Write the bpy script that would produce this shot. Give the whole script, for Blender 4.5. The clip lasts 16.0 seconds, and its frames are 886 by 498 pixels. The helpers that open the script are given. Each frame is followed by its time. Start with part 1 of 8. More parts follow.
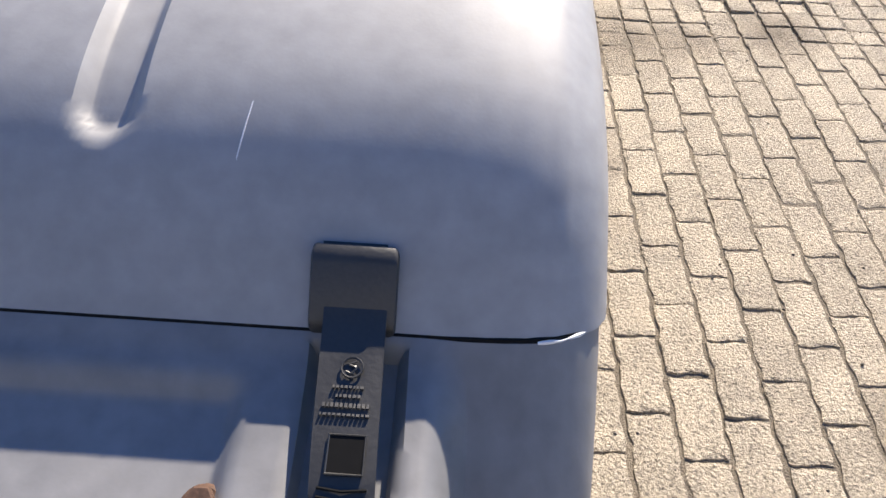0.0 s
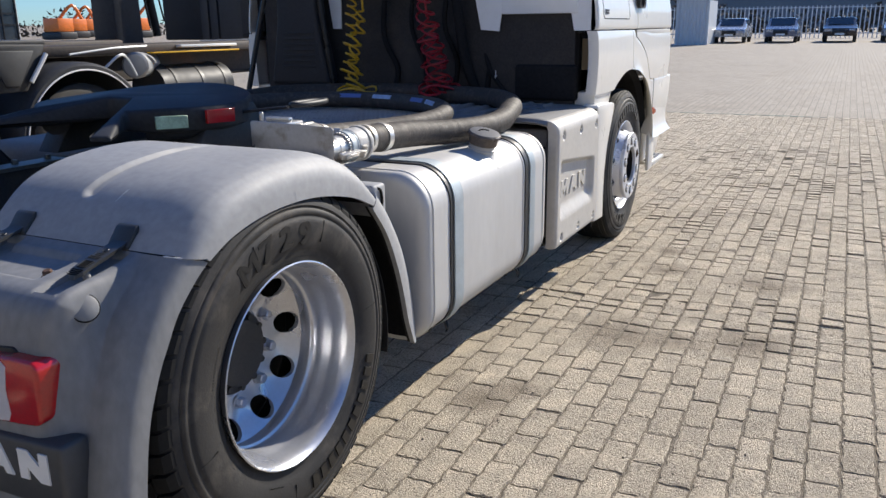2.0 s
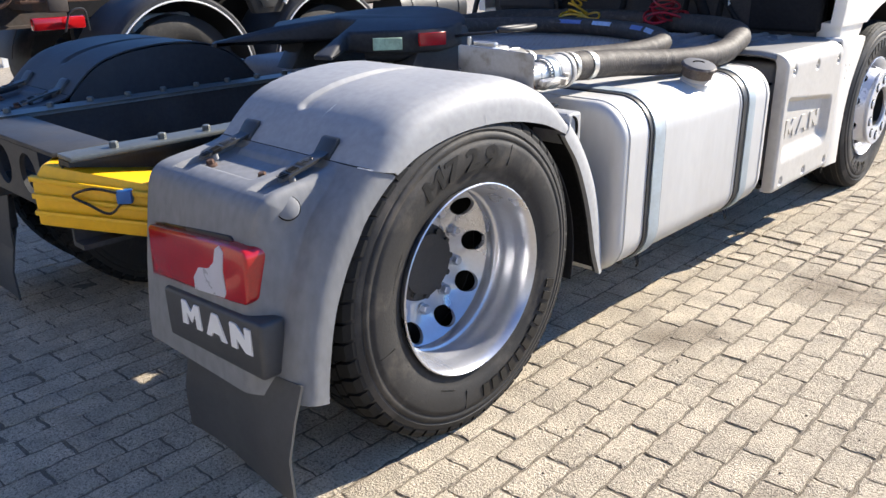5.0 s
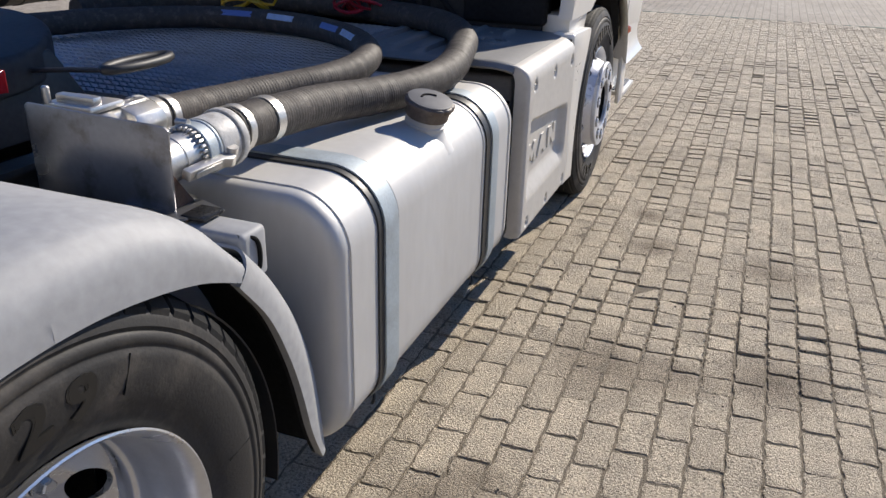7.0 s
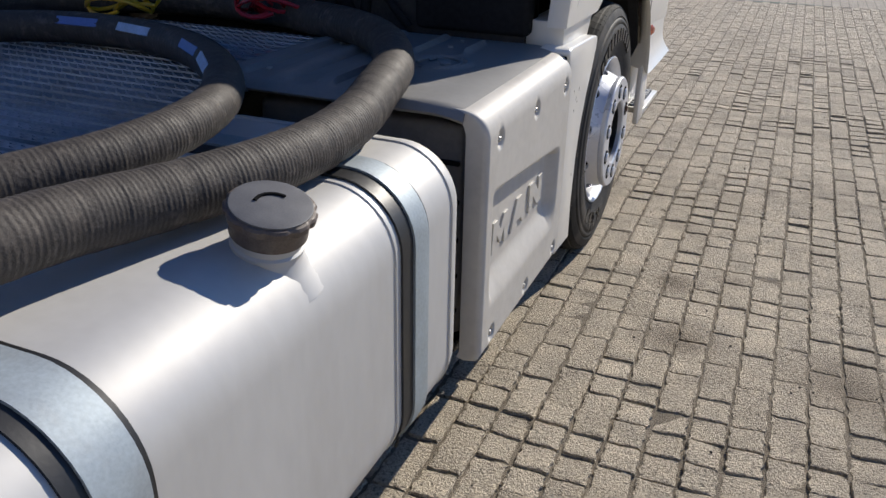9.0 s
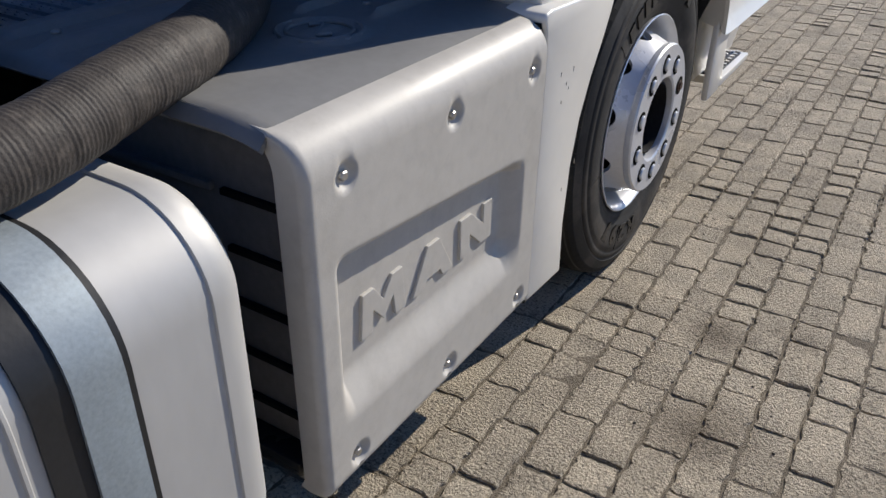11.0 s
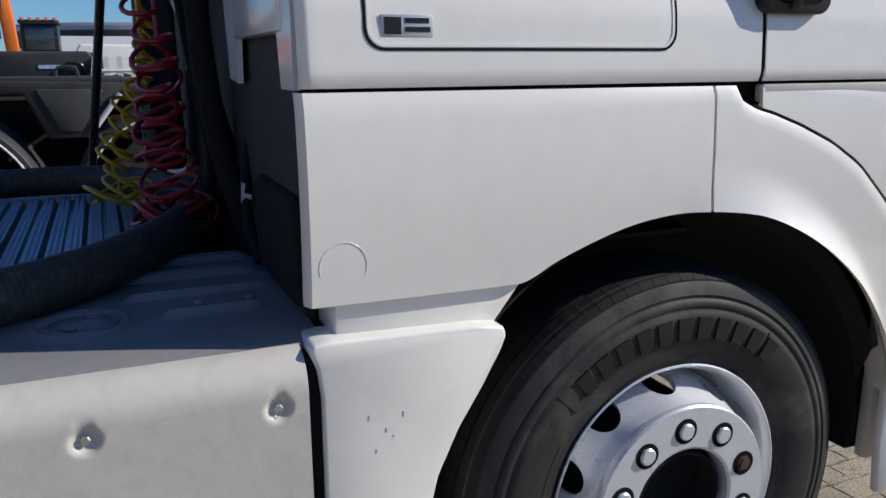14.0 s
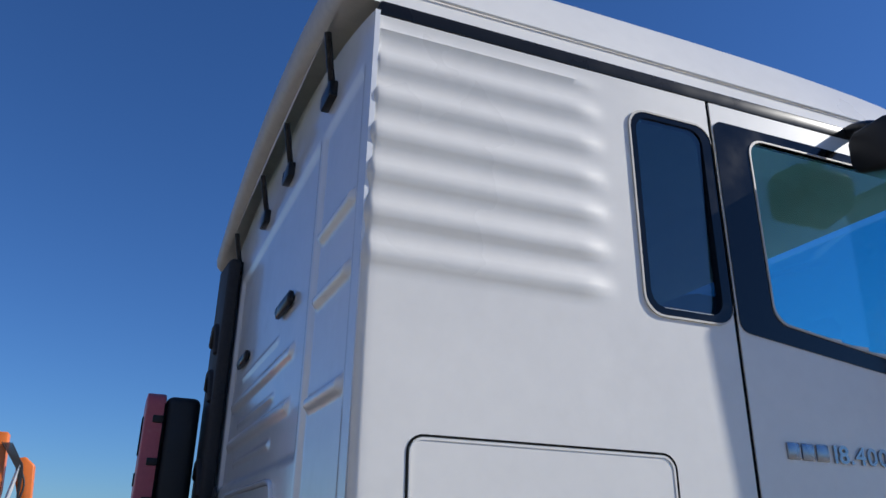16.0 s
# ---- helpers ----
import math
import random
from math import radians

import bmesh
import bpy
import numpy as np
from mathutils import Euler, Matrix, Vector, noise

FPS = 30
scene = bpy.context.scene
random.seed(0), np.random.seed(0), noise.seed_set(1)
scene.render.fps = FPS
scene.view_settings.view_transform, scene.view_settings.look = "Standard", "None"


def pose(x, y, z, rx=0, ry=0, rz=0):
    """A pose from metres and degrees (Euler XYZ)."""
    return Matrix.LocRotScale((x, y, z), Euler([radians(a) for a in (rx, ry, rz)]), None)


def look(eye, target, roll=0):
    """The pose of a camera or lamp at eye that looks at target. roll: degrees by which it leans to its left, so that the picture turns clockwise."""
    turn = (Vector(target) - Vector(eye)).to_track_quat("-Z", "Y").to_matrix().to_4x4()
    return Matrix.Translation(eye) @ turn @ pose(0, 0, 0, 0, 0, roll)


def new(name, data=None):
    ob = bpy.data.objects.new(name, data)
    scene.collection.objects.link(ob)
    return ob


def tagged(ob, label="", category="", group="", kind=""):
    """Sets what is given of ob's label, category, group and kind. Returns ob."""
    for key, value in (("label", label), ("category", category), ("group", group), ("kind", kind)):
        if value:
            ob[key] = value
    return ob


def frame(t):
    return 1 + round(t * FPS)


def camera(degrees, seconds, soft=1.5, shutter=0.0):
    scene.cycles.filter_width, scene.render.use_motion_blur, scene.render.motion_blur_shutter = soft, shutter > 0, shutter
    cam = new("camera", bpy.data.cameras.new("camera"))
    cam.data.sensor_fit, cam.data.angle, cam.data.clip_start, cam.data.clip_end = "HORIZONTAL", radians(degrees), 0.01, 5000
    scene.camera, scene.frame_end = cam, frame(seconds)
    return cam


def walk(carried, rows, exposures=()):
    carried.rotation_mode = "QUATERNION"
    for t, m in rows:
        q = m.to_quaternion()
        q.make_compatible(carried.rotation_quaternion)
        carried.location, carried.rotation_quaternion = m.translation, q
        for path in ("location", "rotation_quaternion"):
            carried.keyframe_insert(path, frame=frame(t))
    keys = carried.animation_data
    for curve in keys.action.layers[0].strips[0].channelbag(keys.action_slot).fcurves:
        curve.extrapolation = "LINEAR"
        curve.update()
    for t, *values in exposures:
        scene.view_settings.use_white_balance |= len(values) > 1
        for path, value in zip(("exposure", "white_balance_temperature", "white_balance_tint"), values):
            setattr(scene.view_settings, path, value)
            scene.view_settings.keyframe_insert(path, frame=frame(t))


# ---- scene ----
cam = camera(58.45, 16.0)
# seconds, place, turn
ROWS = [
    (0, 1.0885, -0.7745, 1.3644, 46.859, -2.413, 2.732),
    (0.5, 1.3285, -1.0355, 1.4037, 48.896, -1.751, 6.914),
    (1, 1.7208, -1.2746, 1.4102, 56.9, -0.374, 14.208),
    (1.5, 2.0973, -1.4775, 1.3824, 65.77, 0.536, 20.356),
    (2, 2.5081, -1.6465, 1.4, 74.378, 0.66, 26.46),
    (2.5, 2.8678, -1.7492, 1.3867, 82.649, 0.603, 33.381),
    (3, 3.2004, -1.8811, 1.3937, 84.852, 0.17, 43.415),
    (3.2, 3.2818, -1.918, 1.3949, 84.842, 0.227, 44.759),
    (5.3, 2.5188, -1.4977, 1.4141, 66.9, -0.771, 41.234),
    (5.5, 2.4402, -1.3906, 1.4399, 66.404, -1.335, 36.184),
    (6, 2.2286, -1.108, 1.4336, 66.06, -2.083, 24.424),
    (6.5, 2.0754, -0.8134, 1.47, 65.865, -1.934, 21.566),
    (7, 1.9877, -0.5944, 1.4842, 66.055, -1.407, 21.428),
    (7.5, 1.8921, -0.3496, 1.4651, 66.01, -1.153, 22.049),
    (8, 1.8566, -0.0566, 1.4798, 65.111, -1.172, 22.876),
    (8.2, 1.8398, 0.0714, 1.4689, 65.041, -1.127, 22.9),
    (10.3, 1.843, 1.0575, 1.3864, 61.801, -1.118, 27.772),
    (10.5, 1.8638, 1.1555, 1.3756, 61.189, -0.738, 29.741),
    (11, 1.9206, 1.4195, 1.346, 59.424, -0.774, 32.532),
    (11.5, 2.0081, 1.6706, 1.3058, 57.762, -0.581, 35.764),
    (12, 2.1183, 1.9837, 1.3474, 56.618, -0.797, 39.622),
    (12.5, 2.2516, 2.1855, 1.3698, 61.411, -0.449, 47.117),
    (13, 2.4411, 2.2976, 1.3505, 68.463, 0.376, 56.149),
    (13.5, 2.4852, 2.4489, 1.3355, 73.992, 0.7, 63.944),
    (14, 2.4892, 2.5599, 1.4172, 76.781, 0.328, 66.938),
    (14.5, 2.5229, 2.5633, 1.5047, 84.731, -0.273, 67.378),
    (15, 2.5729, 2.5306, 1.6063, 93.752, -0.772, 67.712),
    (15.5, 2.6104, 2.4963, 1.6946, 102.76, -1.295, 67.761),
    (16, 2.6548, 2.4471, 1.7933, 110.776, -1.336, 67.781),
]
walk(cam, [(t, pose(x, y, z, rx, ry, rz)) for t, x, y, z, rx, ry, rz in ROWS],
     [(0, 1.18, 7000, 13), (0.5, 1.04, 7000, 13), (1.0, 0.92, 6950, 13), (1.5, 0.70, 6800, 12), (2.0, 0.55, 6500, 10), (2.5, 0.50, 6400, 10), (3.2, 0.45, 6400, 10), (5.3, 1.3, 6600, 10), (5.5, 1.24, 6600, 10), (6.0, 0.86, 6700, 10),
      (6.5, 0.50, 6700, 11), (7.0, 0.38, 6600, 11), (8.2, 0.20, 6500, 10), (10.3, 0.02, 6400, 10), (11.0, -0.04, 6400, 10), (12.5, -0.14, 6350, 10), (13.5, -0.06, 6300, 10), (14.5, -0.05, 6200, 10), (16.0, -0.08, 6000, 10)])

# ---- world, sun ----
SUN = Vector((0.51, 1.50, 1.0)).normalized()
world = bpy.data.worlds.new("sky")
scene.world = world
world.use_nodes = True
wn = world.node_tree.nodes
sky = wn.new("ShaderNodeTexSky")
sky.sky_type = "NISHITA"
sky.sun_disc = False
sky.sun_elevation = math.asin(SUN.z)
sky.sun_rotation = math.atan2(SUN.x, SUN.y)
sky.air_density, sky.dust_density, sky.ozone_density = 1.0, 0.1, 2.0
wn["Background"].inputs["Strength"].default_value = 0.074
deep = wn.new("ShaderNodeHueSaturation")
deep.inputs["Saturation"].default_value = 1.02
world.node_tree.links.new(sky.outputs[0], deep.inputs["Color"])
tint = wn.new("ShaderNodeMix")
tint.data_type, tint.blend_type = "RGBA", "MULTIPLY"
tint.inputs["Factor"].default_value = 1.0
tint.inputs["B"].default_value = (0.555, 0.89, 1.40, 1)
world.node_tree.links.new(deep.outputs[0], tint.inputs["A"])
world.node_tree.links.new(tint.outputs["Result"], wn["Background"].inputs["Color"])
sun = new("sun", bpy.data.lights.new("sun", "SUN"))
sun.data.energy, sun.data.angle, sun.data.color = 5.0, radians(0.55), (1.0, 0.93, 0.82)
sun.matrix_world = look(SUN * 50, (0, 0, 0))
scene.view_settings.exposure = 0.0

# ---- materials ----
def mat(name, color, rough=0.5, metal=0.0, vary=0.15, scale=8.0, bump=0.0, bscale=60.0, dirt=None, dirt_amount=0.0, dirt_scale=2.0,
        coat=0.0, bdist=0.004, dusty=0.0, rand=0.0, spec=0.5, stretch=(1, 1, 1), island=False, pits=0.0, pit_scale=70.0, placed=False, stains=(), brough=0.5):
    """Principled surface with two scales of colour variation, a dirt layer with a shape of its own, and fine relief."""
    m = bpy.data.materials.new(name)
    m.use_nodes = True
    nt = m.node_tree
    n, l = nt.nodes, nt.links
    b = n["Principled BSDF"]
    b.inputs["Metallic"].default_value = metal
    b.inputs["Coat Weight"].default_value = coat
    b.inputs["Coat Roughness"].default_value = 0.08
    b.inputs["Specular IOR Level"].default_value = spec
    b.inputs["Diffuse Roughness"].default_value = dusty
    tc = n.new("ShaderNodeTexCoord")
    mp = n.new("ShaderNodeMapping")
    mp.inputs["Scale"].default_value = stretch
    where = n.new("ShaderNodeNewGeometry").outputs["Position"] if placed else tc.outputs["Object"]
    l.new(where, mp.inputs["Vector"])
    big = n.new("ShaderNodeTexNoise")
    big.inputs["Scale"].default_value, big.inputs["Detail"].default_value = scale, 4
    fine = n.new("ShaderNodeTexNoise")
    fine.inputs["Scale"].default_value, fine.inputs["Detail"].default_value = scale * 14, 3
    l.new(mp.outputs[0], big.inputs["Vector"])
    l.new(mp.outputs[0], fine.inputs["Vector"])
    add = n.new("ShaderNodeMath")
    add.operation = "ADD"
    l.new(big.outputs["Fac"], add.inputs[0])
    l.new(fine.outputs["Fac"], add.inputs[1])
    ramp = n.new("ShaderNodeMapRange")
    ramp.inputs["From Min"].default_value, ramp.inputs["From Max"].default_value = 0.65, 1.35
    ramp.inputs["To Min"].default_value, ramp.inputs["To Max"].default_value = 1 - vary, 1 + vary
    l.new(add.outputs[0], ramp.inputs["Value"])
    last = ramp.outputs[0]
    if rand or island:
        src = n.new("ShaderNodeNewGeometry").outputs["Random Per Island"] if island else n.new("ShaderNodeObjectInfo").outputs["Random"]
        rr = n.new("ShaderNodeMapRange")
        rr.inputs["To Min"].default_value, rr.inputs["To Max"].default_value = 1 - rand, 1 + rand
        l.new(src, rr.inputs["Value"])
        mul = n.new("ShaderNodeMath")
        mul.operation = "MULTIPLY"
        l.new(last, mul.inputs[0])
        l.new(rr.outputs[0], mul.inputs[1])
        last = mul.outputs[0]
    vm = n.new("ShaderNodeVectorMath")
    vm.operation = "SCALE"
    vm.inputs[0].default_value = color
    l.new(last, vm.inputs["Scale"])
    out = vm.outputs[0]
    if dirt:
        dn = n.new("ShaderNodeTexNoise")
        dn.inputs["Scale"].default_value, dn.inputs["Detail"].default_value, dn.inputs["Roughness"].default_value = dirt_scale, 8, 0.65
        l.new(mp.outputs[0], dn.inputs["Vector"])
        dr = n.new("ShaderNodeMapRange")
        dr.inputs["From Min"].default_value, dr.inputs["From Max"].default_value = 0.52, 0.72
        dr.inputs["To Max"].default_value = dirt_amount
        l.new(dn.outputs["Fac"], dr.inputs["Value"])
        mx = n.new("ShaderNodeMix")
        mx.data_type = "RGBA"
        mx.inputs["B"].default_value = (*dirt, 1) if len(dirt) == 3 else dirt
        l.new(dr.outputs[0], mx.inputs["Factor"])
        l.new(out, mx.inputs["A"])
        out = mx.outputs["Result"]
    for sx, sy, sr, strength in stains:
        # a spill with a ragged edge
        off = n.new("ShaderNodeVectorMath")
        off.operation = "DISTANCE"
        off.inputs[1].default_value = (sx, sy, 0)
        l.new(where, off.inputs[0])
        rag = n.new("ShaderNodeMath")
        rag.operation = "MULTIPLY_ADD"
        rag.inputs[1].default_value = sr * 2.2
        l.new(dn.outputs["Fac"], rag.inputs[0])
        l.new(off.outputs["Value"], rag.inputs[2])
        sr_ = n.new("ShaderNodeMapRange")
        sr_.inputs["From Min"].default_value, sr_.inputs["From Max"].default_value = sr * 1.1, sr * 2.3
        sr_.inputs["To Min"].default_value, sr_.inputs["To Max"].default_value = strength * 7, 0.0
        l.new(rag.outputs[0], sr_.inputs["Value"])
        sm = n.new("ShaderNodeMix")
        sm.data_type = "RGBA"
        sm.inputs["B"].default_value = (0.12, 0.088, 0.055, 1)
        l.new(sr_.outputs[0], sm.inputs["Factor"])
        l.new(out, sm.inputs["A"])
        out = sm.outputs["Result"]
    if pits:
        pn = n.new("ShaderNodeTexNoise")
        pn.inputs["Scale"].default_value, pn.inputs["Detail"].default_value, pn.inputs["Roughness"].default_value = pit_scale, 5, 0.7
        l.new(mp.outputs[0], pn.inputs["Vector"])
        pr = n.new("ShaderNodeMapRange")
        pr.inputs["From Min"].default_value, pr.inputs["From Max"].default_value = 0.34, 0.50
        pr.inputs["To Min"].default_value, pr.inputs["To Max"].default_value = 1 - pits, 1.0
        l.new(pn.outputs["Fac"], pr.inputs["Value"])
        pm = n.new("ShaderNodeVectorMath")
        pm.operation = "SCALE"
        l.new(out, pm.inputs[0])
        l.new(pr.outputs[0], pm.inputs["Scale"])
        out = pm.outputs[0]
    l.new(out, b.inputs["Base Color"])
    rg = n.new("ShaderNodeMapRange")
    rg.inputs["From Min"].default_value, rg.inputs["From Max"].default_value = 0.3, 0.7
    rg.inputs["To Min"].default_value, rg.inputs["To Max"].default_value = max(rough - 0.07, 0.02), min(rough + 0.07, 1)
    l.new(big.outputs["Fac"], rg.inputs["Value"])
    l.new(rg.outputs[0], b.inputs["Roughness"])
    if bump:
        bn = n.new("ShaderNodeTexNoise")
        bn.inputs["Scale"].default_value, bn.inputs["Detail"].default_value, bn.inputs["Roughness"].default_value = bscale, 5, brough
        l.new(mp.outputs[0], bn.inputs["Vector"])
        bp = n.new("ShaderNodeBump")
        bp.inputs["Strength"].default_value, bp.inputs["Distance"].default_value = bump, bdist
        l.new(bn.outputs["Fac"], bp.inputs["Height"])
        l.new(bp.outputs["Normal"], b.inputs["Normal"])
    return m


def glass(name, tint, rough=0.02, base=0.04):
    """A tinted pane: glossy coat over clear and tinted transmission."""
    m = bpy.data.materials.new(name)
    m.use_nodes = True
    n, l = m.node_tree.nodes, m.node_tree.links
    n.remove(n["Principled BSDF"])
    tr, gl, mix, fr = n.new("ShaderNodeBsdfTransparent"), n.new("ShaderNodeBsdfGlossy"), n.new("ShaderNodeMixShader"), n.new("ShaderNodeLayerWeight")
    pw, sc = n.new("ShaderNodeMath"), n.new("ShaderNodeMath")
    pw.operation, sc.operation = "POWER", "MULTIPLY_ADD"
    pw.inputs[1].default_value, sc.inputs[1].default_value, sc.inputs[2].default_value = 5.0, 0.9, base
    tr.inputs[0].default_value = (*tint, 1)
    gl.inputs["Roughness"].default_value = rough
    l.new(fr.outputs["Facing"], pw.inputs[0])
    l.new(pw.outputs[0], sc.inputs[0])
    l.new(sc.outputs[0], mix.inputs[0])
    l.new(tr.outputs[0], mix.inputs[1])
    l.new(gl.outputs[0], mix.inputs[2])
    l.new(mix.outputs[0], n["Material Output"].inputs[0])
    return m


PAINT = mat("white_paint", (0.80, 0.772, 0.71), 0.32, vary=0.03, scale=1.5, coat=0.35, dirt=(0.5, 0.47, 0.42), dirt_amount=0.10, dirt_scale=5)
PAINT_BACK = mat("white_paint_rear_wall", (0.82, 0.83, 0.84), 0.2, vary=0.03, scale=2, coat=0.5, dirt=(0.45, 0.44, 0.43), dirt_amount=0.12, dirt_scale=6)
COVER = mat("grey_white_plastic", (0.535, 0.505, 0.455), 0.5, vary=0.05, scale=3, bump=0.06, bscale=300, dirt=(0.36, 0.33, 0.28), dirt_amount=0.3, dirt_scale=9, pits=0.06, pit_scale=26)
SCUFF = mat("scuffed_plastic", (0.22, 0.20, 0.17), 0.7, vary=0.4, scale=90)
DECKTOP = mat("grey_step_plastic", (0.21, 0.208, 0.204), 0.55, vary=0.08, scale=4, bump=0.06, bscale=300, dirt=(0.25, 0.23, 0.2), dirt_amount=0.3, dirt_scale=5)
# FENDER's plastic again, the rear section's shade put into a darker base colour
FENDER_SHADED = mat("shade_darkened_grey_plastic", (0.19, 0.192, 0.196), 0.60, vary=0.2, scale=3, bump=0.025, bscale=300, dirt=(0.24, 0.235, 0.228), dirt_amount=0.6, dirt_scale=3.2, spec=0.5, stretch=(1, 1, 0.5))
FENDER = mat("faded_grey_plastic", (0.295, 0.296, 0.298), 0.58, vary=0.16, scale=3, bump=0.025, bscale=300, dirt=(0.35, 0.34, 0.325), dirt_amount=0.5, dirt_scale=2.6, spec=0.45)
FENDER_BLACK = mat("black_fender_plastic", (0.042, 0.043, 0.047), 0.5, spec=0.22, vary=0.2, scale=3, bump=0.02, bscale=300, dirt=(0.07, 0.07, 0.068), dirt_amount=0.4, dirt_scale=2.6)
FENDER_DARK = mat("dark_grey_plastic", (0.05, 0.051, 0.053), 0.5, vary=0.15, scale=4, bump=0.02, bscale=400, dirt=(0.11, 0.105, 0.095), dirt_amount=0.4, dirt_scale=3)
RUBBER = mat("tyre_rubber", (0.026, 0.0245, 0.023), 0.66, spec=0.34, vary=0.2, scale=10, bump=0.15, bscale=180, dirt=(0.16, 0.137, 0.112), dirt_amount=0.52, dirt_scale=4)
LETTER = mat("raised_rubber", (0.008, 0.008, 0.008), 0.4, vary=0.1)
BLACK = mat("black_rubber", (0.018, 0.018, 0.019), 0.5, vary=0.2, bump=0.1)
LATCH = mat("latch_rubber", (0.035, 0.035, 0.034), 0.42, vary=0.15, scale=20, bump=0.1, bscale=200)
RIM = mat("silver_rim", (0.54, 0.55, 0.58), 0.31, metal=0.75, vary=0.06, scale=6, dirt=(0.4, 0.38, 0.35), dirt_amount=0.25, dirt_scale=5)
RIM_FRONT = mat("painted_silver_hub", (0.68, 0.69, 0.72), 0.3, metal=0.35, vary=0.05, scale=6, dirt=(0.4, 0.37, 0.33), dirt_amount=0.2, dirt_scale=6)
BOXGREY = mat("grimy_grey_plastic", (0.16, 0.15, 0.145), 0.6, vary=0.15, scale=5, dirt=(0.10, 0.085, 0.07), dirt_amount=0.5, dirt_scale=6)
ALU = mat("brushed_aluminium", (0.53, 0.52, 0.50), 0.58, metal=0.26, vary=0.05, scale=2.5, bump=0.02, bscale=30, stretch=(1, 1, 0.35), dirt=(0.45, 0.43, 0.40), dirt_amount=0.5, dirt_scale=3.5)
STRAP = mat("steel_strap", (0.36, 0.41, 0.44), 0.58, metal=0.35, vary=0.15, scale=12, bump=0.05, bscale=120, dirt=(0.3, 0.3, 0.3), dirt_amount=0.35, dirt_scale=10)
STEEL = mat("cast_aluminium", (0.52, 0.50, 0.47), 0.42, metal=0.85, vary=0.15, scale=14, bump=0.2, bscale=120, dirt=(0.3, 0.26, 0.2), dirt_amount=0.4, dirt_scale=18)
TREAD = mat("worn_tread_rubber", (0.013, 0.013, 0.013), 0.75, vary=0.25, scale=10, bump=0.15, bscale=120, dirt=(0.05, 0.045, 0.038), dirt_amount=0.4, dirt_scale=5, spec=0.2)
POLISHED = mat("polished_cast_aluminium", (0.55, 0.535, 0.51), 0.38, metal=0.85, vary=0.1, scale=14, bump=0.12, bscale=60, dirt=(0.35, 0.3, 0.24), dirt_amount=0.35, dirt_scale=16)
PLATE = mat("stainless_plate", (0.27, 0.27, 0.28), 0.34, metal=0.8, vary=0.1, scale=5, dirt=(0.12, 0.095, 0.07), dirt_amount=0.85, dirt_scale=11)
CHASSIS = mat("black_chassis_paint", (0.040, 0.041, 0.043), 0.5, spec=0.25, vary=0.25, scale=6, bump=0.1, dirt=(0.09, 0.08, 0.065), dirt_amount=0.4, dirt_scale=5)
GREYSTEEL = mat("grey_green_steel", (0.11, 0.12, 0.115), 0.45, metal=0.2, vary=0.2, scale=6, bump=0.1, dirt=(0.2, 0.17, 0.12), dirt_amount=0.4, dirt_scale=6)
SNORKEL = mat("matt_black_duct", (0.038, 0.038, 0.041), 0.65, vary=0.2, scale=6, bump=0.1, bscale=60, spec=0.25)
BULKHEAD = mat("grimy_dark_bulkhead", (0.026, 0.023, 0.022), 0.75, vary=0.5, scale=7, bump=0.3, bscale=30, dirt=(0.07, 0.055, 0.045), dirt_amount=0.5, dirt_scale=5)
COLLAR = mat("scuffed_pale_collar", (0.50, 0.485, 0.455), 0.5, vary=0.2, scale=20, bump=0.2, bscale=90, dirt=(0.16, 0.13, 0.10), dirt_amount=0.7, dirt_scale=18)
MATT_BLACK = mat("matt_black_underside", (0.018, 0.018, 0.019), 0.85, spec=0.1, vary=0.3, scale=5)
HOSE = mat("corrugated_hose_rubber", (0.052, 0.044, 0.038), 0.66, spec=0.35, vary=0.4, scale=34, bump=0.25, bscale=200, dirt=(0.17, 0.145, 0.12), dirt_amount=0.55, dirt_scale=42)
GRATE = mat("galvanised_grating", (0.32, 0.36, 0.41), 0.36, metal=0.6, vary=0.2, scale=9, bump=0.1, dirt=(0.12, 0.11, 0.1), dirt_amount=0.4, dirt_scale=6)
HUBBLACK = mat("grimy_hub_steel", (0.028, 0.026, 0.024), 0.6, vary=0.4, scale=25, bump=0.4, bscale=90, dirt=(0.06, 0.045, 0.035), dirt_amount=0.6, dirt_scale=14)
CAPBROWN = mat("brown_filler_cap", (0.10, 0.075, 0.06), 0.5, vary=0.3, scale=25, bump=0.3, bscale=90, dirt=(0.25, 0.22, 0.18), dirt_amount=0.5, dirt_scale=14)
CAPTOP = mat("bleached_grey_plastic", (0.12, 0.12, 0.125), 0.5, vary=0.2, scale=30)
RUST = mat("rusty_steel", (0.085, 0.042, 0.025), 0.8, vary=0.4, scale=25, bump=0.4, bscale=90, dirt=(0.04, 0.02, 0.012), dirt_amount=0.6, dirt_scale=14)
REDLAMP = mat("red_lamp_plastic", (0.40, 0.008, 0.010), 0.16, vary=0.15, scale=10, coat=0.6, bump=0.12, bscale=140)
SILVERTAPE = mat("silver_reflector", (0.6, 0.6, 0.66), 0.3, metal=0.3, vary=0.1, scale=20)
YELLOW = mat("yellow_plastic", (0.75, 0.42, 0.012), 0.4, vary=0.08, scale=6, dirt=(0.3, 0.2, 0.05), dirt_amount=0.3, dirt_scale=8)
PLATEBLACK = mat("greasy_black_steel", (0.034, 0.035, 0.038), 0.55, spec=0.2, vary=0.3, scale=5, bump=0.08, bscale=40, dirt=(0.05, 0.045, 0.04), dirt_amount=0.4, dirt_scale=5)
GREENLABEL = mat("green_white_label", (0.30, 0.42, 0.30), 0.5, vary=0.6, scale=25)
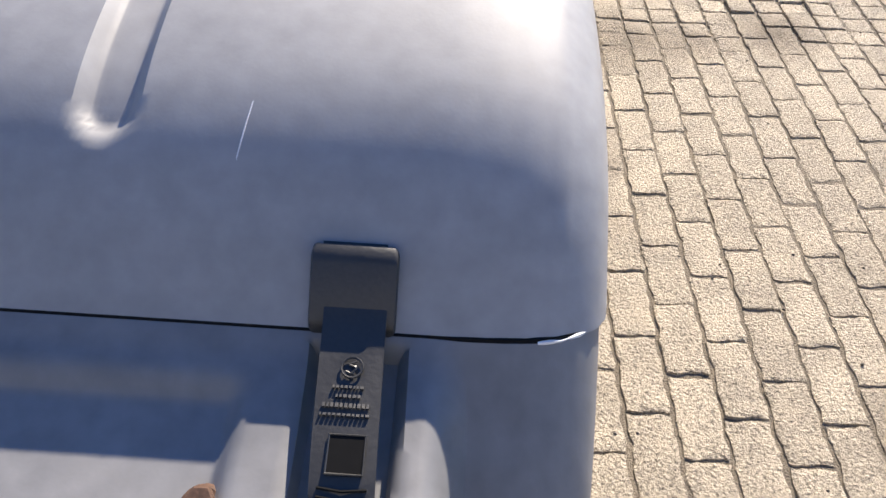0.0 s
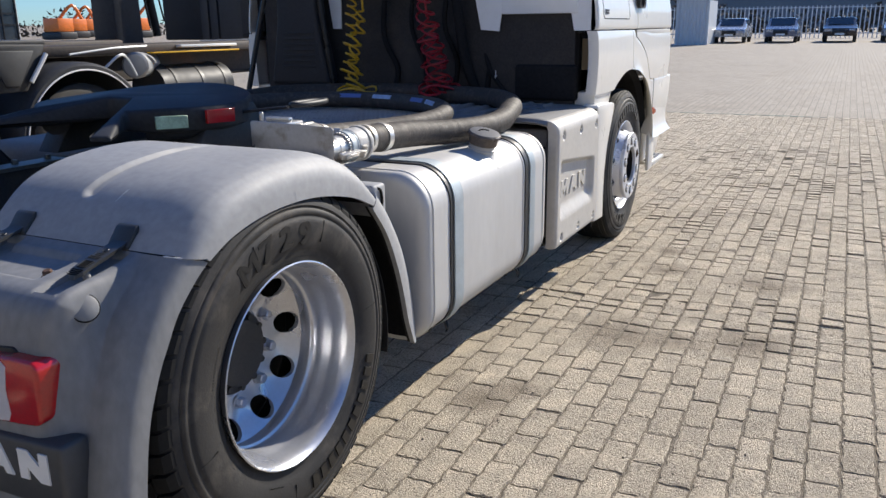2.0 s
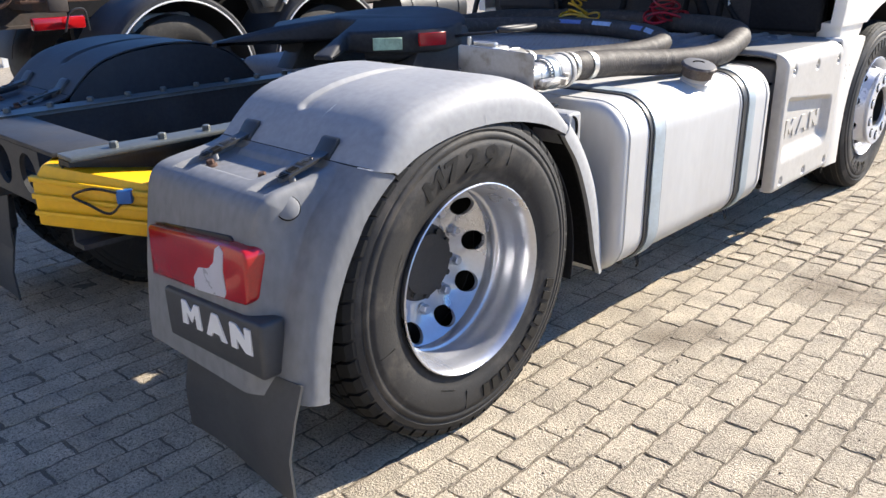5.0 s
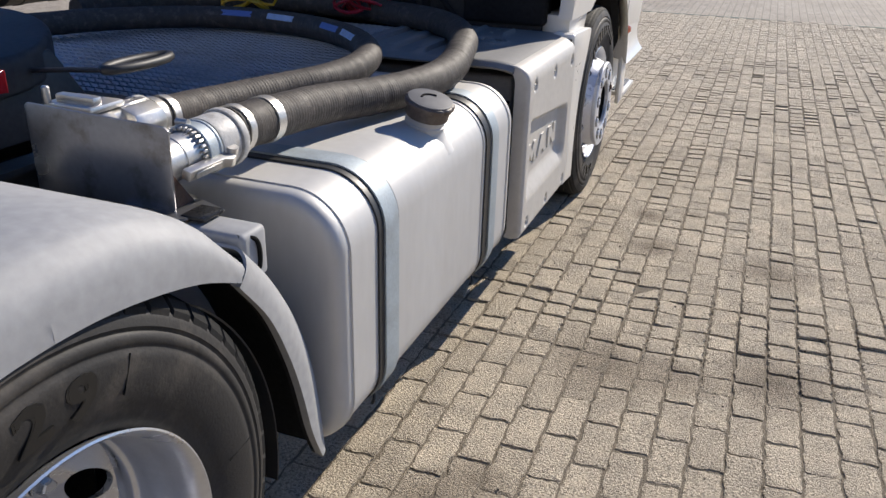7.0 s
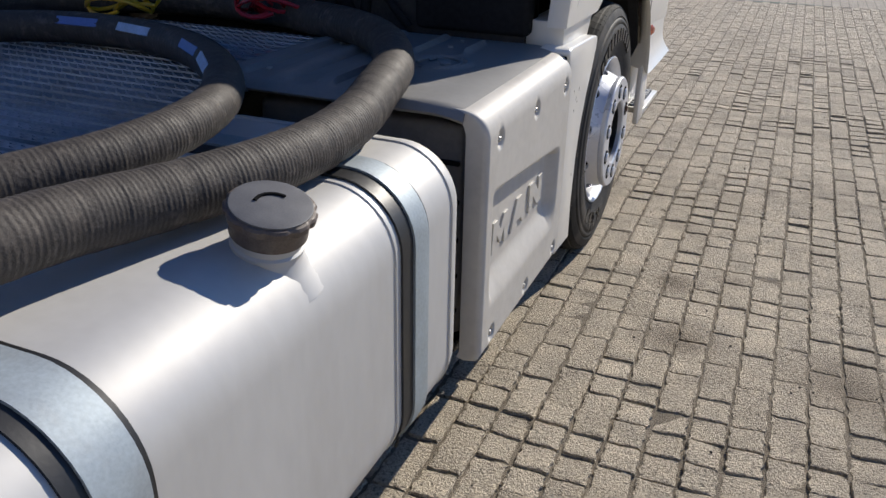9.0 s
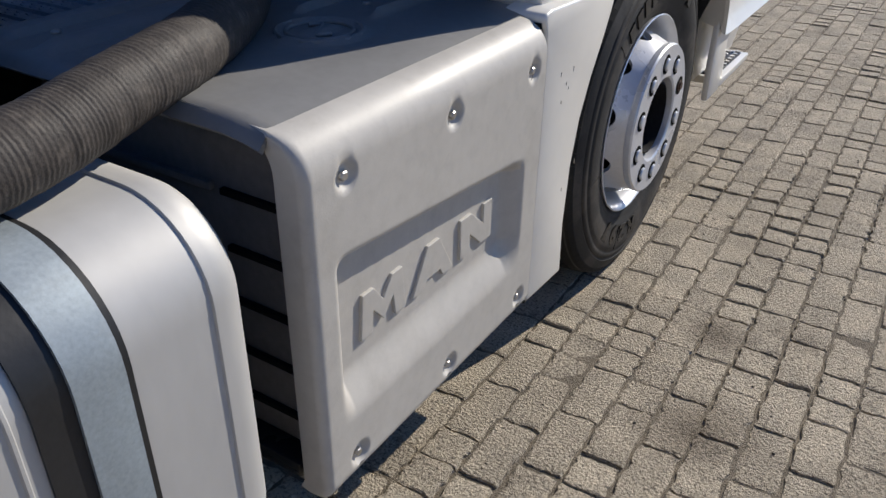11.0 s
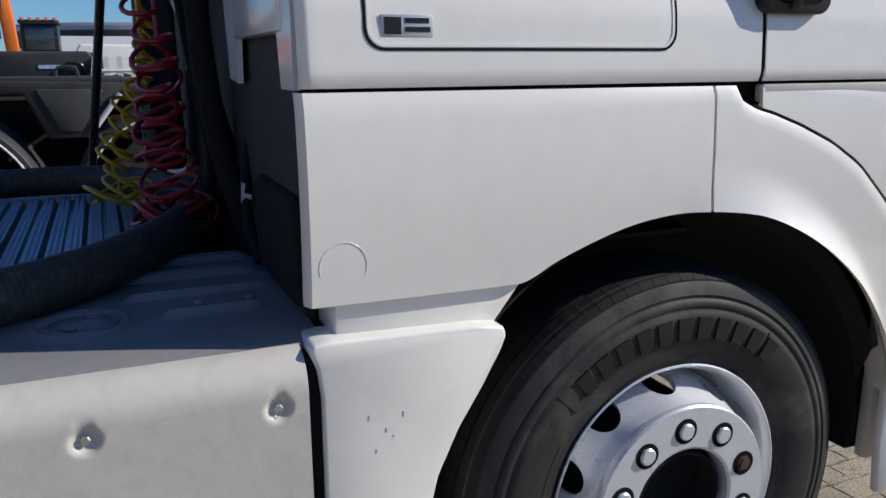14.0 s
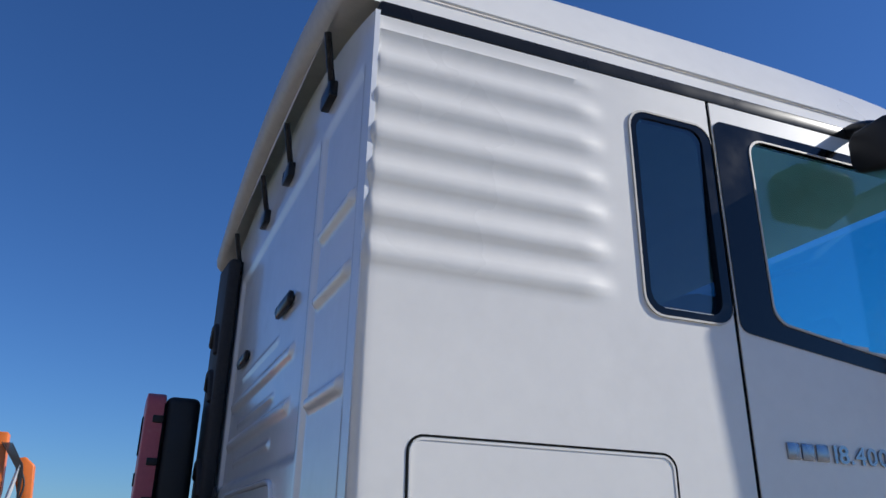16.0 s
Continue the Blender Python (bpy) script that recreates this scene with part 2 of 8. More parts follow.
COIL_Y = mat("yellow_coil", (0.62, 0.36, 0.015), 0.35, vary=0.1)
COIL_R = mat("red_coil", (0.32, 0.012, 0.02), 0.35, vary=0.1)
BLUE = mat("blue_connector", (0.015, 0.10, 0.30), 0.4, vary=0.1)
PINK = mat("sun_bleached_red_box", (0.56, 0.13, 0.16), 0.45, vary=0.08, scale=5, dirt=(0.7, 0.5, 0.5), dirt_amount=0.3, dirt_scale=5)
DARK = mat("black_trim", (0.018, 0.018, 0.019), 0.3, vary=0.1, spec=0.3)
GLOSSBLACK = mat("gloss_black_trim", (0.006, 0.007, 0.009), 0.1, vary=0.05, spec=0.4)
GAP = mat("black_gap_seal", (0.012, 0.012, 0.012), 0.9, vary=0.1, spec=0.05)
ORANGE_LENS = mat("orange_lens", (0.62, 0.19, 0.10), 0.15, vary=0.1, coat=0.5)
BADGE = mat("chrome_badge", (0.34, 0.35, 0.38), 0.28, metal=0.9, vary=0.05)
WHITELETTER = mat("white_lettering", (0.72, 0.72, 0.72), 0.5, vary=0.06, scale=20)
STICKER = mat("silver_sticker", (0.5, 0.5, 0.52), 0.35, metal=0.3, vary=0.05)
HOSEBLUE = mat("blue_print", (0.10, 0.16, 0.4), 0.5, vary=0.1)
HOSELABEL = mat("pale_blue_label", (0.35, 0.45, 0.62), 0.5, vary=0.3, scale=40)
STAINS = ((1.72, 1.83, 0.24, 0.10), (1.95, 1.86, 0.13, 0.08), (1.37, 0.94, 0.15, 0.12), (2.10, 0.22, 0.14, 0.10), (1.46, 1.09, 0.12, 0.10), (1.615, 3.38, 0.10, 0.12), (1.83, 3.50, 0.07, 0.06), (2.24, 1.96, 0.20, 0.14), (1.69, 2.96, 0.16, 0.12), (2.22, 2.90, 0.22, 0.12))
PAVER = mat("concrete_paver", (0.51, 0.435, 0.325), 0.92, vary=0.30, scale=9, bump=1.0, bdist=0.012, bscale=135, brough=0.62, rand=0.09, dirt=(0.20, 0.162, 0.115), dirt_amount=0.45, dirt_scale=1.6, pits=0.72, pit_scale=115, placed=True, stains=STAINS)
PAVER_REST = mat("concrete_paver_field", (0.51, 0.435, 0.325), 0.92, vary=0.30, scale=9, bump=1.0, bdist=0.012, bscale=135, brough=0.62, rand=0.09, island=True, dirt=(0.20, 0.162, 0.115), dirt_amount=0.45, dirt_scale=1.6, pits=0.72, pit_scale=115, placed=True, stains=STAINS)
GLASS = glass("tinted_glass", (0.66, 0.93, 0.97), base=0.06)
GLASS_DARK = glass("dark_glass", (0.3, 0.38, 0.44), base=0.14)
INTERIOR = mat("cab_interior", (0.10, 0.11, 0.12), 0.7, vary=0.1)

# ---- mesh tools ----
def link(name, bm, material, parent=None, label="", smooth=True, angle=40):
    me = bpy.data.meshes.new(name)
    bmesh.ops.recalc_face_normals(bm, faces=bm.faces)
    if smooth:
        for f in bm.faces:
            f.smooth = True
        lim = radians(angle)
        for e in bm.edges:
            if len(e.link_faces) != 2 or e.calc_face_angle(0) > lim:
                e.smooth = False
    bm.to_mesh(me)
    bm.free()
    me.materials.append(material)
    ob = new(name, me)
    if parent:
        ob.parent = parent
    if label:
        ob["label"] = label
    return ob


def part(name, bm, material, parent, label="", smooth=True, angle=40):
    return link(name, bm, material, parent, label, smooth, angle)


def empty(name, loc=(0, 0, 0), label="", category="", group="", kind=""):
    ob = new(name)
    ob.location = loc
    return tagged(ob, label, category, group, kind)


def box(x0, x1, y0, y1, z0, z1, bev=0.0, seg=2, bm=None):
    bm0 = bmesh.new()
    bmesh.ops.create_cube(bm0, size=1)
    for v in bm0.verts:
        v.co = Vector((x0 + (v.co.x + 0.5) * (x1 - x0), y0 + (v.co.y + 0.5) * (y1 - y0), z0 + (v.co.z + 0.5) * (z1 - z0)))
    if bev:
        bmesh.ops.bevel(bm0, geom=bm0.edges[:], offset=bev, segments=seg, affect="EDGES", profile=0.5)
    return merge(bm, bm0) if bm else bm0


def merge(bm, other, m=None):
    """Adds the bmesh other to bm, moved by m."""
    if m is not None:
        other.transform(m)
    tmp = bpy.data.meshes.new("tmp")
    other.to_mesh(tmp)
    other.free()
    bm.from_mesh(tmp)
    bpy.data.meshes.remove(tmp)
    return bm


def grid(rows, close_u=False, close_v=False, bm=None, caps=False):
    """A sheet through rows of points."""
    bm = bm or bmesh.new()
    vs = [[bm.verts.new(p) for p in row] for row in rows]
    nr, nc = len(vs), len(vs[0])
    for i in range(nr if close_v else nr - 1):
        for j in range(nc if close_u else nc - 1):
            a, b = vs[i], vs[(i + 1) % nr]
            bm.faces.new((a[j], a[(j + 1) % nc], b[(j + 1) % nc], b[j]))
    if caps:
        bm.faces.new(vs[0])
        bm.faces.new(vs[-1][::-1])
    return bm


def thick(bm, t):
    """Gives a sheet a thickness."""
    bmesh.ops.recalc_face_normals(bm, faces=bm.faces)
    bmesh.ops.solidify(bm, geom=bm.faces[:] + bm.edges[:] + bm.verts[:], thickness=t)
    return bm


def lathe_x(profile, cy, cz, n=72, bm=None, closed=False):
    """Turns (x, r) pairs round an axis along x through (cy, cz)."""
    rows = []
    for k in range(n):
        a = 2 * math.pi * k / n
        rows.append([(x, cy + r * math.cos(a), cz + r * math.sin(a)) for x, r in profile])
    return grid(rows, close_u=closed, close_v=True, bm=bm)


def lathe(profile, n=24, bm=None, caps=True):
    """Turns (r, z) pairs round the z axis."""
    rows = [[(r * math.cos(2 * math.pi * k / n), r * math.sin(2 * math.pi * k / n), z) for k in range(n)] for r, z in profile]
    return grid(rows, close_u=True, bm=bm, caps=caps)


def spline(points, n):
    """Catmull-Rom through points, n steps a span."""
    p = [Vector(q) for q in points]
    p = [2 * p[0] - p[1]] + p + [2 * p[-1] - p[-2]]
    out = []
    for i in range(1, len(p) - 2):
        for k in range(n):
            t = k / n
            a, b, c, d = p[i - 1:i + 3]
            out.append(0.5 * (2 * b + (c - a) * t + (2 * a - 5 * b + 4 * c - d) * t * t + (3 * b - a - 3 * c + d) * t ** 3))
    out.append(p[-2])
    return out


def tube(path, radius, n=12, bm=None, caps=True):
    """A round tube along points; radius a number or a function of the step."""
    path = [Vector(p) for p in path]
    rows = []
    up = Vector((0, 0, 1))
    for i, p in enumerate(path):
        d = (path[min(i + 1, len(path) - 1)] - path[max(i - 1, 0)]).normalized()
        if i == 0:
            side = d.cross(up) if abs(d.z) < 0.9 else d.cross(Vector((1, 0, 0)))
        side = (side - d * side.dot(d)).normalized()
        w = d.cross(side)
        r = radius(i) if callable(radius) else radius
        rows.append([p + side * (r * math.cos(2 * math.pi * k / n)) + w * (r * math.sin(2 * math.pi * k / n)) for k in range(n)])
    return grid(rows, close_u=True, bm=bm, caps=caps)


def prism(poly, axis, a, b, bm=None, bev=0.0, seg=2):
    """A polygon extruded along an axis from a to b. Its points are (y, z), (x, z) or (x, y) for the axes x, y, z."""
    put = {"x": lambda u, v, w: (w, u, v), "y": lambda u, v, w: (u, w, v), "z": lambda u, v, w: (u, v, w)}[axis]
    bm0 = bmesh.new()
    lo = [bm0.verts.new(put(u, v, a)) for u, v in poly]
    hi = [bm0.verts.new(put(u, v, b)) for u, v in poly]
    bm0.faces.new(lo[::-1])
    bm0.faces.new(hi)
    for i in range(len(poly)):
        j = (i + 1) % len(poly)
        bm0.faces.new((lo[i], lo[j], hi[j], hi[i]))
    bmesh.ops.recalc_face_normals(bm0, faces=bm0.faces)
    if bev:
        bmesh.ops.bevel(bm0, geom=bm0.edges[:], offset=bev, segments=seg, affect="EDGES", profile=0.5, clamp_overlap=True)
    return merge(bm, bm0) if bm else bm0


def disc(c, axis, r, h, n=16, bm=None, bev=0.0):
    """A short cylinder from c along an axis."""
    z = Vector(axis).normalized()
    prof = [(r, 0), (r, h - bev), (r - bev, h)] if bev else [(r, 0), (r, h)]
    b = lathe(prof, n)
    m = Matrix.Translation(c) @ z.to_track_quat("Z", "Y").to_matrix().to_4x4()
    return merge(bm or bmesh.new(), b, m)


def lettering(text, size, depth=0.002, spacing=1.0):
    """A bmesh of raised letters in the plane xy, from the origin to the right."""
    cu = bpy.data.curves.new("lettering", "FONT")
    cu.body, cu.size, cu.extrude, cu.space_character, cu.resolution_u = text, size, depth / 2, spacing, 3
    cu.offset = 0.0 if "M" in text or "R" in text else size * 0.018
    ob = bpy.data.objects.new("lettering", cu)
    me = bpy.data.meshes.new_from_object(ob)
    bm = bmesh.new()
    bm.from_mesh(me)
    bpy.data.objects.remove(ob)
    bpy.data.curves.remove(cu)
    bpy.data.meshes.remove(me)
    return bm


def ring_text(text, cy, cz, x, r, start, step, size, depth=0.0025, wide=1.0, inward=False, bold=0.0):
    """Letters round a wheel whose face looks along +x; start and step in degrees, clockwise as seen from outside."""
    bm = bmesh.new()
    a = start
    for ch in text:
        if ch != " ":
            t = radians(a)
            # seen from +x: right is +y, up is +z
            up = Vector((0, math.cos(t), math.sin(t)))
            right = Vector((0, math.sin(t), -math.cos(t)))
            if inward:
                up, right = -up, -right
            b = lettering(ch, size, depth)
            xs = [v.co.x for v in b.verts]
            b.transform(Matrix.Diagonal((wide, 1, 1, 1)) @ Matrix.Translation((-(min(xs) + max(xs)) / 2, 0, 0)))
            m = Matrix(((0, 0, 1, x), (right.y, up.y, 0, cy + math.cos(t) * r), (right.z, up.z, 0, cz + math.sin(t) * r), (0, 0, 0, 1)))
            for k in (-1, 0, 1) if bold else (0,):
                merge(bm, b.copy(), m @ Matrix.Translation((k * bold, 0.35 * k * bold, -0.0003 * abs(k))))
        a -= step
    return bm


def ring_bars(cy, cz, x, r0, r1, angles, half, depth=0.002):
    """Plain raised bars round a wheel."""
    bm = bmesh.new()
    for a in angles:
        q = [(r0, a - half), (r1, a - half), (r1, a + half), (r0, a + half)]
        prism([(cy + r * math.cos(radians(t)), cz + r * math.sin(radians(t))) for r, t in q], "x", x - 0.002, x + depth, bm=bm)
    return bm

# ---- ground ----
def ground_z(x, y):
    return max(0.0, y - 12) * 0.008 + max(0.0, -x - 14) * 0.004


def paving_material():
    m = mat("concrete_paving", (0.36, 0.312, 0.247), 0.88, vary=0.14, scale=0.7, bump=0.8, bscale=120, pits=0.5, pit_scale=40, dirt=(0.19, 0.155, 0.115), dirt_amount=0.4, dirt_scale=0.6)
    n, l = m.node_tree.nodes, m.node_tree.links
    tc = n.new("ShaderNodeTexCoord")
    mp = n.new("ShaderNodeMapping")
    mp.inputs["Rotation"].default_value = (0, 0, radians(90))
    br = n.new("ShaderNodeTexBrick")
    br.inputs["Scale"].default_value = 1.0
    br.inputs["Brick Width"].default_value, br.inputs["Row Height"].default_value = 0.21, 0.105
    br.inputs["Mortar Size"].default_value, br.inputs["Mortar Smooth"].default_value = 0.005, 0.4
    br.inputs["Color1"].default_value, br.inputs["Color2"].default_value, br.inputs["Mortar"].default_value = (1, 1, 1, 1), (0.82, 0.82, 0.82, 1), (0.42, 0.42, 0.42, 1)
    mul = n.new("ShaderNodeMix")
    mul.data_type, mul.blend_type = "RGBA", "MULTIPLY"
    mul.inputs["Factor"].default_value = 1.0
    b = n["Principled BSDF"]
    src = b.inputs["Base Color"].links[0].from_socket
    l.new(tc.outputs["Object"], mp.inputs["Vector"])
    l.new(mp.outputs[0], br.inputs["Vector"])
    l.new(src, mul.inputs["A"])
    l.new(br.outputs["Color"], mul.inputs["B"])
    l.new(mul.outputs["Result"], b.inputs["Base Color"])
    return m


PAVING = paving_material()
SAND = mat("joint_sand", (0.20, 0.166, 0.122), 0.95, vary=0.4, scale=24, bump=1.0, bdist=0.006, bscale=260, pits=0.6, pit_scale=260)
GRIT = mat("dark_grit", (0.05, 0.045, 0.04), 0.9, vary=0.3, scale=60)
gx = [-1500, -300, -90, -40, -24, -14, -9, -4.0, 7.0, 14, 30, 90, 300, 1500]
gy = [-1500, -300, -80, -30, -10, -4.5, 12.0, 20, 35, 60, 100, 300, 1500]
FIELD = (-4.0, 7.0, -4.5, 12.0)
ground = link("ground", grid([[(x, y, ground_z(x, y)) for y in gy] for x in gx]), PAVING, smooth=False)
bm = bmesh.new()
bm.from_mesh(ground.data)
inner = [f for f in bm.faces if FIELD[0] < f.calc_center_median().x < FIELD[1] and FIELD[2] < f.calc_center_median().y < FIELD[3]]
for f in inner:
    f.material_index = 1
bmesh.ops.delete(bm, geom=inner, context="FACES_ONLY")
bm.to_mesh(ground.data)
bm.free()
tagged(ground, "sunlit yard of buff concrete pavers reaching to the fence", "ground", kind="structure")

# ---- the tractor unit ----
truck = empty("tractor_truck", (0, 0, 0), "white tractor truck with grey fenders and aluminium tank on concrete pavers", "truck")
AXLE_R, AXLE_F = (0.0, 0.494), (3.633, 0.494)


def tyre_profile(xo, w, sign=1, lugs=True):
    """Outer face at xo; (x, r) from the outer bead over the bulged sidewall and the tread to the inner bead."""
    p = [(-0.034, 0.286), (-0.026, 0.292), (-0.021, 0.302), (-0.016, 0.312), (-0.0165, 0.316), (-0.010, 0.330), (-0.0055, 0.345), (-0.0015, 0.365), (0.0, 0.385), (-0.0005, 0.402), (-0.002, 0.415),
         (-0.0055, 0.4185), (-0.0055, 0.424), (-0.0035, 0.426), (-0.007, 0.440), (-0.0115, 0.4425), (-0.0115, 0.448), (-0.009, 0.450), (-0.0125, 0.461)]
    p += [(-0.016, 0.468), (-0.020, 0.472), (-0.030, 0.478), (-0.045, 0.486)] if lugs else [(-0.019, 0.477), (-0.028, 0.490), (-0.042, 0.497)]
    mid = [(-w / 2, 0.489 if lugs else 0.498)]
    back = [(-w - x, r) for x, r in p[::-1]]
    return [(xo + x * sign, r) for x, r in p + mid + back]


def tyre(parent, cy, cz, xo, w, sign=1, blocks=True, name="tyre"):
    t = part(name, lathe_x(tyre_profile(xo, w, sign, blocks), cy, cz, 96), RUBBER, parent, "dusty black rubber truck tyre", angle=60)
    bm = bmesh.new()
    n = 54 if blocks else 90
    # rows across the tread: (inner edge, outer edge) with the tread radius at each edge
    if blocks:
        rows = [((0.0165, 0.477), (0.030, 0.494), (0.068, 0.5035)), ((0.077, 0.504), (0.112, 0.505)), ((0.120, 0.505), (0.180, 0.505)),
                ((w - 0.112, 0.505), (w - 0.077, 0.504)), ((w - 0.068, 0.5035), (w - 0.030, 0.494), (w - 0.0165, 0.477))]
    else:
        rows = [((0.020, 0.482), (0.030, 0.493), (0.066, 0.503)), ((0.075, 0.503), (0.115, 0.5045)), ((0.124, 0.505), (0.176, 0.505)),
                ((w - 0.115, 0.5045), (w - 0.075, 0.503)), ((w - 0.066, 0.503), (w - 0.030, 0.493), (w - 0.020, 0.482))]
    for k in range(n):
        for j, sec in enumerate(rows):
            a = 2 * math.pi * (k + (0.5 if j % 2 else 0) * blocks) / n
            half = math.pi / n * (0.80 if blocks else 0.96)
            skew = (0.30 if j < 2 else -0.30 if j > 2 else 0.12) * half if blocks else 0.0
            top, low = [], []
            for i, (u, r) in enumerate(sec):
                e = a + skew * (2 * i / (len(sec) - 1) - 1)
                edge = j == 0 and i == 0 or j == 4 and i == len(sec) - 1
                dip = 0.012 if edge else 0.019
                for h in (-half, half):
                    top.append(bm.verts.new((xo - u * sign, cy + r * math.cos(e + h), cz + r * math.sin(e + h))))
                    low.append(bm.verts.new((xo - (u - (0.0015 if edge and i == 0 else 0)) * sign, cy + (r - dip) * math.cos(e + h), cz + (r - dip) * math.sin(e + h))))
            m = len(sec)
            for i in range(m - 1):
                q = (2 * i, 2 * i + 1, 2 * i + 3, 2 * i + 2)
                bm.faces.new([top[v] for v in q])
                for b, c in ((2 * i, 2 * i + 2), (2 * i + 1, 2 * i + 3)):
                    bm.faces.new((top[b], top[c], low[c], low[b]))
            for b, c in ((0, 1), (2 * m - 2, 2 * m - 1)):
                bm.faces.new((top[b], top[c], low[c], low[b]))
    tagged(part("tread", bm, TREAD, t, "worn tread blocks", smooth=False), kind="stuff")
    return t


def rear_wheel(side):
    """The outer and inner wheel of the driven axle on one side."""
    s = side
    w = new("rear_wheel")
    w.parent = truck
    cy, cz = AXLE_R
    xo = 1.236 * s
    t = tyre(w, cy, cz, xo, 0.30, s)
    tyre(w, cy, cz, xo - 0.345 * s, 0.30, s, name="inner_tyre")
    prof = [(1.205, 0.286), (1.222, 0.292), (1.229, 0.296), (1.231, 0.2925), (1.226, 0.287), (1.210, 0.279), (1.19, 0.2745), (1.165, 0.2735), (1.15, 0.272),
            (1.135, 0.267), (1.115, 0.264), (1.098, 0.263), (1.094, 0.2605), (1.093, 0.2555), (1.090, 0.2535), (1.072, 0.2545), (1.066, 0.257), (1.050, 0.262), (1.035, 0.266)]
    rim = part("rim", lathe_x([(x * s, r) for x, r in prof], cy, cz, 96), RIM, w, "silver steel rim with a deep dish", angle=50)
    # wheel disc with ten round holes
    dish = lambda r: float(np.interp(r, [0.14, 0.186, 0.20, 0.268], [0.982, 0.982, 0.988, 1.05]))
    bm = bmesh.new()
    n = 10
    for k in range(n):
        a0 = 2 * math.pi * k / n + radians(4)
        ring = []
        hole = []
        m = 24
        for i in range(m):
            t_ = 2 * math.pi * i / m
            hr, hy = 0.230 + 0.030 * math.cos(t_), 0.036 * math.sin(t_)
            a = a0 + hy / hr
            hole.append(bm.verts.new((dish(hr) * s, cy + hr * math.cos(a), cz + hr * math.sin(a))))
            # outer border of the sector, in polar form
            c_, s_ = math.cos(t_), math.sin(t_)
            q = max(abs(c_), abs(s_))
            pr, pa = 0.230 + 0.040 * c_ / q if c_ > 0 else 0.230 + 0.088 * c_ / q, math.pi / n * s_ / q
            ring.append(bm.verts.new((dish(pr) * s, cy + pr * math.cos(a0 + pa), cz + pr * math.sin(a0 + pa))))
        deep = [bm.verts.new((v.co.x - 0.014 * s, v.co.y, v.co.z)) for v in hole]
        for i in range(m):
            j = (i + 1) % m
            bm.faces.new((ring[i], ring[j], hole[j], hole[i]))
            bm.faces.new((hole[i], hole[j], deep[j], deep[i]))
    bmesh.ops.remove_doubles(bm, verts=bm.verts, dist=0.0008)
    d = part("wheel_disc", bm, RIM, w, "silver wheel disc with round holes", angle=35)
    part("mounting_flange", lathe_x([(0.982 * s, 0.144), (0.984 * s, 0.12), (0.984 * s, 0.1)], cy, cz, 48), RIM, w)
    part("axle_hub", lathe_x([(0.96 * s, 0.128), (1.005 * s, 0.126), (1.012 * s, 0.12), (1.016 * s, 0.1), (1.03 * s, 0.098), (1.034 * s, 0.07), (1.032 * s, 0.0)], cy, cz, 40), HUBBLACK, w, "grimy black axle hub", angle=30)
    bolt = bmesh.new()
    for k in range(12):
        a = 2 * math.pi * k / 12
        disc((1.014 * s, cy + 0.108 * math.cos(a), cz + 0.108 * math.sin(a)), (s, 0, 0), 0.010, 0.012, 6, bolt)
    tagged(part("hub_bolts", bolt, HUBBLACK, w), kind="stuff")
    for k in range(10):
        a = 2 * math.pi * (k + 0.5) / 10 + radians(4)
        b = disc((0.984 * s, cy + 0.1675 * math.cos(a), cz + 0.1675 * math.sin(a)), (s, 0, 0), 0.021, 0.008, 16)
        disc((0.99 * s, cy + 0.1675 * math.cos(a), cz + 0.1675 * math.sin(a)), (s, 0, 0), 0.0165, 0.024, 6, b, 0.003)
        part("wheel_nut", b, RIM, w)
    if s > 0:
        part("size_lettering", ring_text("315/70R22.5", cy, cz, xo - 0.0105, 0.331, 222, 5.6, 0.030), LETTER, t, "raised black rubber lettering")["kind"] = "stuff"
        for k, c_ in enumerate("M729"):
            part("raised_letter", ring_text(c_, cy, cz, xo - 0.001, 0.346, 118 - 12.4 * k, 13.5, 0.084, 0.004, 1.25, bold=0.0042), LETTER, t, "raised black rubber letter")
        for k in range(11):
            part("raised_bar", ring_bars(cy, cz, xo + 0.0005, 0.360, 0.402, [-18 - 6.6 * k], 2.1, 0.003), LETTER, t, "plain raised rubber bar")
        part("fine_print", ring_bars(cy, cz, xo - 0.0065, 0.340, 0.346, [168 - 1.3 * k for k in range(14)] + [243 + 1.1 * k for k in range(10)], 0.42, 0.001), LETTER, t)["kind"] = "stuff"
        for a_ in (8, 68, 112, 195, 262, 318):
            part("sidewall_tick", ring_bars(cy, cz, xo - 0.0015, 0.352, 0.414, [a_], 0.10, 0.002), LETTER, t)
    w.location.x = -0.006 * s
    return w


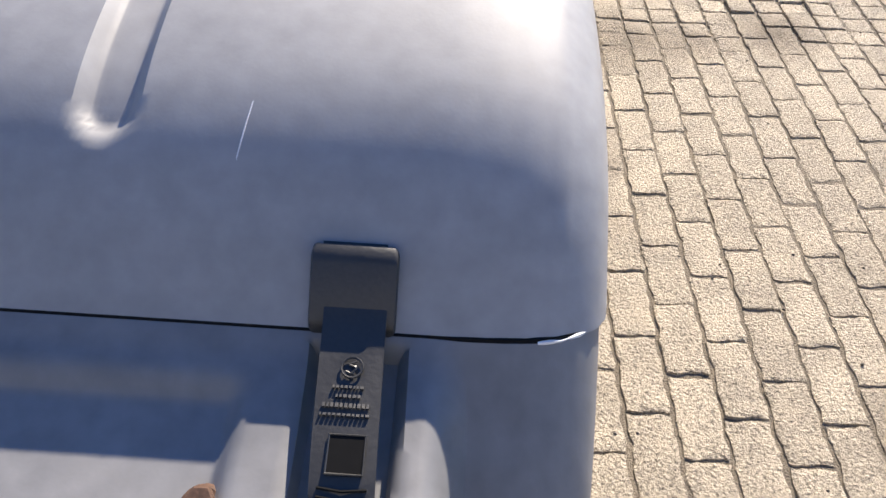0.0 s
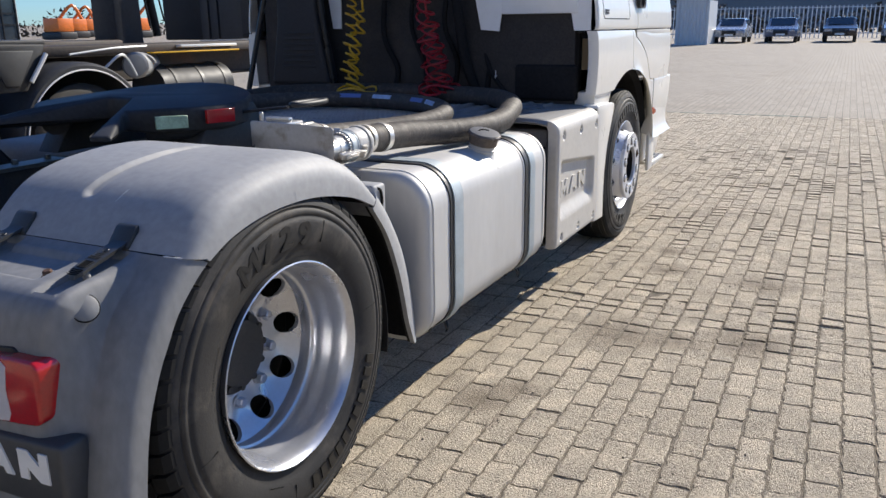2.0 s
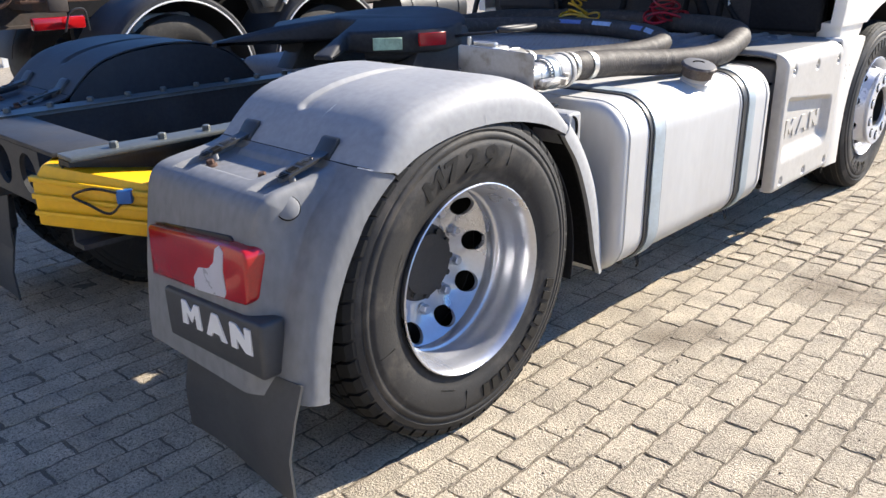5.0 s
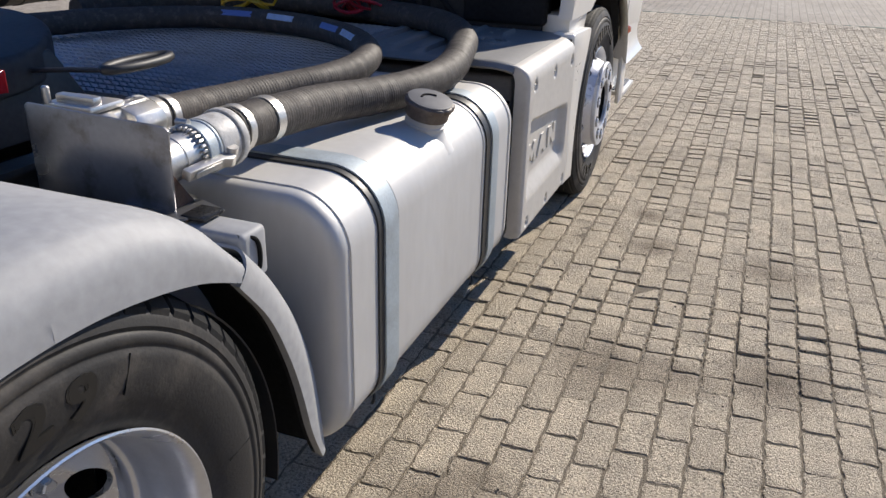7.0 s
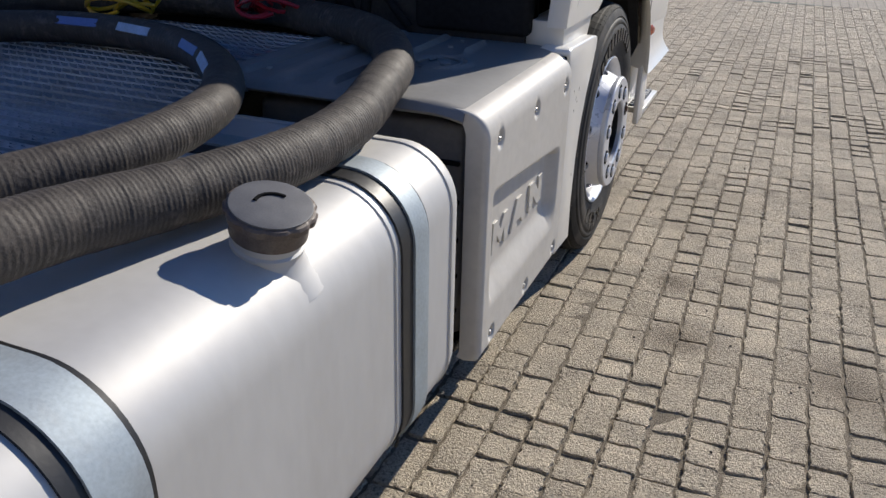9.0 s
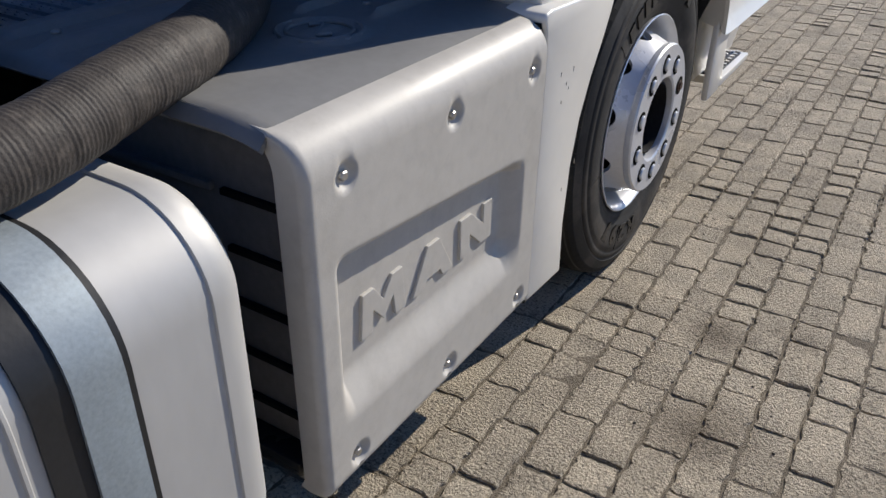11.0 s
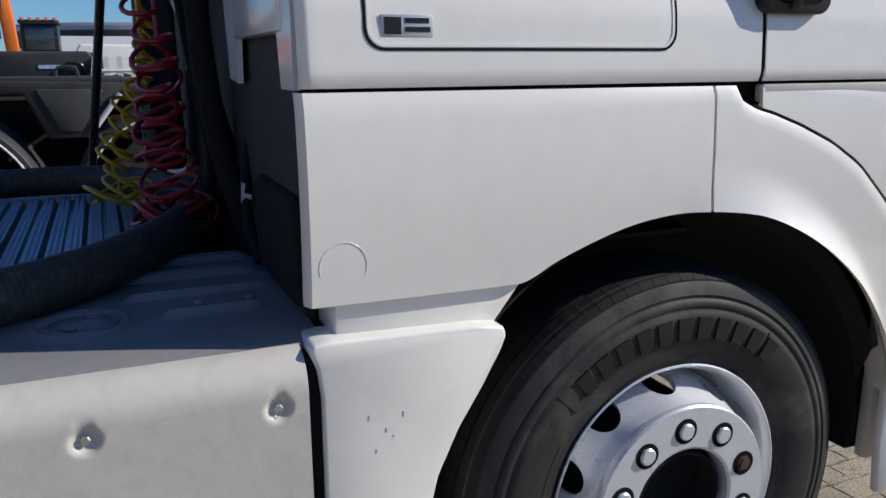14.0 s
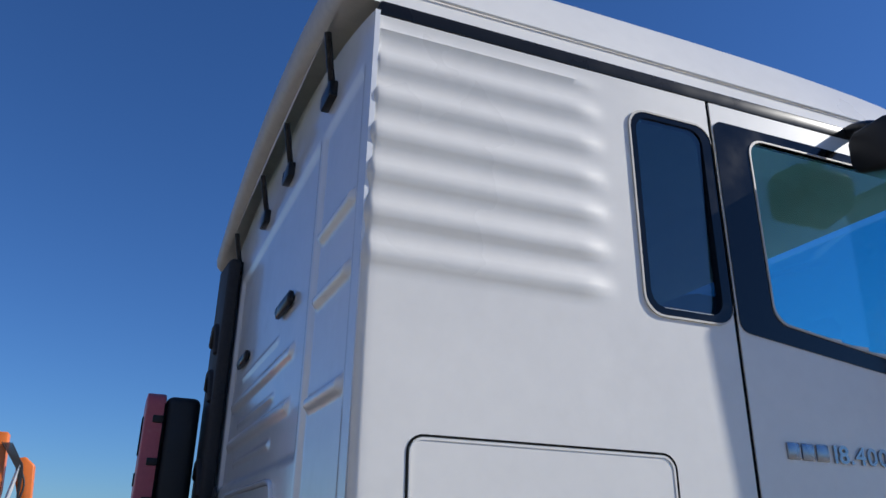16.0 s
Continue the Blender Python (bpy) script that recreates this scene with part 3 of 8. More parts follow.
def front_wheel(side):
    s = side
    w = new("front_wheel")
    w.parent = truck
    cy, cz = AXLE_F
    xo = 1.245 * s
    t = tyre(w, cy, cz, xo, 0.30, s, blocks=False)
    X = lambda prof: [(x * s, r) for x, r in prof]
    part("rim", lathe_x(X([(1.205, 0.286), (1.222, 0.292), (1.229, 0.296), (1.231, 0.2925), (1.226, 0.287), (1.212, 0.28), (1.19, 0.275), (1.16, 0.272), (1.13, 0.266), (1.11, 0.262)]), cy, cz, 96),
         RIM_FRONT, w, "silver steel rim", angle=50)
    # cone of the disc with ten round holes
    bm = bmesh.new()
    n, m = 10, 24
    for k in range(n):
        a0 = 2 * math.pi * (k + 0.5) / n + radians(2.8)
        ring, hole = [], []
        for i in range(m):
            t_ = 2 * math.pi * i / m
            c_, s_ = math.cos(t_), math.sin(t_)
            def at(u, ang):
                # u 0..1 from the rim to the flange
                r = 0.262 + (0.214 - 0.262) * max(u, 0.0) ** 1.6
                x = 1.105 + (1.262 - 1.105) * u
                return bm.verts.new((x * s, cy + r * math.cos(ang), cz + r * math.sin(ang)))
            hole.append(at(0.50 + 0.27 * c_, a0 + 0.036 * s_ / 0.24))
            q = max(abs(c_), abs(s_))
            u = 0.50 + 0.50 * c_ / q
            ring.append(at(u, a0 + math.pi / n * s_ / q))
        deep = [bm.verts.new((v.co.x - 0.006 * s, cy + (v.co.y - cy) * 0.95, cz + (v.co.z - cz) * 0.95)) for v in hole]
        for i in range(m):
            j = (i + 1) % m
            bm.faces.new((ring[i], ring[j], hole[j], hole[i]))
            bm.faces.new((hole[i], hole[j], deep[j], deep[i]))
    bmesh.ops.remove_doubles(bm, verts=bm.verts, dist=0.0008)
    part("wheel_disc", bm, RIM_FRONT, w, "silver conical wheel disc with round holes", angle=35)
    part("flange", lathe_x(X([(1.255, 0.216), (1.262, 0.221), (1.274, 0.221), (1.279, 0.217), (1.279, 0.128), (1.275, 0.122), (1.23, 0.120)]), cy, cz, 72), RIM_FRONT, w, "silver mounting flange", angle=30)
    part("brake_drum", lathe_x(X([(0.95, 0.20), (1.20, 0.20), (1.235, 0.18), (1.236, 0.12)]), cy, cz, 40), GAP, w, "black brake drum")
    part("hub_cap", lathe_x(X([(1.235, 0.121), (1.238, 0.112), (1.262, 0.108), (1.263, 0.102), (1.225, 0.098), (1.19, 0.094), (1.182, 0.085), (1.18, 0.0)]), cy, cz, 48), MATT_BLACK, w, "black oily hub", angle=30)
    for k in range(10):
        a = radians(92.8) - 2 * math.pi * k / 10
        y, z = cy + 0.1675 * math.cos(a), cz + 0.1675 * math.sin(a)
        part("nut_well", disc((1.2775 * s, y, z), (s, 0, 0), 0.0285, 0.0025, 24), GAP, w, "dark nut recess")
        b = disc((1.279 * s, y, z), (s, 0, 0), 0.019, 0.003, 6)
        if k == 2 and s > 0:
            disc((1.281 * s, y, z), (s, 0, 0), 0.012, 0.006, 16, b)
            part("wheel_nut", b, RUST, w, "rusty bare wheel stud")
            continue
        disc((1.281 * s, y, z), (s, 0, 0), 0.0185, 0.006, 18, b, 0.003)
        part("wheel_nut", b, RIM_FRONT, w)
    if s > 0:
        for k, c_ in enumerate("R297"):
            part("raised_letter", ring_text(c_, cy, cz, xo - 0.001, 0.338, -92 - 12.4 * k, 12, 0.080, 0.004, 1.25, bold=0.004), LETTER, t, "raised black rubber letter")
        for k in range(11):
            part("raised_bar", ring_bars(cy, cz, xo + 0.0005, 0.358, 0.405, [128 - 7.6 * k], 2.5, 0.003), LETTER, t, "plain raised rubber bar")
        part("size_lettering", ring_text("315/70R22.5", cy, cz, xo - 0.0095, 0.334, 12, 4.6, 0.026), LETTER, t, "raised black rubber lettering")["kind"] = "stuff"
        part("fine_print", ring_bars(cy, cz, xo - 0.0085, 0.333, 0.338, [170 - 1.2 * k for k in range(18)], 0.4, 0.001), LETTER, t)["kind"] = "stuff"
        for a_ in (55, 137, 190, 250, 335):
            part("sidewall_tick", ring_bars(cy, cz, xo - 0.0015, 0.352, 0.414, [a_], 0.10, 0.002), LETTER, t)
    return w


for side in (1, -1):
    rear_wheel(side)
    front_wheel(side)

# ---- rear fenders ----
TOP_LINE = spline([(y, z, 0) for y, z in ((-0.383, 0.900), (-0.32, 0.962), (-0.265, 1.004), (-0.20, 1.032), (-0.10, 1.054), (0.04, 1.066), (0.18, 1.060), (0.28, 1.036), (0.38, 0.984), (0.472, 0.886))], 12)


def top_z(y):
    return float(np.interp(y, [p.x for p in TOP_LINE], [p.y for p in TOP_LINE]))


def fender_sheet(outs, lips, x0, x1, x2, s, nx=10, nc=8, relief=None, corner=None):
    """A sheet from the inner edge x0 flat to x1 and rounded over to the lip at x2; outs and lips are (y, z) stations."""
    rows = []
    for i, (o, p) in enumerate(zip(outs, lips)):
        row = []
        for j in range(nx + 1):
            x = x0 + (x1 - x0) * j / nx
            d = relief(i / (len(outs) - 1), x) if relief else (0, 0)
            row.append((s * x, o[0] + d[0], o[1] + d[1]))
        for j in range(1, nc + 1):
            t = math.pi / 2 * j / nc
            u, v = math.sin(t), 1 - math.cos(t)
            if corner == "edge":
                u, v = over_edge(j / nc)
            row.append((s * (x1 + (x2 - x1) * u), o[0] + (p[0] - o[0]) * v, o[1] + (p[1] - o[1]) * v))
        e = row[-1]
        row.append((e[0] - s * 0.012, e[1], e[2] + 0.002))
        rows.append(row)
    return grid(rows)


EDGE_W = [0, 0.15, 0.3, 0.45, 0.6, 0.7, 0.8, 0.9, 1]
EDGE_U = [0, 0.25, 0.48, 0.66, 0.80, 0.90, 0.96, 0.985, 1]
EDGE_V = [0, 0.015, 0.05, 0.12, 0.25, 0.38, 0.55, 0.76, 1]


def over_edge(w):
    """How far a fender section has gone outwards and down its flank."""
    return float(np.interp(w, EDGE_W, EDGE_U)), float(np.interp(w, EDGE_W, EDGE_V))


def smooth_pts(points, n):
    return [(p.x, p.y) for p in spline([(a, b, 0) for a, b in points], n)]


def fender(s):
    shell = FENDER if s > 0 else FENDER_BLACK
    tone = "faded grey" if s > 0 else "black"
    f = new("rear_fender")
    f.parent = truck
    # top cover with a long pressed rib
    n = 130
    a0, a1 = 137.4, 40.5
    outs = [(TOP_LINE[0].x + (TOP_LINE[-1].x - TOP_LINE[0].x) * i / n, 0) for i in range(n + 1)]
    outs = [(y, top_z(y)) for y, _ in outs]
    lips = smooth_pts([(-0.305, 0.886), (-0.235, 0.919), (-0.15, 0.943), (-0.06, 0.956), (0.04, 0.960), (0.14, 0.954), (0.24, 0.937), (0.34, 0.910), (0.435, 0.868)], 8)
    lips = [lips[round(i * (len(lips) - 1) / n)] for i in range(n + 1)]

    def rib(u, x):
        a = radians(a0 + (a1 - a0) * u)
        h = 0.0
        ax = 0.815
        # a groove with a round tip and steep walls
        d = math.hypot(x - ax, max(0.0, 0.150 - u) * 0.88)
        k = max(0.0, min(1.0, (0.030 - d) / 0.013)) * max(0, min(1, (0.8 - u) / 0.3))
        h -= 0.012 * k * k * (3 - 2 * k)
        return (h * math.cos(a), h * math.sin(a))
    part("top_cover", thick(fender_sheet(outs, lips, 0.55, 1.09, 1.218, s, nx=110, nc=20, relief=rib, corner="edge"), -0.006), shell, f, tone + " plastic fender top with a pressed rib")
    if s > 0:
        for ya, yb, xa, xb in ((-0.250, -0.312, 0.929, 0.919),):
            line = [(xa + (xb - xa) * k / 8, ya + (yb - ya) * k / 8, top_z(ya + (yb - ya) * k / 8) + 0.0066) for k in range(9)]
            part("scratch", tube(line, lambda i: 0.0010 - 0.0002 * abs(i - 4) / 2, 6), WHITELETTER, f, "pale scratch")
    # rear section with the lamp housing
    outs = smooth_pts([(-0.381, 0.902), (-0.41, 0.890), (-0.47, 0.878), (-0.54, 0.869), (-0.592, 0.857), (-0.622, 0.832), (-0.638, 0.78), (-0.652, 0.70), (-0.668, 0.60), (-0.68, 0.50), (-0.688, 0.42), (-0.69, 0.35)], 12)
    lips = smooth_pts([(-0.309, 0.882), (-0.345, 0.855), (-0.385, 0.82), (-0.42, 0.782), (-0.45, 0.735), (-0.478, 0.69), (-0.5, 0.645), (-0.525, 0.585), (-0.543, 0.52), (-0.556, 0.45), (-0.565, 0.39), (-0.57, 0.33)], 12)

    def pan(u, x):
        # a shallow tray for the bolts
        def soft(v, a, b, w):
            return max(0, min(1, (v - a) / w, (b - v) / w))
        k = soft(u, 0.10, 0.30, 0.03) * soft(x, 0.66, 0.955, 0.02)
        k = k * k * (3 - 2 * k)
        for lx in (0.664, 1.026):
            c = soft(u, 0.012, 0.37, 0.02) * soft(x, lx - 0.041, lx + 0.041, 0.007)
            k = max(k, 1.25 * c * c * (3 - 2 * c))
        return (0.25 * -0.014 * k * (u > 0.3), -0.014 * k)
    # the lamp box steps down at its outer side to the plain fender curve
    base = smooth_pts([(-0.381, 0.902), (-0.40, 0.884), (-0.425, 0.861), (-0.46, 0.83), (-0.495, 0.795), (-0.525, 0.755), (-0.55, 0.71), (-0.58, 0.65), (-0.605, 0.58), (-0.625, 0.50), (-0.638, 0.42), (-0.643, 0.35)], 12)
    rows = []
    for i, (o, q, p) in enumerate(zip(outs, base, lips)):
        u = i / (len(outs) - 1)
        xs = float(np.interp(u, [0, 0.40, 0.62, 1], [1.075, 1.078, 1.05, 1.03]))
        xe = float(np.interp(u, [0, 0.40, 0.62, 1], [1.11, 1.112, 1.13, 1.14]))
        row = []
        for k in range(141):
            x = 0.55 + (xs - 0.55) * k / 140
            d = pan(u, x)
            row.append((s * x, o[0] + d[0], o[1] + d[1]))
        for k in range(1, 13):
            w = k / 12
            h = w * w * (3 - 2 * w)
            row.append((s * (xs + (xe - xs) * w), o[0] + (q[0] - o[0]) * h, o[1] + (q[1] - o[1]) * h))
        for k in range(1, 21):
            eu, ev = over_edge(k / 20)
            row.append((s * (xe + (1.212 - xe) * eu), q[0] + (p[0] - q[0]) * ev, q[1] + (p[1] - q[1]) * ev))
        e = row[-1]
        row.append((e[0] - s * 0.012, e[1], e[2] + 0.002))
        rows.append(row)
    part("rear_cover", thick(grid(rows), -0.006), FENDER_SHADED if s > 0 else shell, f, tone + " plastic rear fender with a bolt tray")
    # black seal in the seam
    part("seam_seal", tube([(x, y - 0.001, z + 0.0025) for x, y, z in rows[0][:-2]], 0.0044, 6), GAP, f)
    if s > 0:
        part("seam_wear", tube([(x + 0.002, y - 0.004, z + 0.004) for x, y, z in rows[0][-16:-2]], lambda i: 0.0014 + 0.0006 * math.sin(i * 1.3), 6), WHITELETTER, f, "pale worn edge at the seam")
    # front splash strip
    outs = smooth_pts([(0.492, 0.893), (0.575, 0.797), (0.655, 0.669), (0.705, 0.536), (0.728, 0.409), (0.722, 0.31)], 6)
    lips = smooth_pts([(0.437, 0.857), (0.519, 0.755), (0.577, 0.640), (0.617, 0.53), (0.652, 0.40), (0.69, 0.305)], 6)
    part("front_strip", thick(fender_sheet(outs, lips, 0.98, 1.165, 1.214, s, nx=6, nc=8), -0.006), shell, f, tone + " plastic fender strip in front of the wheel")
    # black sheet just inside the strip, painting the deep shadow under it
    inwards = lambda p, d: (p[0] - d * (p[0] - 0.03) / math.hypot(p[0] - 0.03, p[1] - 0.40), p[1] - d * (p[1] - 0.40) / math.hypot(p[0] - 0.03, p[1] - 0.40))
    part("strip_shadow_sheet", thick(fender_sheet([inwards(p, 0.011) for p in outs], [inwards(p, 0.001) for p in lips], 0.98, 1.158, 1.2005, s, nx=6, nc=8), -0.002), MATT_BLACK, f, "black sheet standing in for the deep shadow inside the strip")
    b = box(s * 1.02, s * 1.17, 0.52, 0.60, 0.80, 0.905, 0.012, 3)
    part("bracket_box", b, FENDER, f)
    part("bracket_bead", tube(spline([(s * 1.155, 0.525, 0.90), (s * 1.172, 0.56, 0.885), (s * 1.172, 0.565, 0.83), (s * 1.165, 0.535, 0.81)], 5), 0.005, 6), GAP, f)
    part("bracket_plate", prism([(s * 0.88, 0.53), (s * 1.02, 0.50), (s * 1.075, 0.60), (s * 0.92, 0.66)], "z", 0.912, 0.917), PLATE, f, "pale sheet metal bracket")
    part("bracket_slot", box(s * 1.02, s * 1.075, 0.535, 0.60, 0.91, 0.92, 0.004), DARK, f)
    part("inner_liner", thick(grid([[(s * x, 0.03 + 0.555 * math.cos(radians(a)), 0.40 + 0.555 * math.sin(radians(a))) for x in (0.57, 0.8, 1.0, 1.17)] for a in range(58, -12, -4)]), 0.004), BLACK, f)
    arc_ = [(p.x, p.y - 0.006) for p in TOP_LINE]
    part("inner_wall", prism(arc_ + [(arc_[-1][0], 0.83), (arc_[0][0], 0.83)], "x", s * 0.548, s * 0.556), shell, f)
    # latches
    for lx in ((0.66, -4), (1.02, 4)):
        x = lx[0] if s > 0 else lx[0]
        path = [(-0.341, 0.947), (-0.355, 0.937), (-0.385, 0.916), (-0.43, 0.904), (-0.475, 0.893), (-0.508, 0.884), (-0.528, 0.875)]
        pts = smooth_pts(path, 4)
        rows = []
        for i, (y, z) in enumerate(pts):
            t = i / (len(pts) - 1)
            hw = 0.0245 - 0.003 * t if i < len(pts) - 3 else 0.0215 - 0.004 * (i - len(pts) + 4)
            cx = s * (x + 0.012 * (t - 0.1) * (1 if lx[1] > 0 else -0.3))
            rows.append([(cx - hw, y, z), (cx - hw, y + 0.004, z + 0.009), (cx + hw, y + 0.004, z + 0.009), (cx + hw, y, z)])
        la = part("latch", grid(rows, close_u=True, caps=True), LATCH, f, "black rubber pull latch")
        cx = s * (x + 0.009)
        for k in range(4):
            part("grip_groove", tube([(cx - 0.0165, -0.5065 - 0.0055 * k, 0.8930 - 0.0020 * k), (cx, -0.5085 - 0.0055 * k, 0.8930 - 0.0022 * k), (cx + 0.0165, -0.5065 - 0.0055 * k, 0.8930 - 0.0020 * k)], 0.0011, 5), GAP, la)
        part("pin_hole", prism([(-0.498, 0.886), (-0.472, 0.8935), (-0.472, 0.9035), (-0.498, 0.8967)], "x", cx - 0.0125, cx + 0.0125), GAP, la)
        part("hole_edge", tube([(cx - 0.0125, -0.498, 0.8968), (cx + 0.0125, -0.498, 0.8968), (cx + 0.0125, -0.472, 0.9036), (cx - 0.0125, -0.472, 0.9036), (cx - 0.0125, -0.498, 0.8968)], 0.0009, 5), LATCH, la)
        mx = s * (x + 0.006)
        ring = [(mx + 0.0075 * math.cos(radians(a)), -0.424 + 0.0075 * math.sin(radians(a)), 0.9158 + 0.0018 * math.sin(radians(a))) for a in range(0, 361, 24)]
        part("moulded_ring", tube(ring, 0.0009, 5, caps=False), LATCH, la)
        part("moulded_curl", tube(spline([(mx - 0.004, -0.427, 0.9152), (mx, -0.4285, 0.9149), (mx + 0.003, -0.424, 0.916), (mx - 0.002, -0.422, 0.9164), (mx + 0.003, -0.4195, 0.917)], 4), 0.0008, 5), LATCH, la)
        # plain raised bars in place of the moulded lines
        rb = random.Random(3)
        for row, (wd, hh) in enumerate(((0.012, 0.0022), (0.009, 0.0026), (0.0175, 0.0036), (0.0185, 0.002))):
            yy = -0.4385 - 0.0066 * row
            zz = 0.9116 - 0.0017 * row
            xx = mx - wd
            while xx < mx + wd - 0.002:
                ln = rb.uniform(0.0012, 0.0026)
                part("moulded_bar", box(xx, xx + ln, yy - hh / 2, yy + hh / 2, zz - 0.001, zz + 0.0009), LATCH, la)
                xx += ln + 0.0011
        part("latch_peg", disc((cx, -0.486, 0.868), (0, -0.2, 1), 0.009, 0.02, 12, None, 0.002), shell, f)
        part("keeper", prism([(-0.386, 0.885), (-0.344, 0.93), (-0.342, 0.9605), (-0.354, 0.9555), (-0.386, 0.9165)], "x", s * x - 0.033, s * x + 0.033, bev=0.004), LATCH, f)
    for bx, by in ((0.71, -0.525), (0.935, -0.51)):
        b = disc((s * bx, by, 0.857), (0, -0.2, 1), 0.017, 0.014, 16, None, 0.004)
        disc((s * bx, by - 0.002, 0.87), (0, -0.2, 1), 0.011, 0.012, 6, b, 0.002)
        part("bolt", b, RUST, f, "rusty hexagon bolt")
        part("bolt_boss", lathe_moved([(0.052, -0.004), (0.044, 0.0015), (0.026, 0.004), (0.019, 0.001), (0.0, 0.0)], (s * bx, by, 0.8545), (0, -0.2, 1)), FENDER_SHADED if s > 0 else shell, f)
    axis = (0.80 * s, -0.36, 0.44)
    part("plug_groove", lathe_moved([(0.0315, -0.004), (0.0315, 0.0022), (0.0300, 0.0022), (0.0, 0.0022)], (s * 1.098, -0.556, 0.828), axis), GAP, f)
    part("blind_plug", lathe_moved([(0.0292, -0.003), (0.0292, 0.0026), (0.027, 0.0042), (0.0, 0.0046)], (s * 1.098, -0.556, 0.828), axis), FENDER_SHADED if s > 0 else shell, f, "round blind plug")
    # tail lamp
    lamp = part("tail_lamp", lamp_body(s), REDLAMP, f, "red plastic tail lamp with a taped clear patch")
    part("lamp_frame", prism([(s * a, b) for a, b in ((0.575, 0.546), (0.97, 0.578), (0.985, 0.59), (0.995, 0.745), (0.98, 0.754), (0.587, 0.713))], "y", -0.657, -0.60, bev=0.006), DARK, lamp)
    patch = prism([(s * (a + 0.03), b + 0.003) for a, b in ((0.80, 0.575), (0.945, 0.592), (0.955, 0.61), (0.95, 0.665), (0.962, 0.72), (0.945, 0.733), (0.925, 0.72), (0.91, 0.68), (0.88, 0.655), (0.83, 0.645), (0.80, 0.61))], "y", -0.6858, -0.67)
    part("reflector_patch", patch, SILVERTAPE, lamp, "crumpled silver tape patch")
    # name plate and mud flap
    plate = part("name_plate", prism([(s * 0.67, 0.395), (s * 1.135, 0.415), (s * 1.14, 0.572), (s * 0.665, 0.545)], "y", -0.696, -0.62, bev=0.012, seg=3), FENDER_DARK, f, "dark plastic panel")
    lift = -0.697
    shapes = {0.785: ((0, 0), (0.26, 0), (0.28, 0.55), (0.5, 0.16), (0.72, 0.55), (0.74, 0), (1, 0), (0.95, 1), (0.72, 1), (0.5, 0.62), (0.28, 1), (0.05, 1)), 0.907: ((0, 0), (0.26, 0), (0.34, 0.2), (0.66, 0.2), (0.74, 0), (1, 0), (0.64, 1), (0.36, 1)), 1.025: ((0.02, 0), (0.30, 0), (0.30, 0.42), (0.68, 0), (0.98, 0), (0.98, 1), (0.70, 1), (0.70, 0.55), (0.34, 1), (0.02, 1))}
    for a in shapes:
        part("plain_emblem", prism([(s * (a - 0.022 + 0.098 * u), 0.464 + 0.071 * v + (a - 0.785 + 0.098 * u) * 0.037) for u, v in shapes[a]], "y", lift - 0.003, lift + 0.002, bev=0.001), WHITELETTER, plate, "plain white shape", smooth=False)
    flap_rows = [[(s * x, y + 0.012 * math.sin(9 * x + 5 * z), z) for x in [0.68 + 0.53 * k / 12 for k in range(13)]] for y, z in ((-0.645, 0.41), (-0.67, 0.32), (-0.69, 0.22), (-0.685, 0.15), (-0.68, 0.09))]
    part("mud_flap", thick(grid(flap_rows), 0.008), FENDER_DARK, f, "dark rubber mud flap")


def lathe_moved(profile, c, axis, n=32):
    b = lathe(profile, n)
    b.transform(Matrix.Translation(c) @ Vector(axis).normalized().to_track_quat("Z", "Y").to_matrix().to_4x4())
    return b


def lamp_body(s):
    bm = bmesh.new()
    pts = ((0.585, 0.555), (1.0, 0.588), (1.062, 0.596), (1.080, 0.612), (1.086, 0.73), (1.074, 0.746), (1.0, 0.745), (0.597, 0.706))
    prism([(s * a, b) for a, b in pts], "y", -0.684, -0.58, bm=bm, bev=0.012, seg=4)
    return bm


for side in (1, -1):
    fender(side)

# ---- fuel tank ----
TX0, TX1, TZ0, TZ1, TR = 0.56, 1.248, 0.270, 0.908, 0.135


def rounded(x0, x1, z0, z1, r, n=8, grow=0.0):
    pts = []
    for cx, cz, a in ((x1 - r, z0 + r, -90), (x1 - r, z1 - r, 0), (x0 + r, z1 - r, 90), (x0 + r, z0 + r, 180)):
        for k in range(n + 1):
            t = radians(a + 90 * k / n)
            pts.append((cx + (r + grow) * math.cos(t), cz + (r + grow) * math.sin(t)))
    return pts


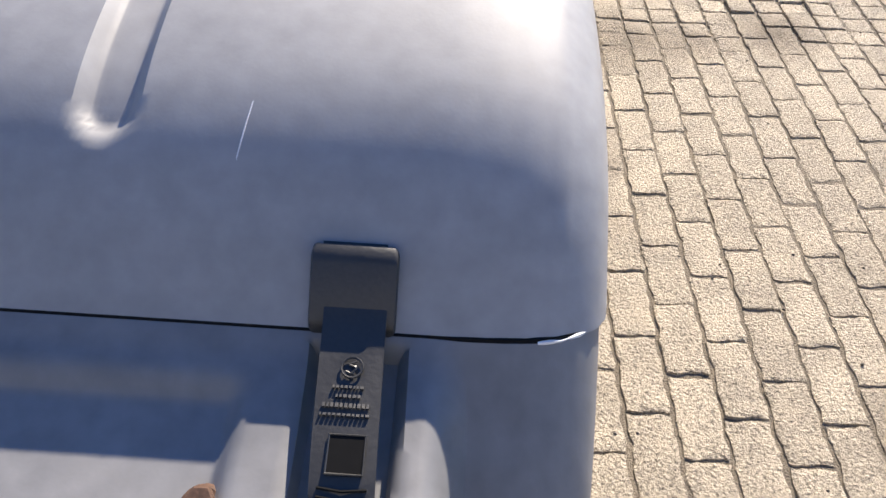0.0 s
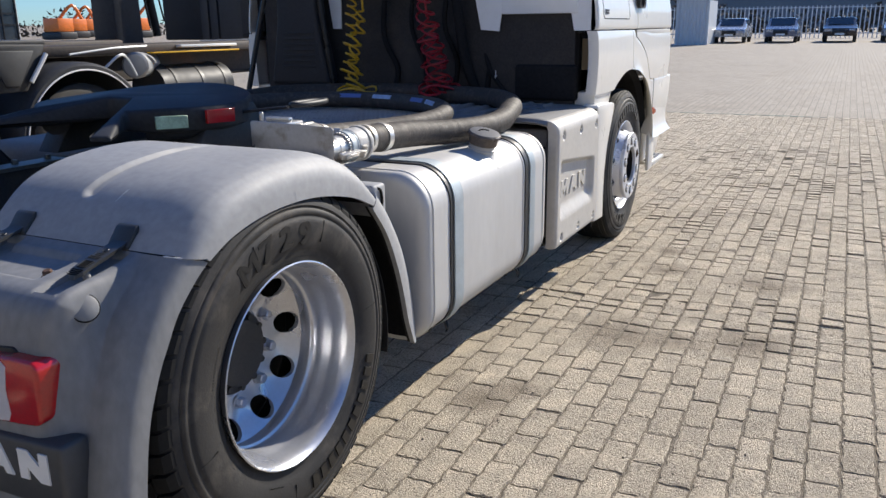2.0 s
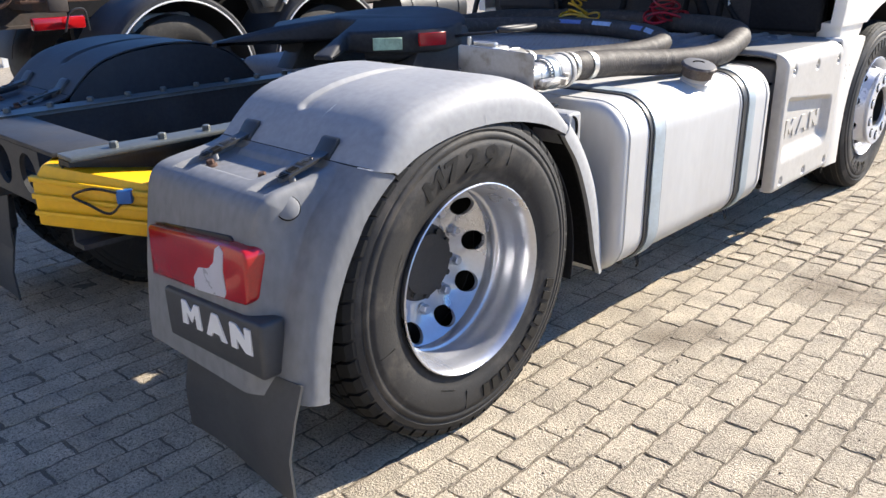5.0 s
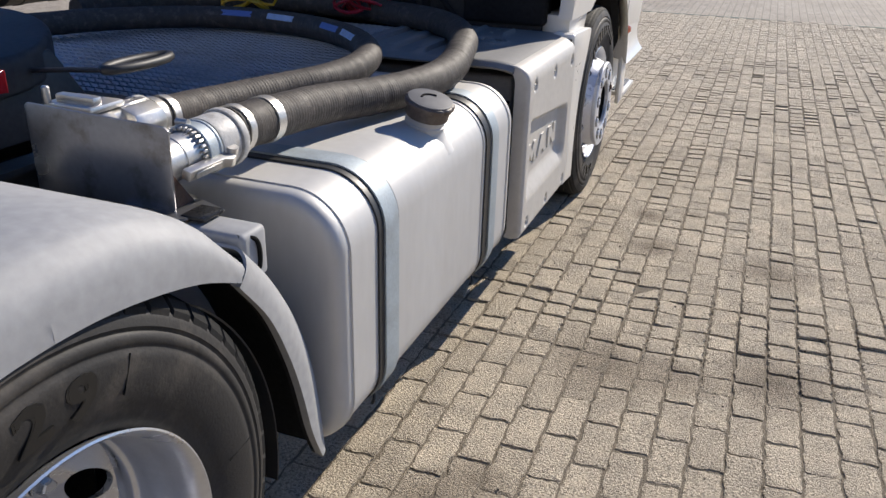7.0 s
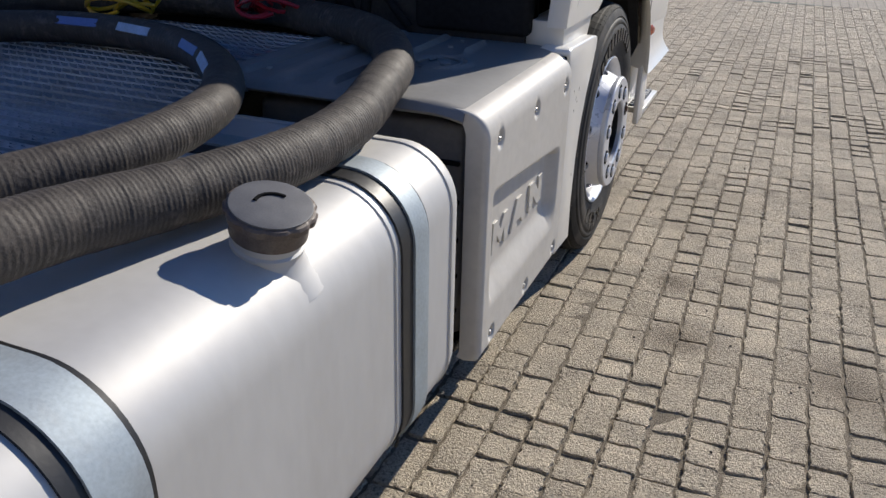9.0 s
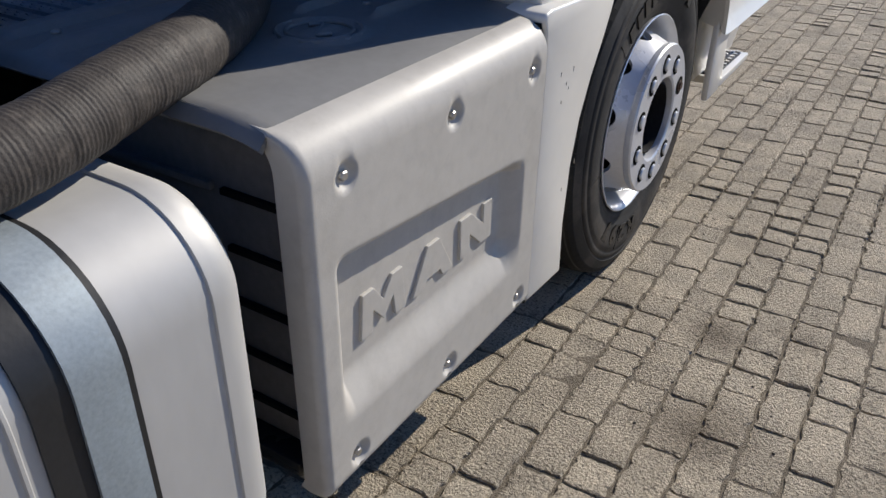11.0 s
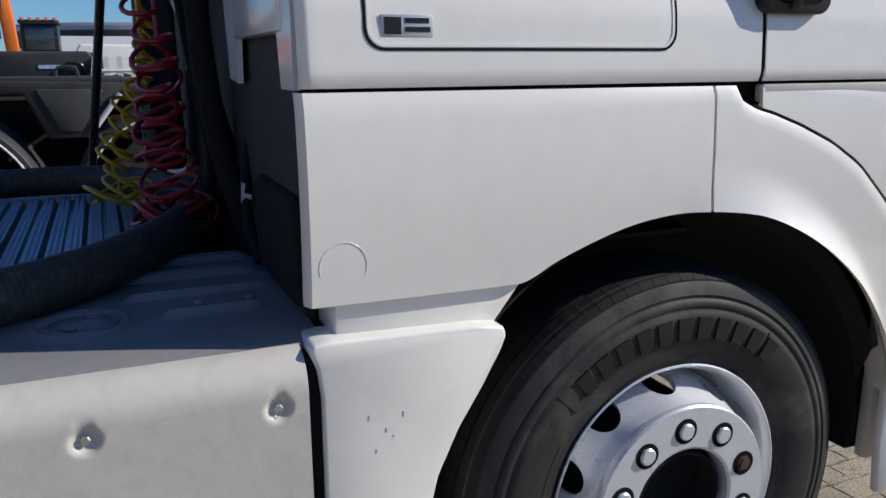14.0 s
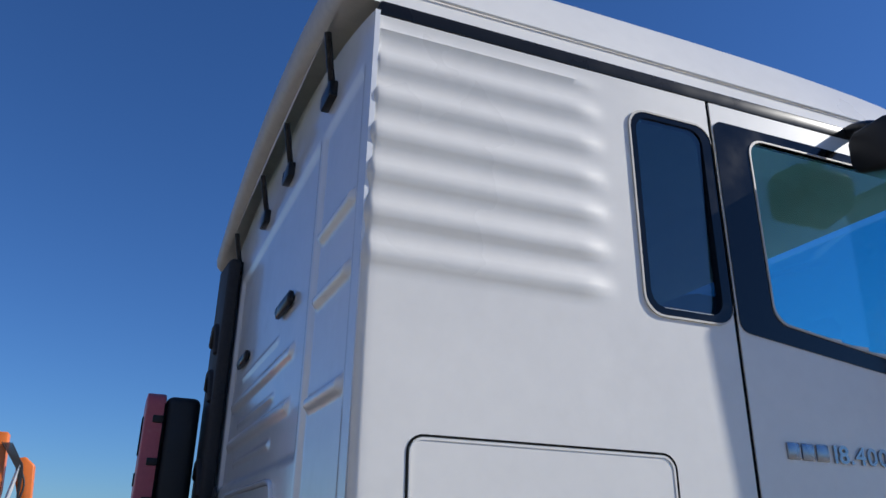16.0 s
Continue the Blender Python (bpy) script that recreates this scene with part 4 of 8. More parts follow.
def fuel_tank():
    tank = new("fuel_tank")
    tank.parent = truck
    rows = []
    for y, g in ((0.742, -0.05), (0.7425, -0.034), (0.745, -0.022), (0.750, -0.012), (0.758, -0.005), (0.768, -0.001), (0.780, 0.0), (0.787, 0.0), (0.789, 0.0036), (0.793, 0.0036), (0.795, 0.0), (0.90, 0), (1.2, 0), (1.5, 0), (1.75, 0),
                 (1.953, 0), (1.955, 0.0036), (1.959, 0.0036), (1.961, 0), (1.972, 0), (1.984, -0.001), (1.998, -0.005), (2.008, -0.012), (2.014, -0.022), (2.0165, -0.034), (2.017, -0.05)):
        rows.append([(x, y, z) for x, z in rounded(TX0, TX1, TZ0, TZ1, TR, 10, g)])
    part("tank_shell", grid(rows, close_u=True, caps=True), ALU, tank, "brushed aluminium tank with rounded edges", angle=60)
    for y0, y1, back in ((0.950, 1.024, 0.026), (1.752, 1.816, 0.046)):
        for a, b, g, m, nm in ((y0 - back, y1 + 0.011, 0.005, BLACK, "rubber_strip"), (y0, y1, 0.010, STRAP, "tank_strap")):
            band = []
            for yy, gg in ((a, -0.004), (a, g), ((a + b) / 2, g + (0.001 if nm == "tank_strap" else 0)), (b, g), (b, -0.004)):
                band.append([(x, yy, z) for x, z in rounded(TX0, TX1, TZ0, TZ1, TR, 10, gg)])
            part(nm, grid(band, close_u=True), m, tank)
        if y0 > 1.5:
            bead = []
            for yy, gg in ((y0 - 0.073, -0.001), (y0 - 0.070, 0.003), (y0 - 0.066, 0.003), (y0 - 0.063, -0.001)):
                bead.append([(x, yy, z) for x, z in rounded(TX0, TX1, TZ0, TZ1, TR, 10, gg)])
            part("weld_bead", grid(bead, close_u=True), ALU, tank)
        part("strap_bolt", disc((1.12, (y0 + y1) / 2, 0.232), (0, 0, 1), 0.012, 0.05, 12), BLACK, tank)
        for q in (0.0, 0.02):
            part("strap_end", tube(spline([(1.15 + q, y1 + 0.012, 0.272), (1.165 + q, y1 + 0.02 - q, 0.243), (1.16 + q, y1 + 0.035 - 2 * q, 0.222)], 4), 0.0045, 6), BLACK, tank)
    # filler neck, leaning outwards
    axis = Vector((0.26, -0.10, 1)).normalized()
    c = Vector((1.150, 1.420, 0.869))
    neck = lathe([(0.098, -0.02), (0.084, -0.004), (0.070, 0.008), (0.058, 0.022), (0.055, 0.034), (0.058, 0.037), (0.058, 0.043), (0.054, 0.046), (0.054, 0.09)], 32)
    m = Matrix.Translation(c) @ axis.to_track_quat("Z", "Y").to_matrix().to_4x4()
    neck.transform(m)
    nk = part("filler_neck", neck, ALU, tank)
    rows = []
    for r, z, k in ((0.056, 0.060, 0), (0.0605, 0.062, 0), (0.0615, 0.088, 0), (0.063, 0.092, 0), (0.070, 0.094, 1), (0.071, 0.104, 1), (0.068, 0.108, 1), (0.062, 0.110, 0), (0.001, 0.111, 0)):
        rows.append([((r - 0.005 * k * max(0, math.cos(11 * a) - 0.25)) * math.cos(a), (r - 0.005 * k * max(0, math.cos(11 * a) - 0.25)) * math.sin(a), z) for a in [2 * math.pi * q / 88 for q in range(88)]])
    cap = grid(rows, close_u=True)
    cap.transform(m)
    cp = part("filler_cap", cap, CAPBROWN, tank, "rusty brown filler cap", angle=30)
    top = lathe([(0.0635, 0.1095), (0.0635, 0.1118), (0.061, 0.1125), (0.0, 0.1125)], 44)
    top.transform(m)
    part("cap_top", top, CAPTOP, cp, "sun-bleached grey top")
    slot = tube([(0.030 * math.cos(a), 0.030 * math.sin(a) - 0.006, 0.1125) for a in [radians(20 + 12 * k) for k in range(10)]], 0.0035, 6)
    slot.transform(m)
    part("cap_slot", slot, GAP, cp)
    part("tank_bracket", box(0.45, 1.10, 1.0, 1.03, 0.22, 0.275, 0.004), CHASSIS, tank)


fuel_tank()

# ---- battery box cover ----
def side_cover():
    cov = new("side_cover")
    cov.parent = truck
    Y0, Y1, Z0, Z1, XF = 2.115, 2.833, 0.295, 0.945, 1.267
    # profile from the bottom edge up and over into the top
    def prof(y):
        out = [(XF - 0.035, Z0 + 0.0), (XF - 0.008, Z0 + 0.004), (XF, Z0 + 0.02)]
        steps = 140
        for k in range(1, steps):
            out.append((XF, Z0 + 0.02 + (Z1 - 0.06 - Z0 - 0.02) * k / steps))
        for k in range(9):
            t = math.pi / 2 * k / 8
            out.append((XF - 0.06 + 0.06 * math.cos(t), Z1 - 0.06 + 0.06 * math.sin(t)))
        out += [(1.15, Z1 + 0.006), (1.08, Z1 + 0.008)]
        return out
    scr = [(2.199, 0.867), (2.490, 0.865), (2.782, 0.864), (2.198, 0.339), (2.489, 0.338), (2.781, 0.337)]
    ys = [Y0 + 0.013 + (Y1 - Y0 - 0.013) * k / 190 for k in range(191)]
    rows = []
    for y in ys:
        row = []
        for x, z in prof(y):
            if x > XF - 0.001:
                # recessed field, sloped rim, open towards the rear edge as a long groove
                def ramp(v, a, w):
                    return max(0.0, min(1.0, (v - a) / w))
                top = 0.752 - 0.10 * (y - 2.16)
                k = ramp(y, 2.160, 0.035) * (1 - ramp(y, 2.715, 0.058)) * ramp(z, 0.42, 0.085) * (1 - ramp(z, top - 0.028, 0.028))
                x -= 0.033 * k * k * (3 - 2 * k)
                for sy, sz in scr:
                    d = math.hypot(y - sy, z - sz)
                    if d < 0.026:
                        x -= 0.010 * min(1, (0.026 - d) / 0.010)
            # the front edge tapers gently inwards
            row.append((x, y, z))
        rows.append(row)
    # rounded return at the rear edge
    inset = lambda x: max(0.0, min(1.0, (x - (XF - 0.06)) / 0.05))
    ret = []
    for k in range(1, 7):
        t = math.pi / 2 * k / 6
        ret.append([(x - 0.013 * (1 - math.cos(t)) * inset(x), Y0 + 0.013 - 0.013 * math.sin(t), z) for x, z in prof(0)])
    ret.append([(x - 0.052 * inset(x), Y0 + 0.002, z) for x, z in prof(0)])
    part("cover_panel", thick(grid(ret[::-1] + rows), -0.004), COVER, cov, "warm grey-white plastic cover with a recessed field", angle=50)
    for sy, sz in scr:
        b = disc((XF - 0.0095, sy, sz), (1, 0, 0), 0.013, 0.003, 16)
        disc((XF - 0.008, sy, sz), (1, 0, 0), 0.008, 0.010, 6, b, 0.002)
        part("cover_screw", b, STEEL, cov, "bright steel screw")
    # scuffs and scrapes in the plastic
    rs = random.Random(31)
    for k in range(22):
        y, z, a, ln, w = rs.uniform(2.17, 2.80), rs.uniform(0.768, 0.882), rs.uniform(0.6, 2.4), rs.uniform(0.004, 0.013), rs.uniform(0.0005, 0.0011)
        c_, s_ = math.cos(a), math.sin(a)
        part("scuff", prism([(y - c_ * ln, z - s_ * ln), (y - s_ * w, z + c_ * w), (y + c_ * ln, z + s_ * ln), (y + s_ * w, z - c_ * w)], "x", XF - 0.001, XF + 0.0004), SCUFF, cov)
    X = XF - 0.033
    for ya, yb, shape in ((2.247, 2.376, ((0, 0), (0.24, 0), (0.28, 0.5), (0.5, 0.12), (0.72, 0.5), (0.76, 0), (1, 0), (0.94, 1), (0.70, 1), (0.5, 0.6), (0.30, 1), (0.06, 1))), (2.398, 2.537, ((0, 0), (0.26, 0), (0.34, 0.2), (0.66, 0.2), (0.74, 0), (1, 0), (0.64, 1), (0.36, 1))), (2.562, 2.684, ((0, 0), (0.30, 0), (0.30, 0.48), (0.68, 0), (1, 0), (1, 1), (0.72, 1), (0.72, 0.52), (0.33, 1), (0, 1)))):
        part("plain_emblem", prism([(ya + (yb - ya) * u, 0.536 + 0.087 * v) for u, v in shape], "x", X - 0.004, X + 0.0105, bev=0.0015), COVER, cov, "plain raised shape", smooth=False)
    # deck over the box
    n = 60
    rows = []
    for i in range(n + 1):
        y = 2.095 + (2.875 - 2.095) * i / n
        row = []
        for j in range(81):
            x = 0.50 + (1.212 - 0.50) * j / 80
            z = 0.960 - 0.012 * max(0, (x - 1.12) / 0.09) ** 2 - 0.02 * max(0, (2.125 - y) / 0.03) ** 2
            e = min(1, max(0, (y - 2.13) / 0.04)) * min(1, max(0, (2.86 - y) / 0.03))
            for rx, w, ya, yb in ((0.57, 0.028, 0, 9), (0.70, 0.028, 0, 9), (0.83, 0.026, 0, 2.42), (0.86, 0.014, 2.56, 9), (1.0, 0.010, 2.62, 2.82)):
                if ya < y < yb:
                    z += 0.015 * e * max(0, min(1, (w - abs(x - rx)) / 0.008)) * min(1, max(0, (y - ya) / 0.02)) * min(1, max(0, (yb - y) / 0.02))
            d = math.hypot((x - 0.985) / 0.085, (y - 2.49) / 0.085)
            if 0.80 < d < 1.0 or d < 0.45 and abs(x - 0.985) < 0.02:
                z += 0.007
            row.append((x, y, z))
        rows.append(row)
    part("step_deck", thick(grid(rows), 0.012), DECKTOP, cov, "grey ribbed plastic deck with an oval boss")
    for rr, tr in ((0.078, 0.005), (0.060, 0.004)):
        ring = [(0.985 + rr * math.cos(radians(a)), 2.49 + rr * math.sin(radians(a)), 0.963) for a in range(0, 361, 10)]
        part("deck_boss", tube(ring, tr, 8, caps=False), DECKTOP, cov)
    part("boss_mark", tube(spline([(0.95, 2.50, 0.965), (0.965, 2.52, 0.965), (0.985, 2.49, 0.965), (1.005, 2.46, 0.965), (1.02, 2.48, 0.965)], 5), 0.004, 6), DECKTOP, cov)
    for sx, sy in ((0.93, 2.70), (0.93, 2.80), (0.62, 2.22), (0.62, 2.6)):
        part("deck_screw", disc((sx, sy, 0.961), (0, 0, 1), 0.009, 0.005, 12, None, 0.002), STEEL, cov)
    rnd = random.Random(8)
    for k in range(14):
        y, z = 2.15 + 0.66 * rnd.random(), 0.74 + 0.15 * rnd.random()
        part("scuff", box(XF - 0.001, XF + 0.0006, y, y + 0.004 + 0.012 * rnd.random(), z, z + 0.002 + 0.004 * rnd.random()), BOXGREY, cov)
    # ribbed box behind
    b = box(0.62, 1.195, 2.16, 2.80, 0.33, 0.90, 0.02, 3)
    bb = part("battery_box", b, BOXGREY, cov, "grimy grey box with slots")
    for k in range(5):
        part("box_slot", box(1.06, 1.185, 2.150, 2.1625, 0.40 + 0.10 * k, 0.411 + 0.10 * k, 0.002), GAP, bb)
        part("box_rib", box(0.70, 1.04, 2.148, 2.162, 0.40 + 0.10 * k, 0.416 + 0.10 * k, 0.004), BOXGREY, bb)
    part("box_tray", box(0.6, 1.2, 2.12, 2.82, 0.30, 0.335, 0.008), DARK, cov)


side_cover()

# ---- cab ----
cab = new("cab")
cab.parent = truck
CB = 2.85


def side_x(z):
    """Half width of the cab's side at a height."""
    k = [(1.375, 1.232), (1.385, 1.240), (1.40, 1.241), (1.50, 1.2345), (1.53, 1.2285), (1.57, 1.2205), (1.61, 1.2155), (1.65, 1.2140), (1.69, 1.2165), (1.72, 1.2200), (1.738, 1.2232), (1.746, 1.2240), (2.3, 1.206), (2.95, 1.185)]
    return float(np.interp(z, [a for a, _ in k], [b for _, b in k]))


def side_sheet(s, y0, y1, z0, z1, ny, nz, holes=(), louvre=False, top=None):
    bm = bmesh.new()
    zs = [z0 + (z1 - z0) * i / nz for i in range(nz + 1)]
    if not louvre:
        ys = [y0 + (y1 - y0) * i / ny for i in range(ny + 1)]
    else:
        ys = [y0 + 0.018 * (1 - math.cos(math.pi / 2 * i / 6)) for i in range(6)] + [y0 + 0.018 + (y1 - y0 - 0.018) * i / (ny - 6) for i in range(ny - 5)]
    def pt(y, z):
        x = side_x(z)
        if louvre and z > 2.3 and y < 3.47:
            ph = (z - 2.325) / 0.0935
            if 0 < ph < 6.2:
                fy = max(0.0, min(1.0, (3.465 - y) / 0.10))
                fy = fy * fy * (3 - 2 * fy)
                k = ph % 1
                w = math.sin(math.pi * min(1, k / 0.62)) if k < 0.62 else -0.25 * math.sin(math.pi * (k - 0.62) / 0.38)
                x += 0.0085 * w * fy
        if y < CB + 0.018:
            t = 1 - (y - CB) / 0.018
            x -= 0.018 * (1 - math.sqrt(max(0, 1 - t * t)))
        return (s * x, y, z)
    vs = [[bm.verts.new(pt(y, z)) for z in zs] for y in ys]
    for i in range(ny):
        for j in range(nz):
            yc, zc = (ys[i] + ys[i + 1]) / 2, (zs[j] + zs[j + 1]) / 2
            if any(q[0] < yc < q[1] and q[2] - (q[4] * ((yc - q[0]) / (q[1] - q[0])) ** 1.5 if len(q) > 4 else 0) < zc < q[3] for q in holes):
                continue
            bm.faces.new((vs[i][j], vs[i + 1][j], vs[i + 1][j + 1], vs[i][j + 1]))
    return thick(bm, 0.012 if s > 0 else 0.012)


def round_rect(y0, y1, z0, z1, r, n=6, slope=0.0, drop=0.0):
    pts = []
    for cy, cz, a in ((y1 - r, z0 + r, -90), (y1 - r, z1 - r, 0), (y0 + r, z1 - r, 90), (y0 + r, z0 + r, 180)):
        for k in range(n + 1):
            t = radians(a + 90 * k / n)
            y = cy + r * math.cos(t)
            low = drop * ((y - y0) / (y1 - y0)) ** 1.5 if cz < (z0 + z1) / 2 else 0.0
            pts.append((y, cz + r * math.sin(t) - slope * (y - y0) - low))
    return pts


def ring_on_side(s, outer, inner, lift, drop=0.004):
    """A flat band between two outlines on the cab's side."""
    def dense(pts):
        out = []
        for (a, b), (c, d) in zip(pts, pts[1:] + pts[:1]):
            out += [(a + (c - a) * k / 14, b + (d - b) * k / 14) for k in range(14)]
        return out
    bm = bmesh.new()
    outer, inner = dense(outer), dense(inner)
    rows = [[(s * (side_x(z) + lift), y, z) for y, z in outer], [(s * (side_x(z) + lift), y, z) for y, z in inner],
            [(s * (side_x(z) - drop), y, z) for y, z in inner]]
    rows = [[(s * (side_x(z) - drop), y, z) for y, z in outer]] + rows
    return grid(rows, close_u=True, bm=bm)


for s in (1, -1):
    hole_q = (3.545, 3.758, 2.33, 2.845)
    side = part("side_panel", side_sheet(s, CB, 3.785, 1.378, 2.945, 72, 110, [hole_q], True), PAINT, cab, "white painted cab side with pressed louvres")
    door = part("cab_door", side_sheet(s, 3.797, 4.90, 1.378, 2.945, 110, 150, [(3.90, 4.80, 2.33, 2.86, 0.13)]), PAINT, cab, "white painted cab door")
    part("side_backing", box(s * 1.12, s * 1.165, 2.88, 3.80, 1.39, 2.30), GAP, cab)
    seal = [[(s * (side_x(z) - 0.0035), y, z) for y in (3.782, 3.791, 3.80)] for z in [1.38 + 1.56 * k / 60 for k in range(61)]]
    part("door_seal", thick(grid(seal), 0.006), GAP, cab)
    # storage hatch outline
    o = round_rect(2.955, 3.574, 1.437, 1.998, 0.035, 6)
    i_ = round_rect(2.960, 3.5695, 1.4415, 1.9935, 0.031, 6)
    part("hatch_seal", ring_on_side(s, o, i_, 0.0012), GAP, side, "black rubber seal of a storage hatch")
    o2 = round_rect(2.9615, 3.568, 1.443, 1.992, 0.030, 6)
    i2 = round_rect(2.966, 3.5635, 1.4475, 1.9875, 0.026, 6)
    part("hatch_edge", ring_on_side(s, o2, i2, 0.0016), PAINT, side)
    # quarter window
    q = round_rect(3.531, 3.784, 2.312, 2.858, 0.05, 6)
    qi = round_rect(3.548, 3.755, 2.33, 2.842, 0.04, 6)
    part("window_seal", ring_on_side(s, round_rect(3.526, 3.784, 2.307, 2.863, 0.052, 6), q, 0.005, 0.004), COVER, side, "pale seal edge")
    part("window_frame", ring_on_side(s, q, qi, 0.003, 0.02), GLOSSBLACK, side, "black window surround")
    part("window_pane", prism(round_rect(3.54, 3.783, 2.32, 2.845, 0.04, 6), "x", s * 1.183, s * 1.188), GLASS_DARK, side, "dark tinted quarter window")
    # door window
    q = round_rect(3.801, 4.82, 2.298, 2.89, 0.03, 6, 0, 0.13)
    qi = round_rect(3.915, 4.78, 2.335, 2.855, 0.05, 6, 0, 0.125)
    part("window_frame", ring_on_side(s, q, qi, 0.003, 0.02), GLOSSBLACK, door, "black window surround")
    o = round_rect(3.91, 4.785, 2.33, 2.86, 0.05, 6, 0, 0.126)
    part("window_gasket", ring_on_side(s, o, qi, 0.006, 0.01), COVER, door)
    part("window_pane", prism(round_rect(3.90, 4.80, 2.32, 2.87, 0.04, 6, 0, 0.13), "x", s * 1.181, s * 1.185), GLASS, door, "tinted door window")
    # gutter and roof side
    part("roof_gutter", prism([(2.86, 2.945), (4.95, 2.945), (4.95, 2.985), (2.86, 2.985)], "x", s * 1.10, s * 1.188, bev=0.006), DARK, cab)
    part("belt_trim", box(s * 1.21, s * 1.236, 3.80, 4.90, 1.335, 1.372, 0.006), COVER, cab)

# badge on the door
y = 4.030
for ch_ in "18.400":
    b = lettering(ch_, 0.058, 0.006)
    b.transform(Matrix.Diagonal((1.15, 1, 1, 1)))
    xs_ = [v.co.x for v in b.verts]
    b.transform(Matrix(((0, 0, 1, side_x(2.01) + 0.002), (1, 0, 0, y - min(xs_)), (0, 1, 0, 2.006), (0, 0, 0, 1))))
    part("badge_digit", b, BADGE, cab, "chrome type number")
    y += max(xs_) - min(xs_) + 0.0055
for k in range(3):
    part("badge_bar", box(side_x(2.02) - 0.002, side_x(2.02) + 0.005, 3.888 + 0.044 * k, 3.925 + 0.044 * k, 2.006, 2.045, 0.002), BADGE, cab, "plain chrome bar")
stk = part("hatch_sticker", box(side_x(1.48) - 0.002, side_x(1.48) + 0.0025, 2.985, 3.075, 1.459, 1.494, 0.001), STICKER, cab, "small silver sticker with dark marks")
part("sticker_square", box(side_x(1.48), side_x(1.48) + 0.0035, 2.99, 3.019, 1.463, 1.49), DARK, stk)
for k in (0, 1):
    part("sticker_bar", box(side_x(1.48), side_x(1.48) + 0.0035, 3.026, 3.07 - 0.002 * k, 1.467 + 0.014 * k, 1.475 + 0.014 * k), DARK, stk)
# door handle: a black recessed tray with a bow and a lock
for s in (1, -1):
    x = s * 1.236
    h = part("door_handle", prism(round_rect(3.765, 3.945, 1.508, 1.672, 0.03, 5), "x", x - s * 0.015, x + s * 0.018, bev=0.006), DARK, cab, "black plastic door handle")
    part("handle_recess", prism(round_rect(3.795, 3.925, 1.528, 1.645, 0.025, 5), "x", x + s * 0.012, x + s * 0.0195), GAP, h)
    part("handle_bow", prism([(x + s * 0.012, 1.515), (x + s * 0.024, 1.518), (x + s * 0.032, 1.54), (x + s * 0.032, 1.645), (x + s * 0.024, 1.668), (x + s * 0.012, 1.67)], "y", 3.834, 3.858, bev=0.004), DARK, h)
    part("lock", disc((x + s * 0.028, 3.846, 1.650), (s, 0, 0), 0.010, 0.010, 18, None, 0.003), BLACK, h)

# lower skirt with the wheel arch
def arch_bottom(y):
    k = [(2.84, 1.018), (3.20, 1.016), (3.262, 1.02), (3.33, 1.055), (3.45, 1.098), (3.55, 1.118), (3.66, 1.122), (3.80, 1.105), (3.92, 1.055), (4.02, 0.99), (4.10, 0.92), (4.17, 0.83), (4.22, 0.74), (4.26, 0.64), (4.30, 0.60), (4.95, 0.60)]
    d = spline([(a, b, 0) for a, b in k], 6)
    return float(np.interp(y, [p.x for p in d], [p.y for p in d]))


def skirt_top(y):
    return float(np.interp(y, [2.8, 3.735, 3.75, 3.79, 3.83, 3.91, 4.0, 4.09, 4.18, 4.28, 4.95], [1.372, 1.370, 1.338, 1.320, 1.310, 1.282, 1.244, 1.191, 1.112, 1.02, 0.98]))


def skirt(s, y0, y1, n, nz=14, top=skirt_top, bottom=arch_bottom, bulge=0.0):
    rows = []
    for i in range(n + 1):
        y = y0 + (y1 - y0) * i / n
        zb, zt = bottom(y), top(y)
        row = []
        for j in range(nz + 1):
            z = zb + (zt - zb) * j / nz
            x = 1.236 + 0.012 * math.sin(math.pi * min(1, max(0, (z - 1.0) / 0.40))) + bulge
            # the panel flares towards the arch
            x += 0.046 * (bottom is arch_bottom) * min(1, max(0, (y - 3.60) / 0.4)) * max(0, 1 - (z - zb) / 0.10) ** 2
            if j == nz:
                x -= 0.006
            row.append((s * x, y, z))
        row.insert(0, (s * (row[0][0] * s - 0.014), y, zb + 0.004))
        rows.append(row)
    # the rear edge turns inwards
    if y0 < 2.9:
        edge = [rows[0][1]] + rows[0][1:]
        rows[0] = edge
        rows.insert(0, [(p[0] - s * 0.02, y0 - 0.010, p[2]) for p in edge])
        rows.insert(0, [(p[0] - s * 0.06, y0 - 0.002, p[2]) for p in edge])
    return thick(grid(rows), 0.008)


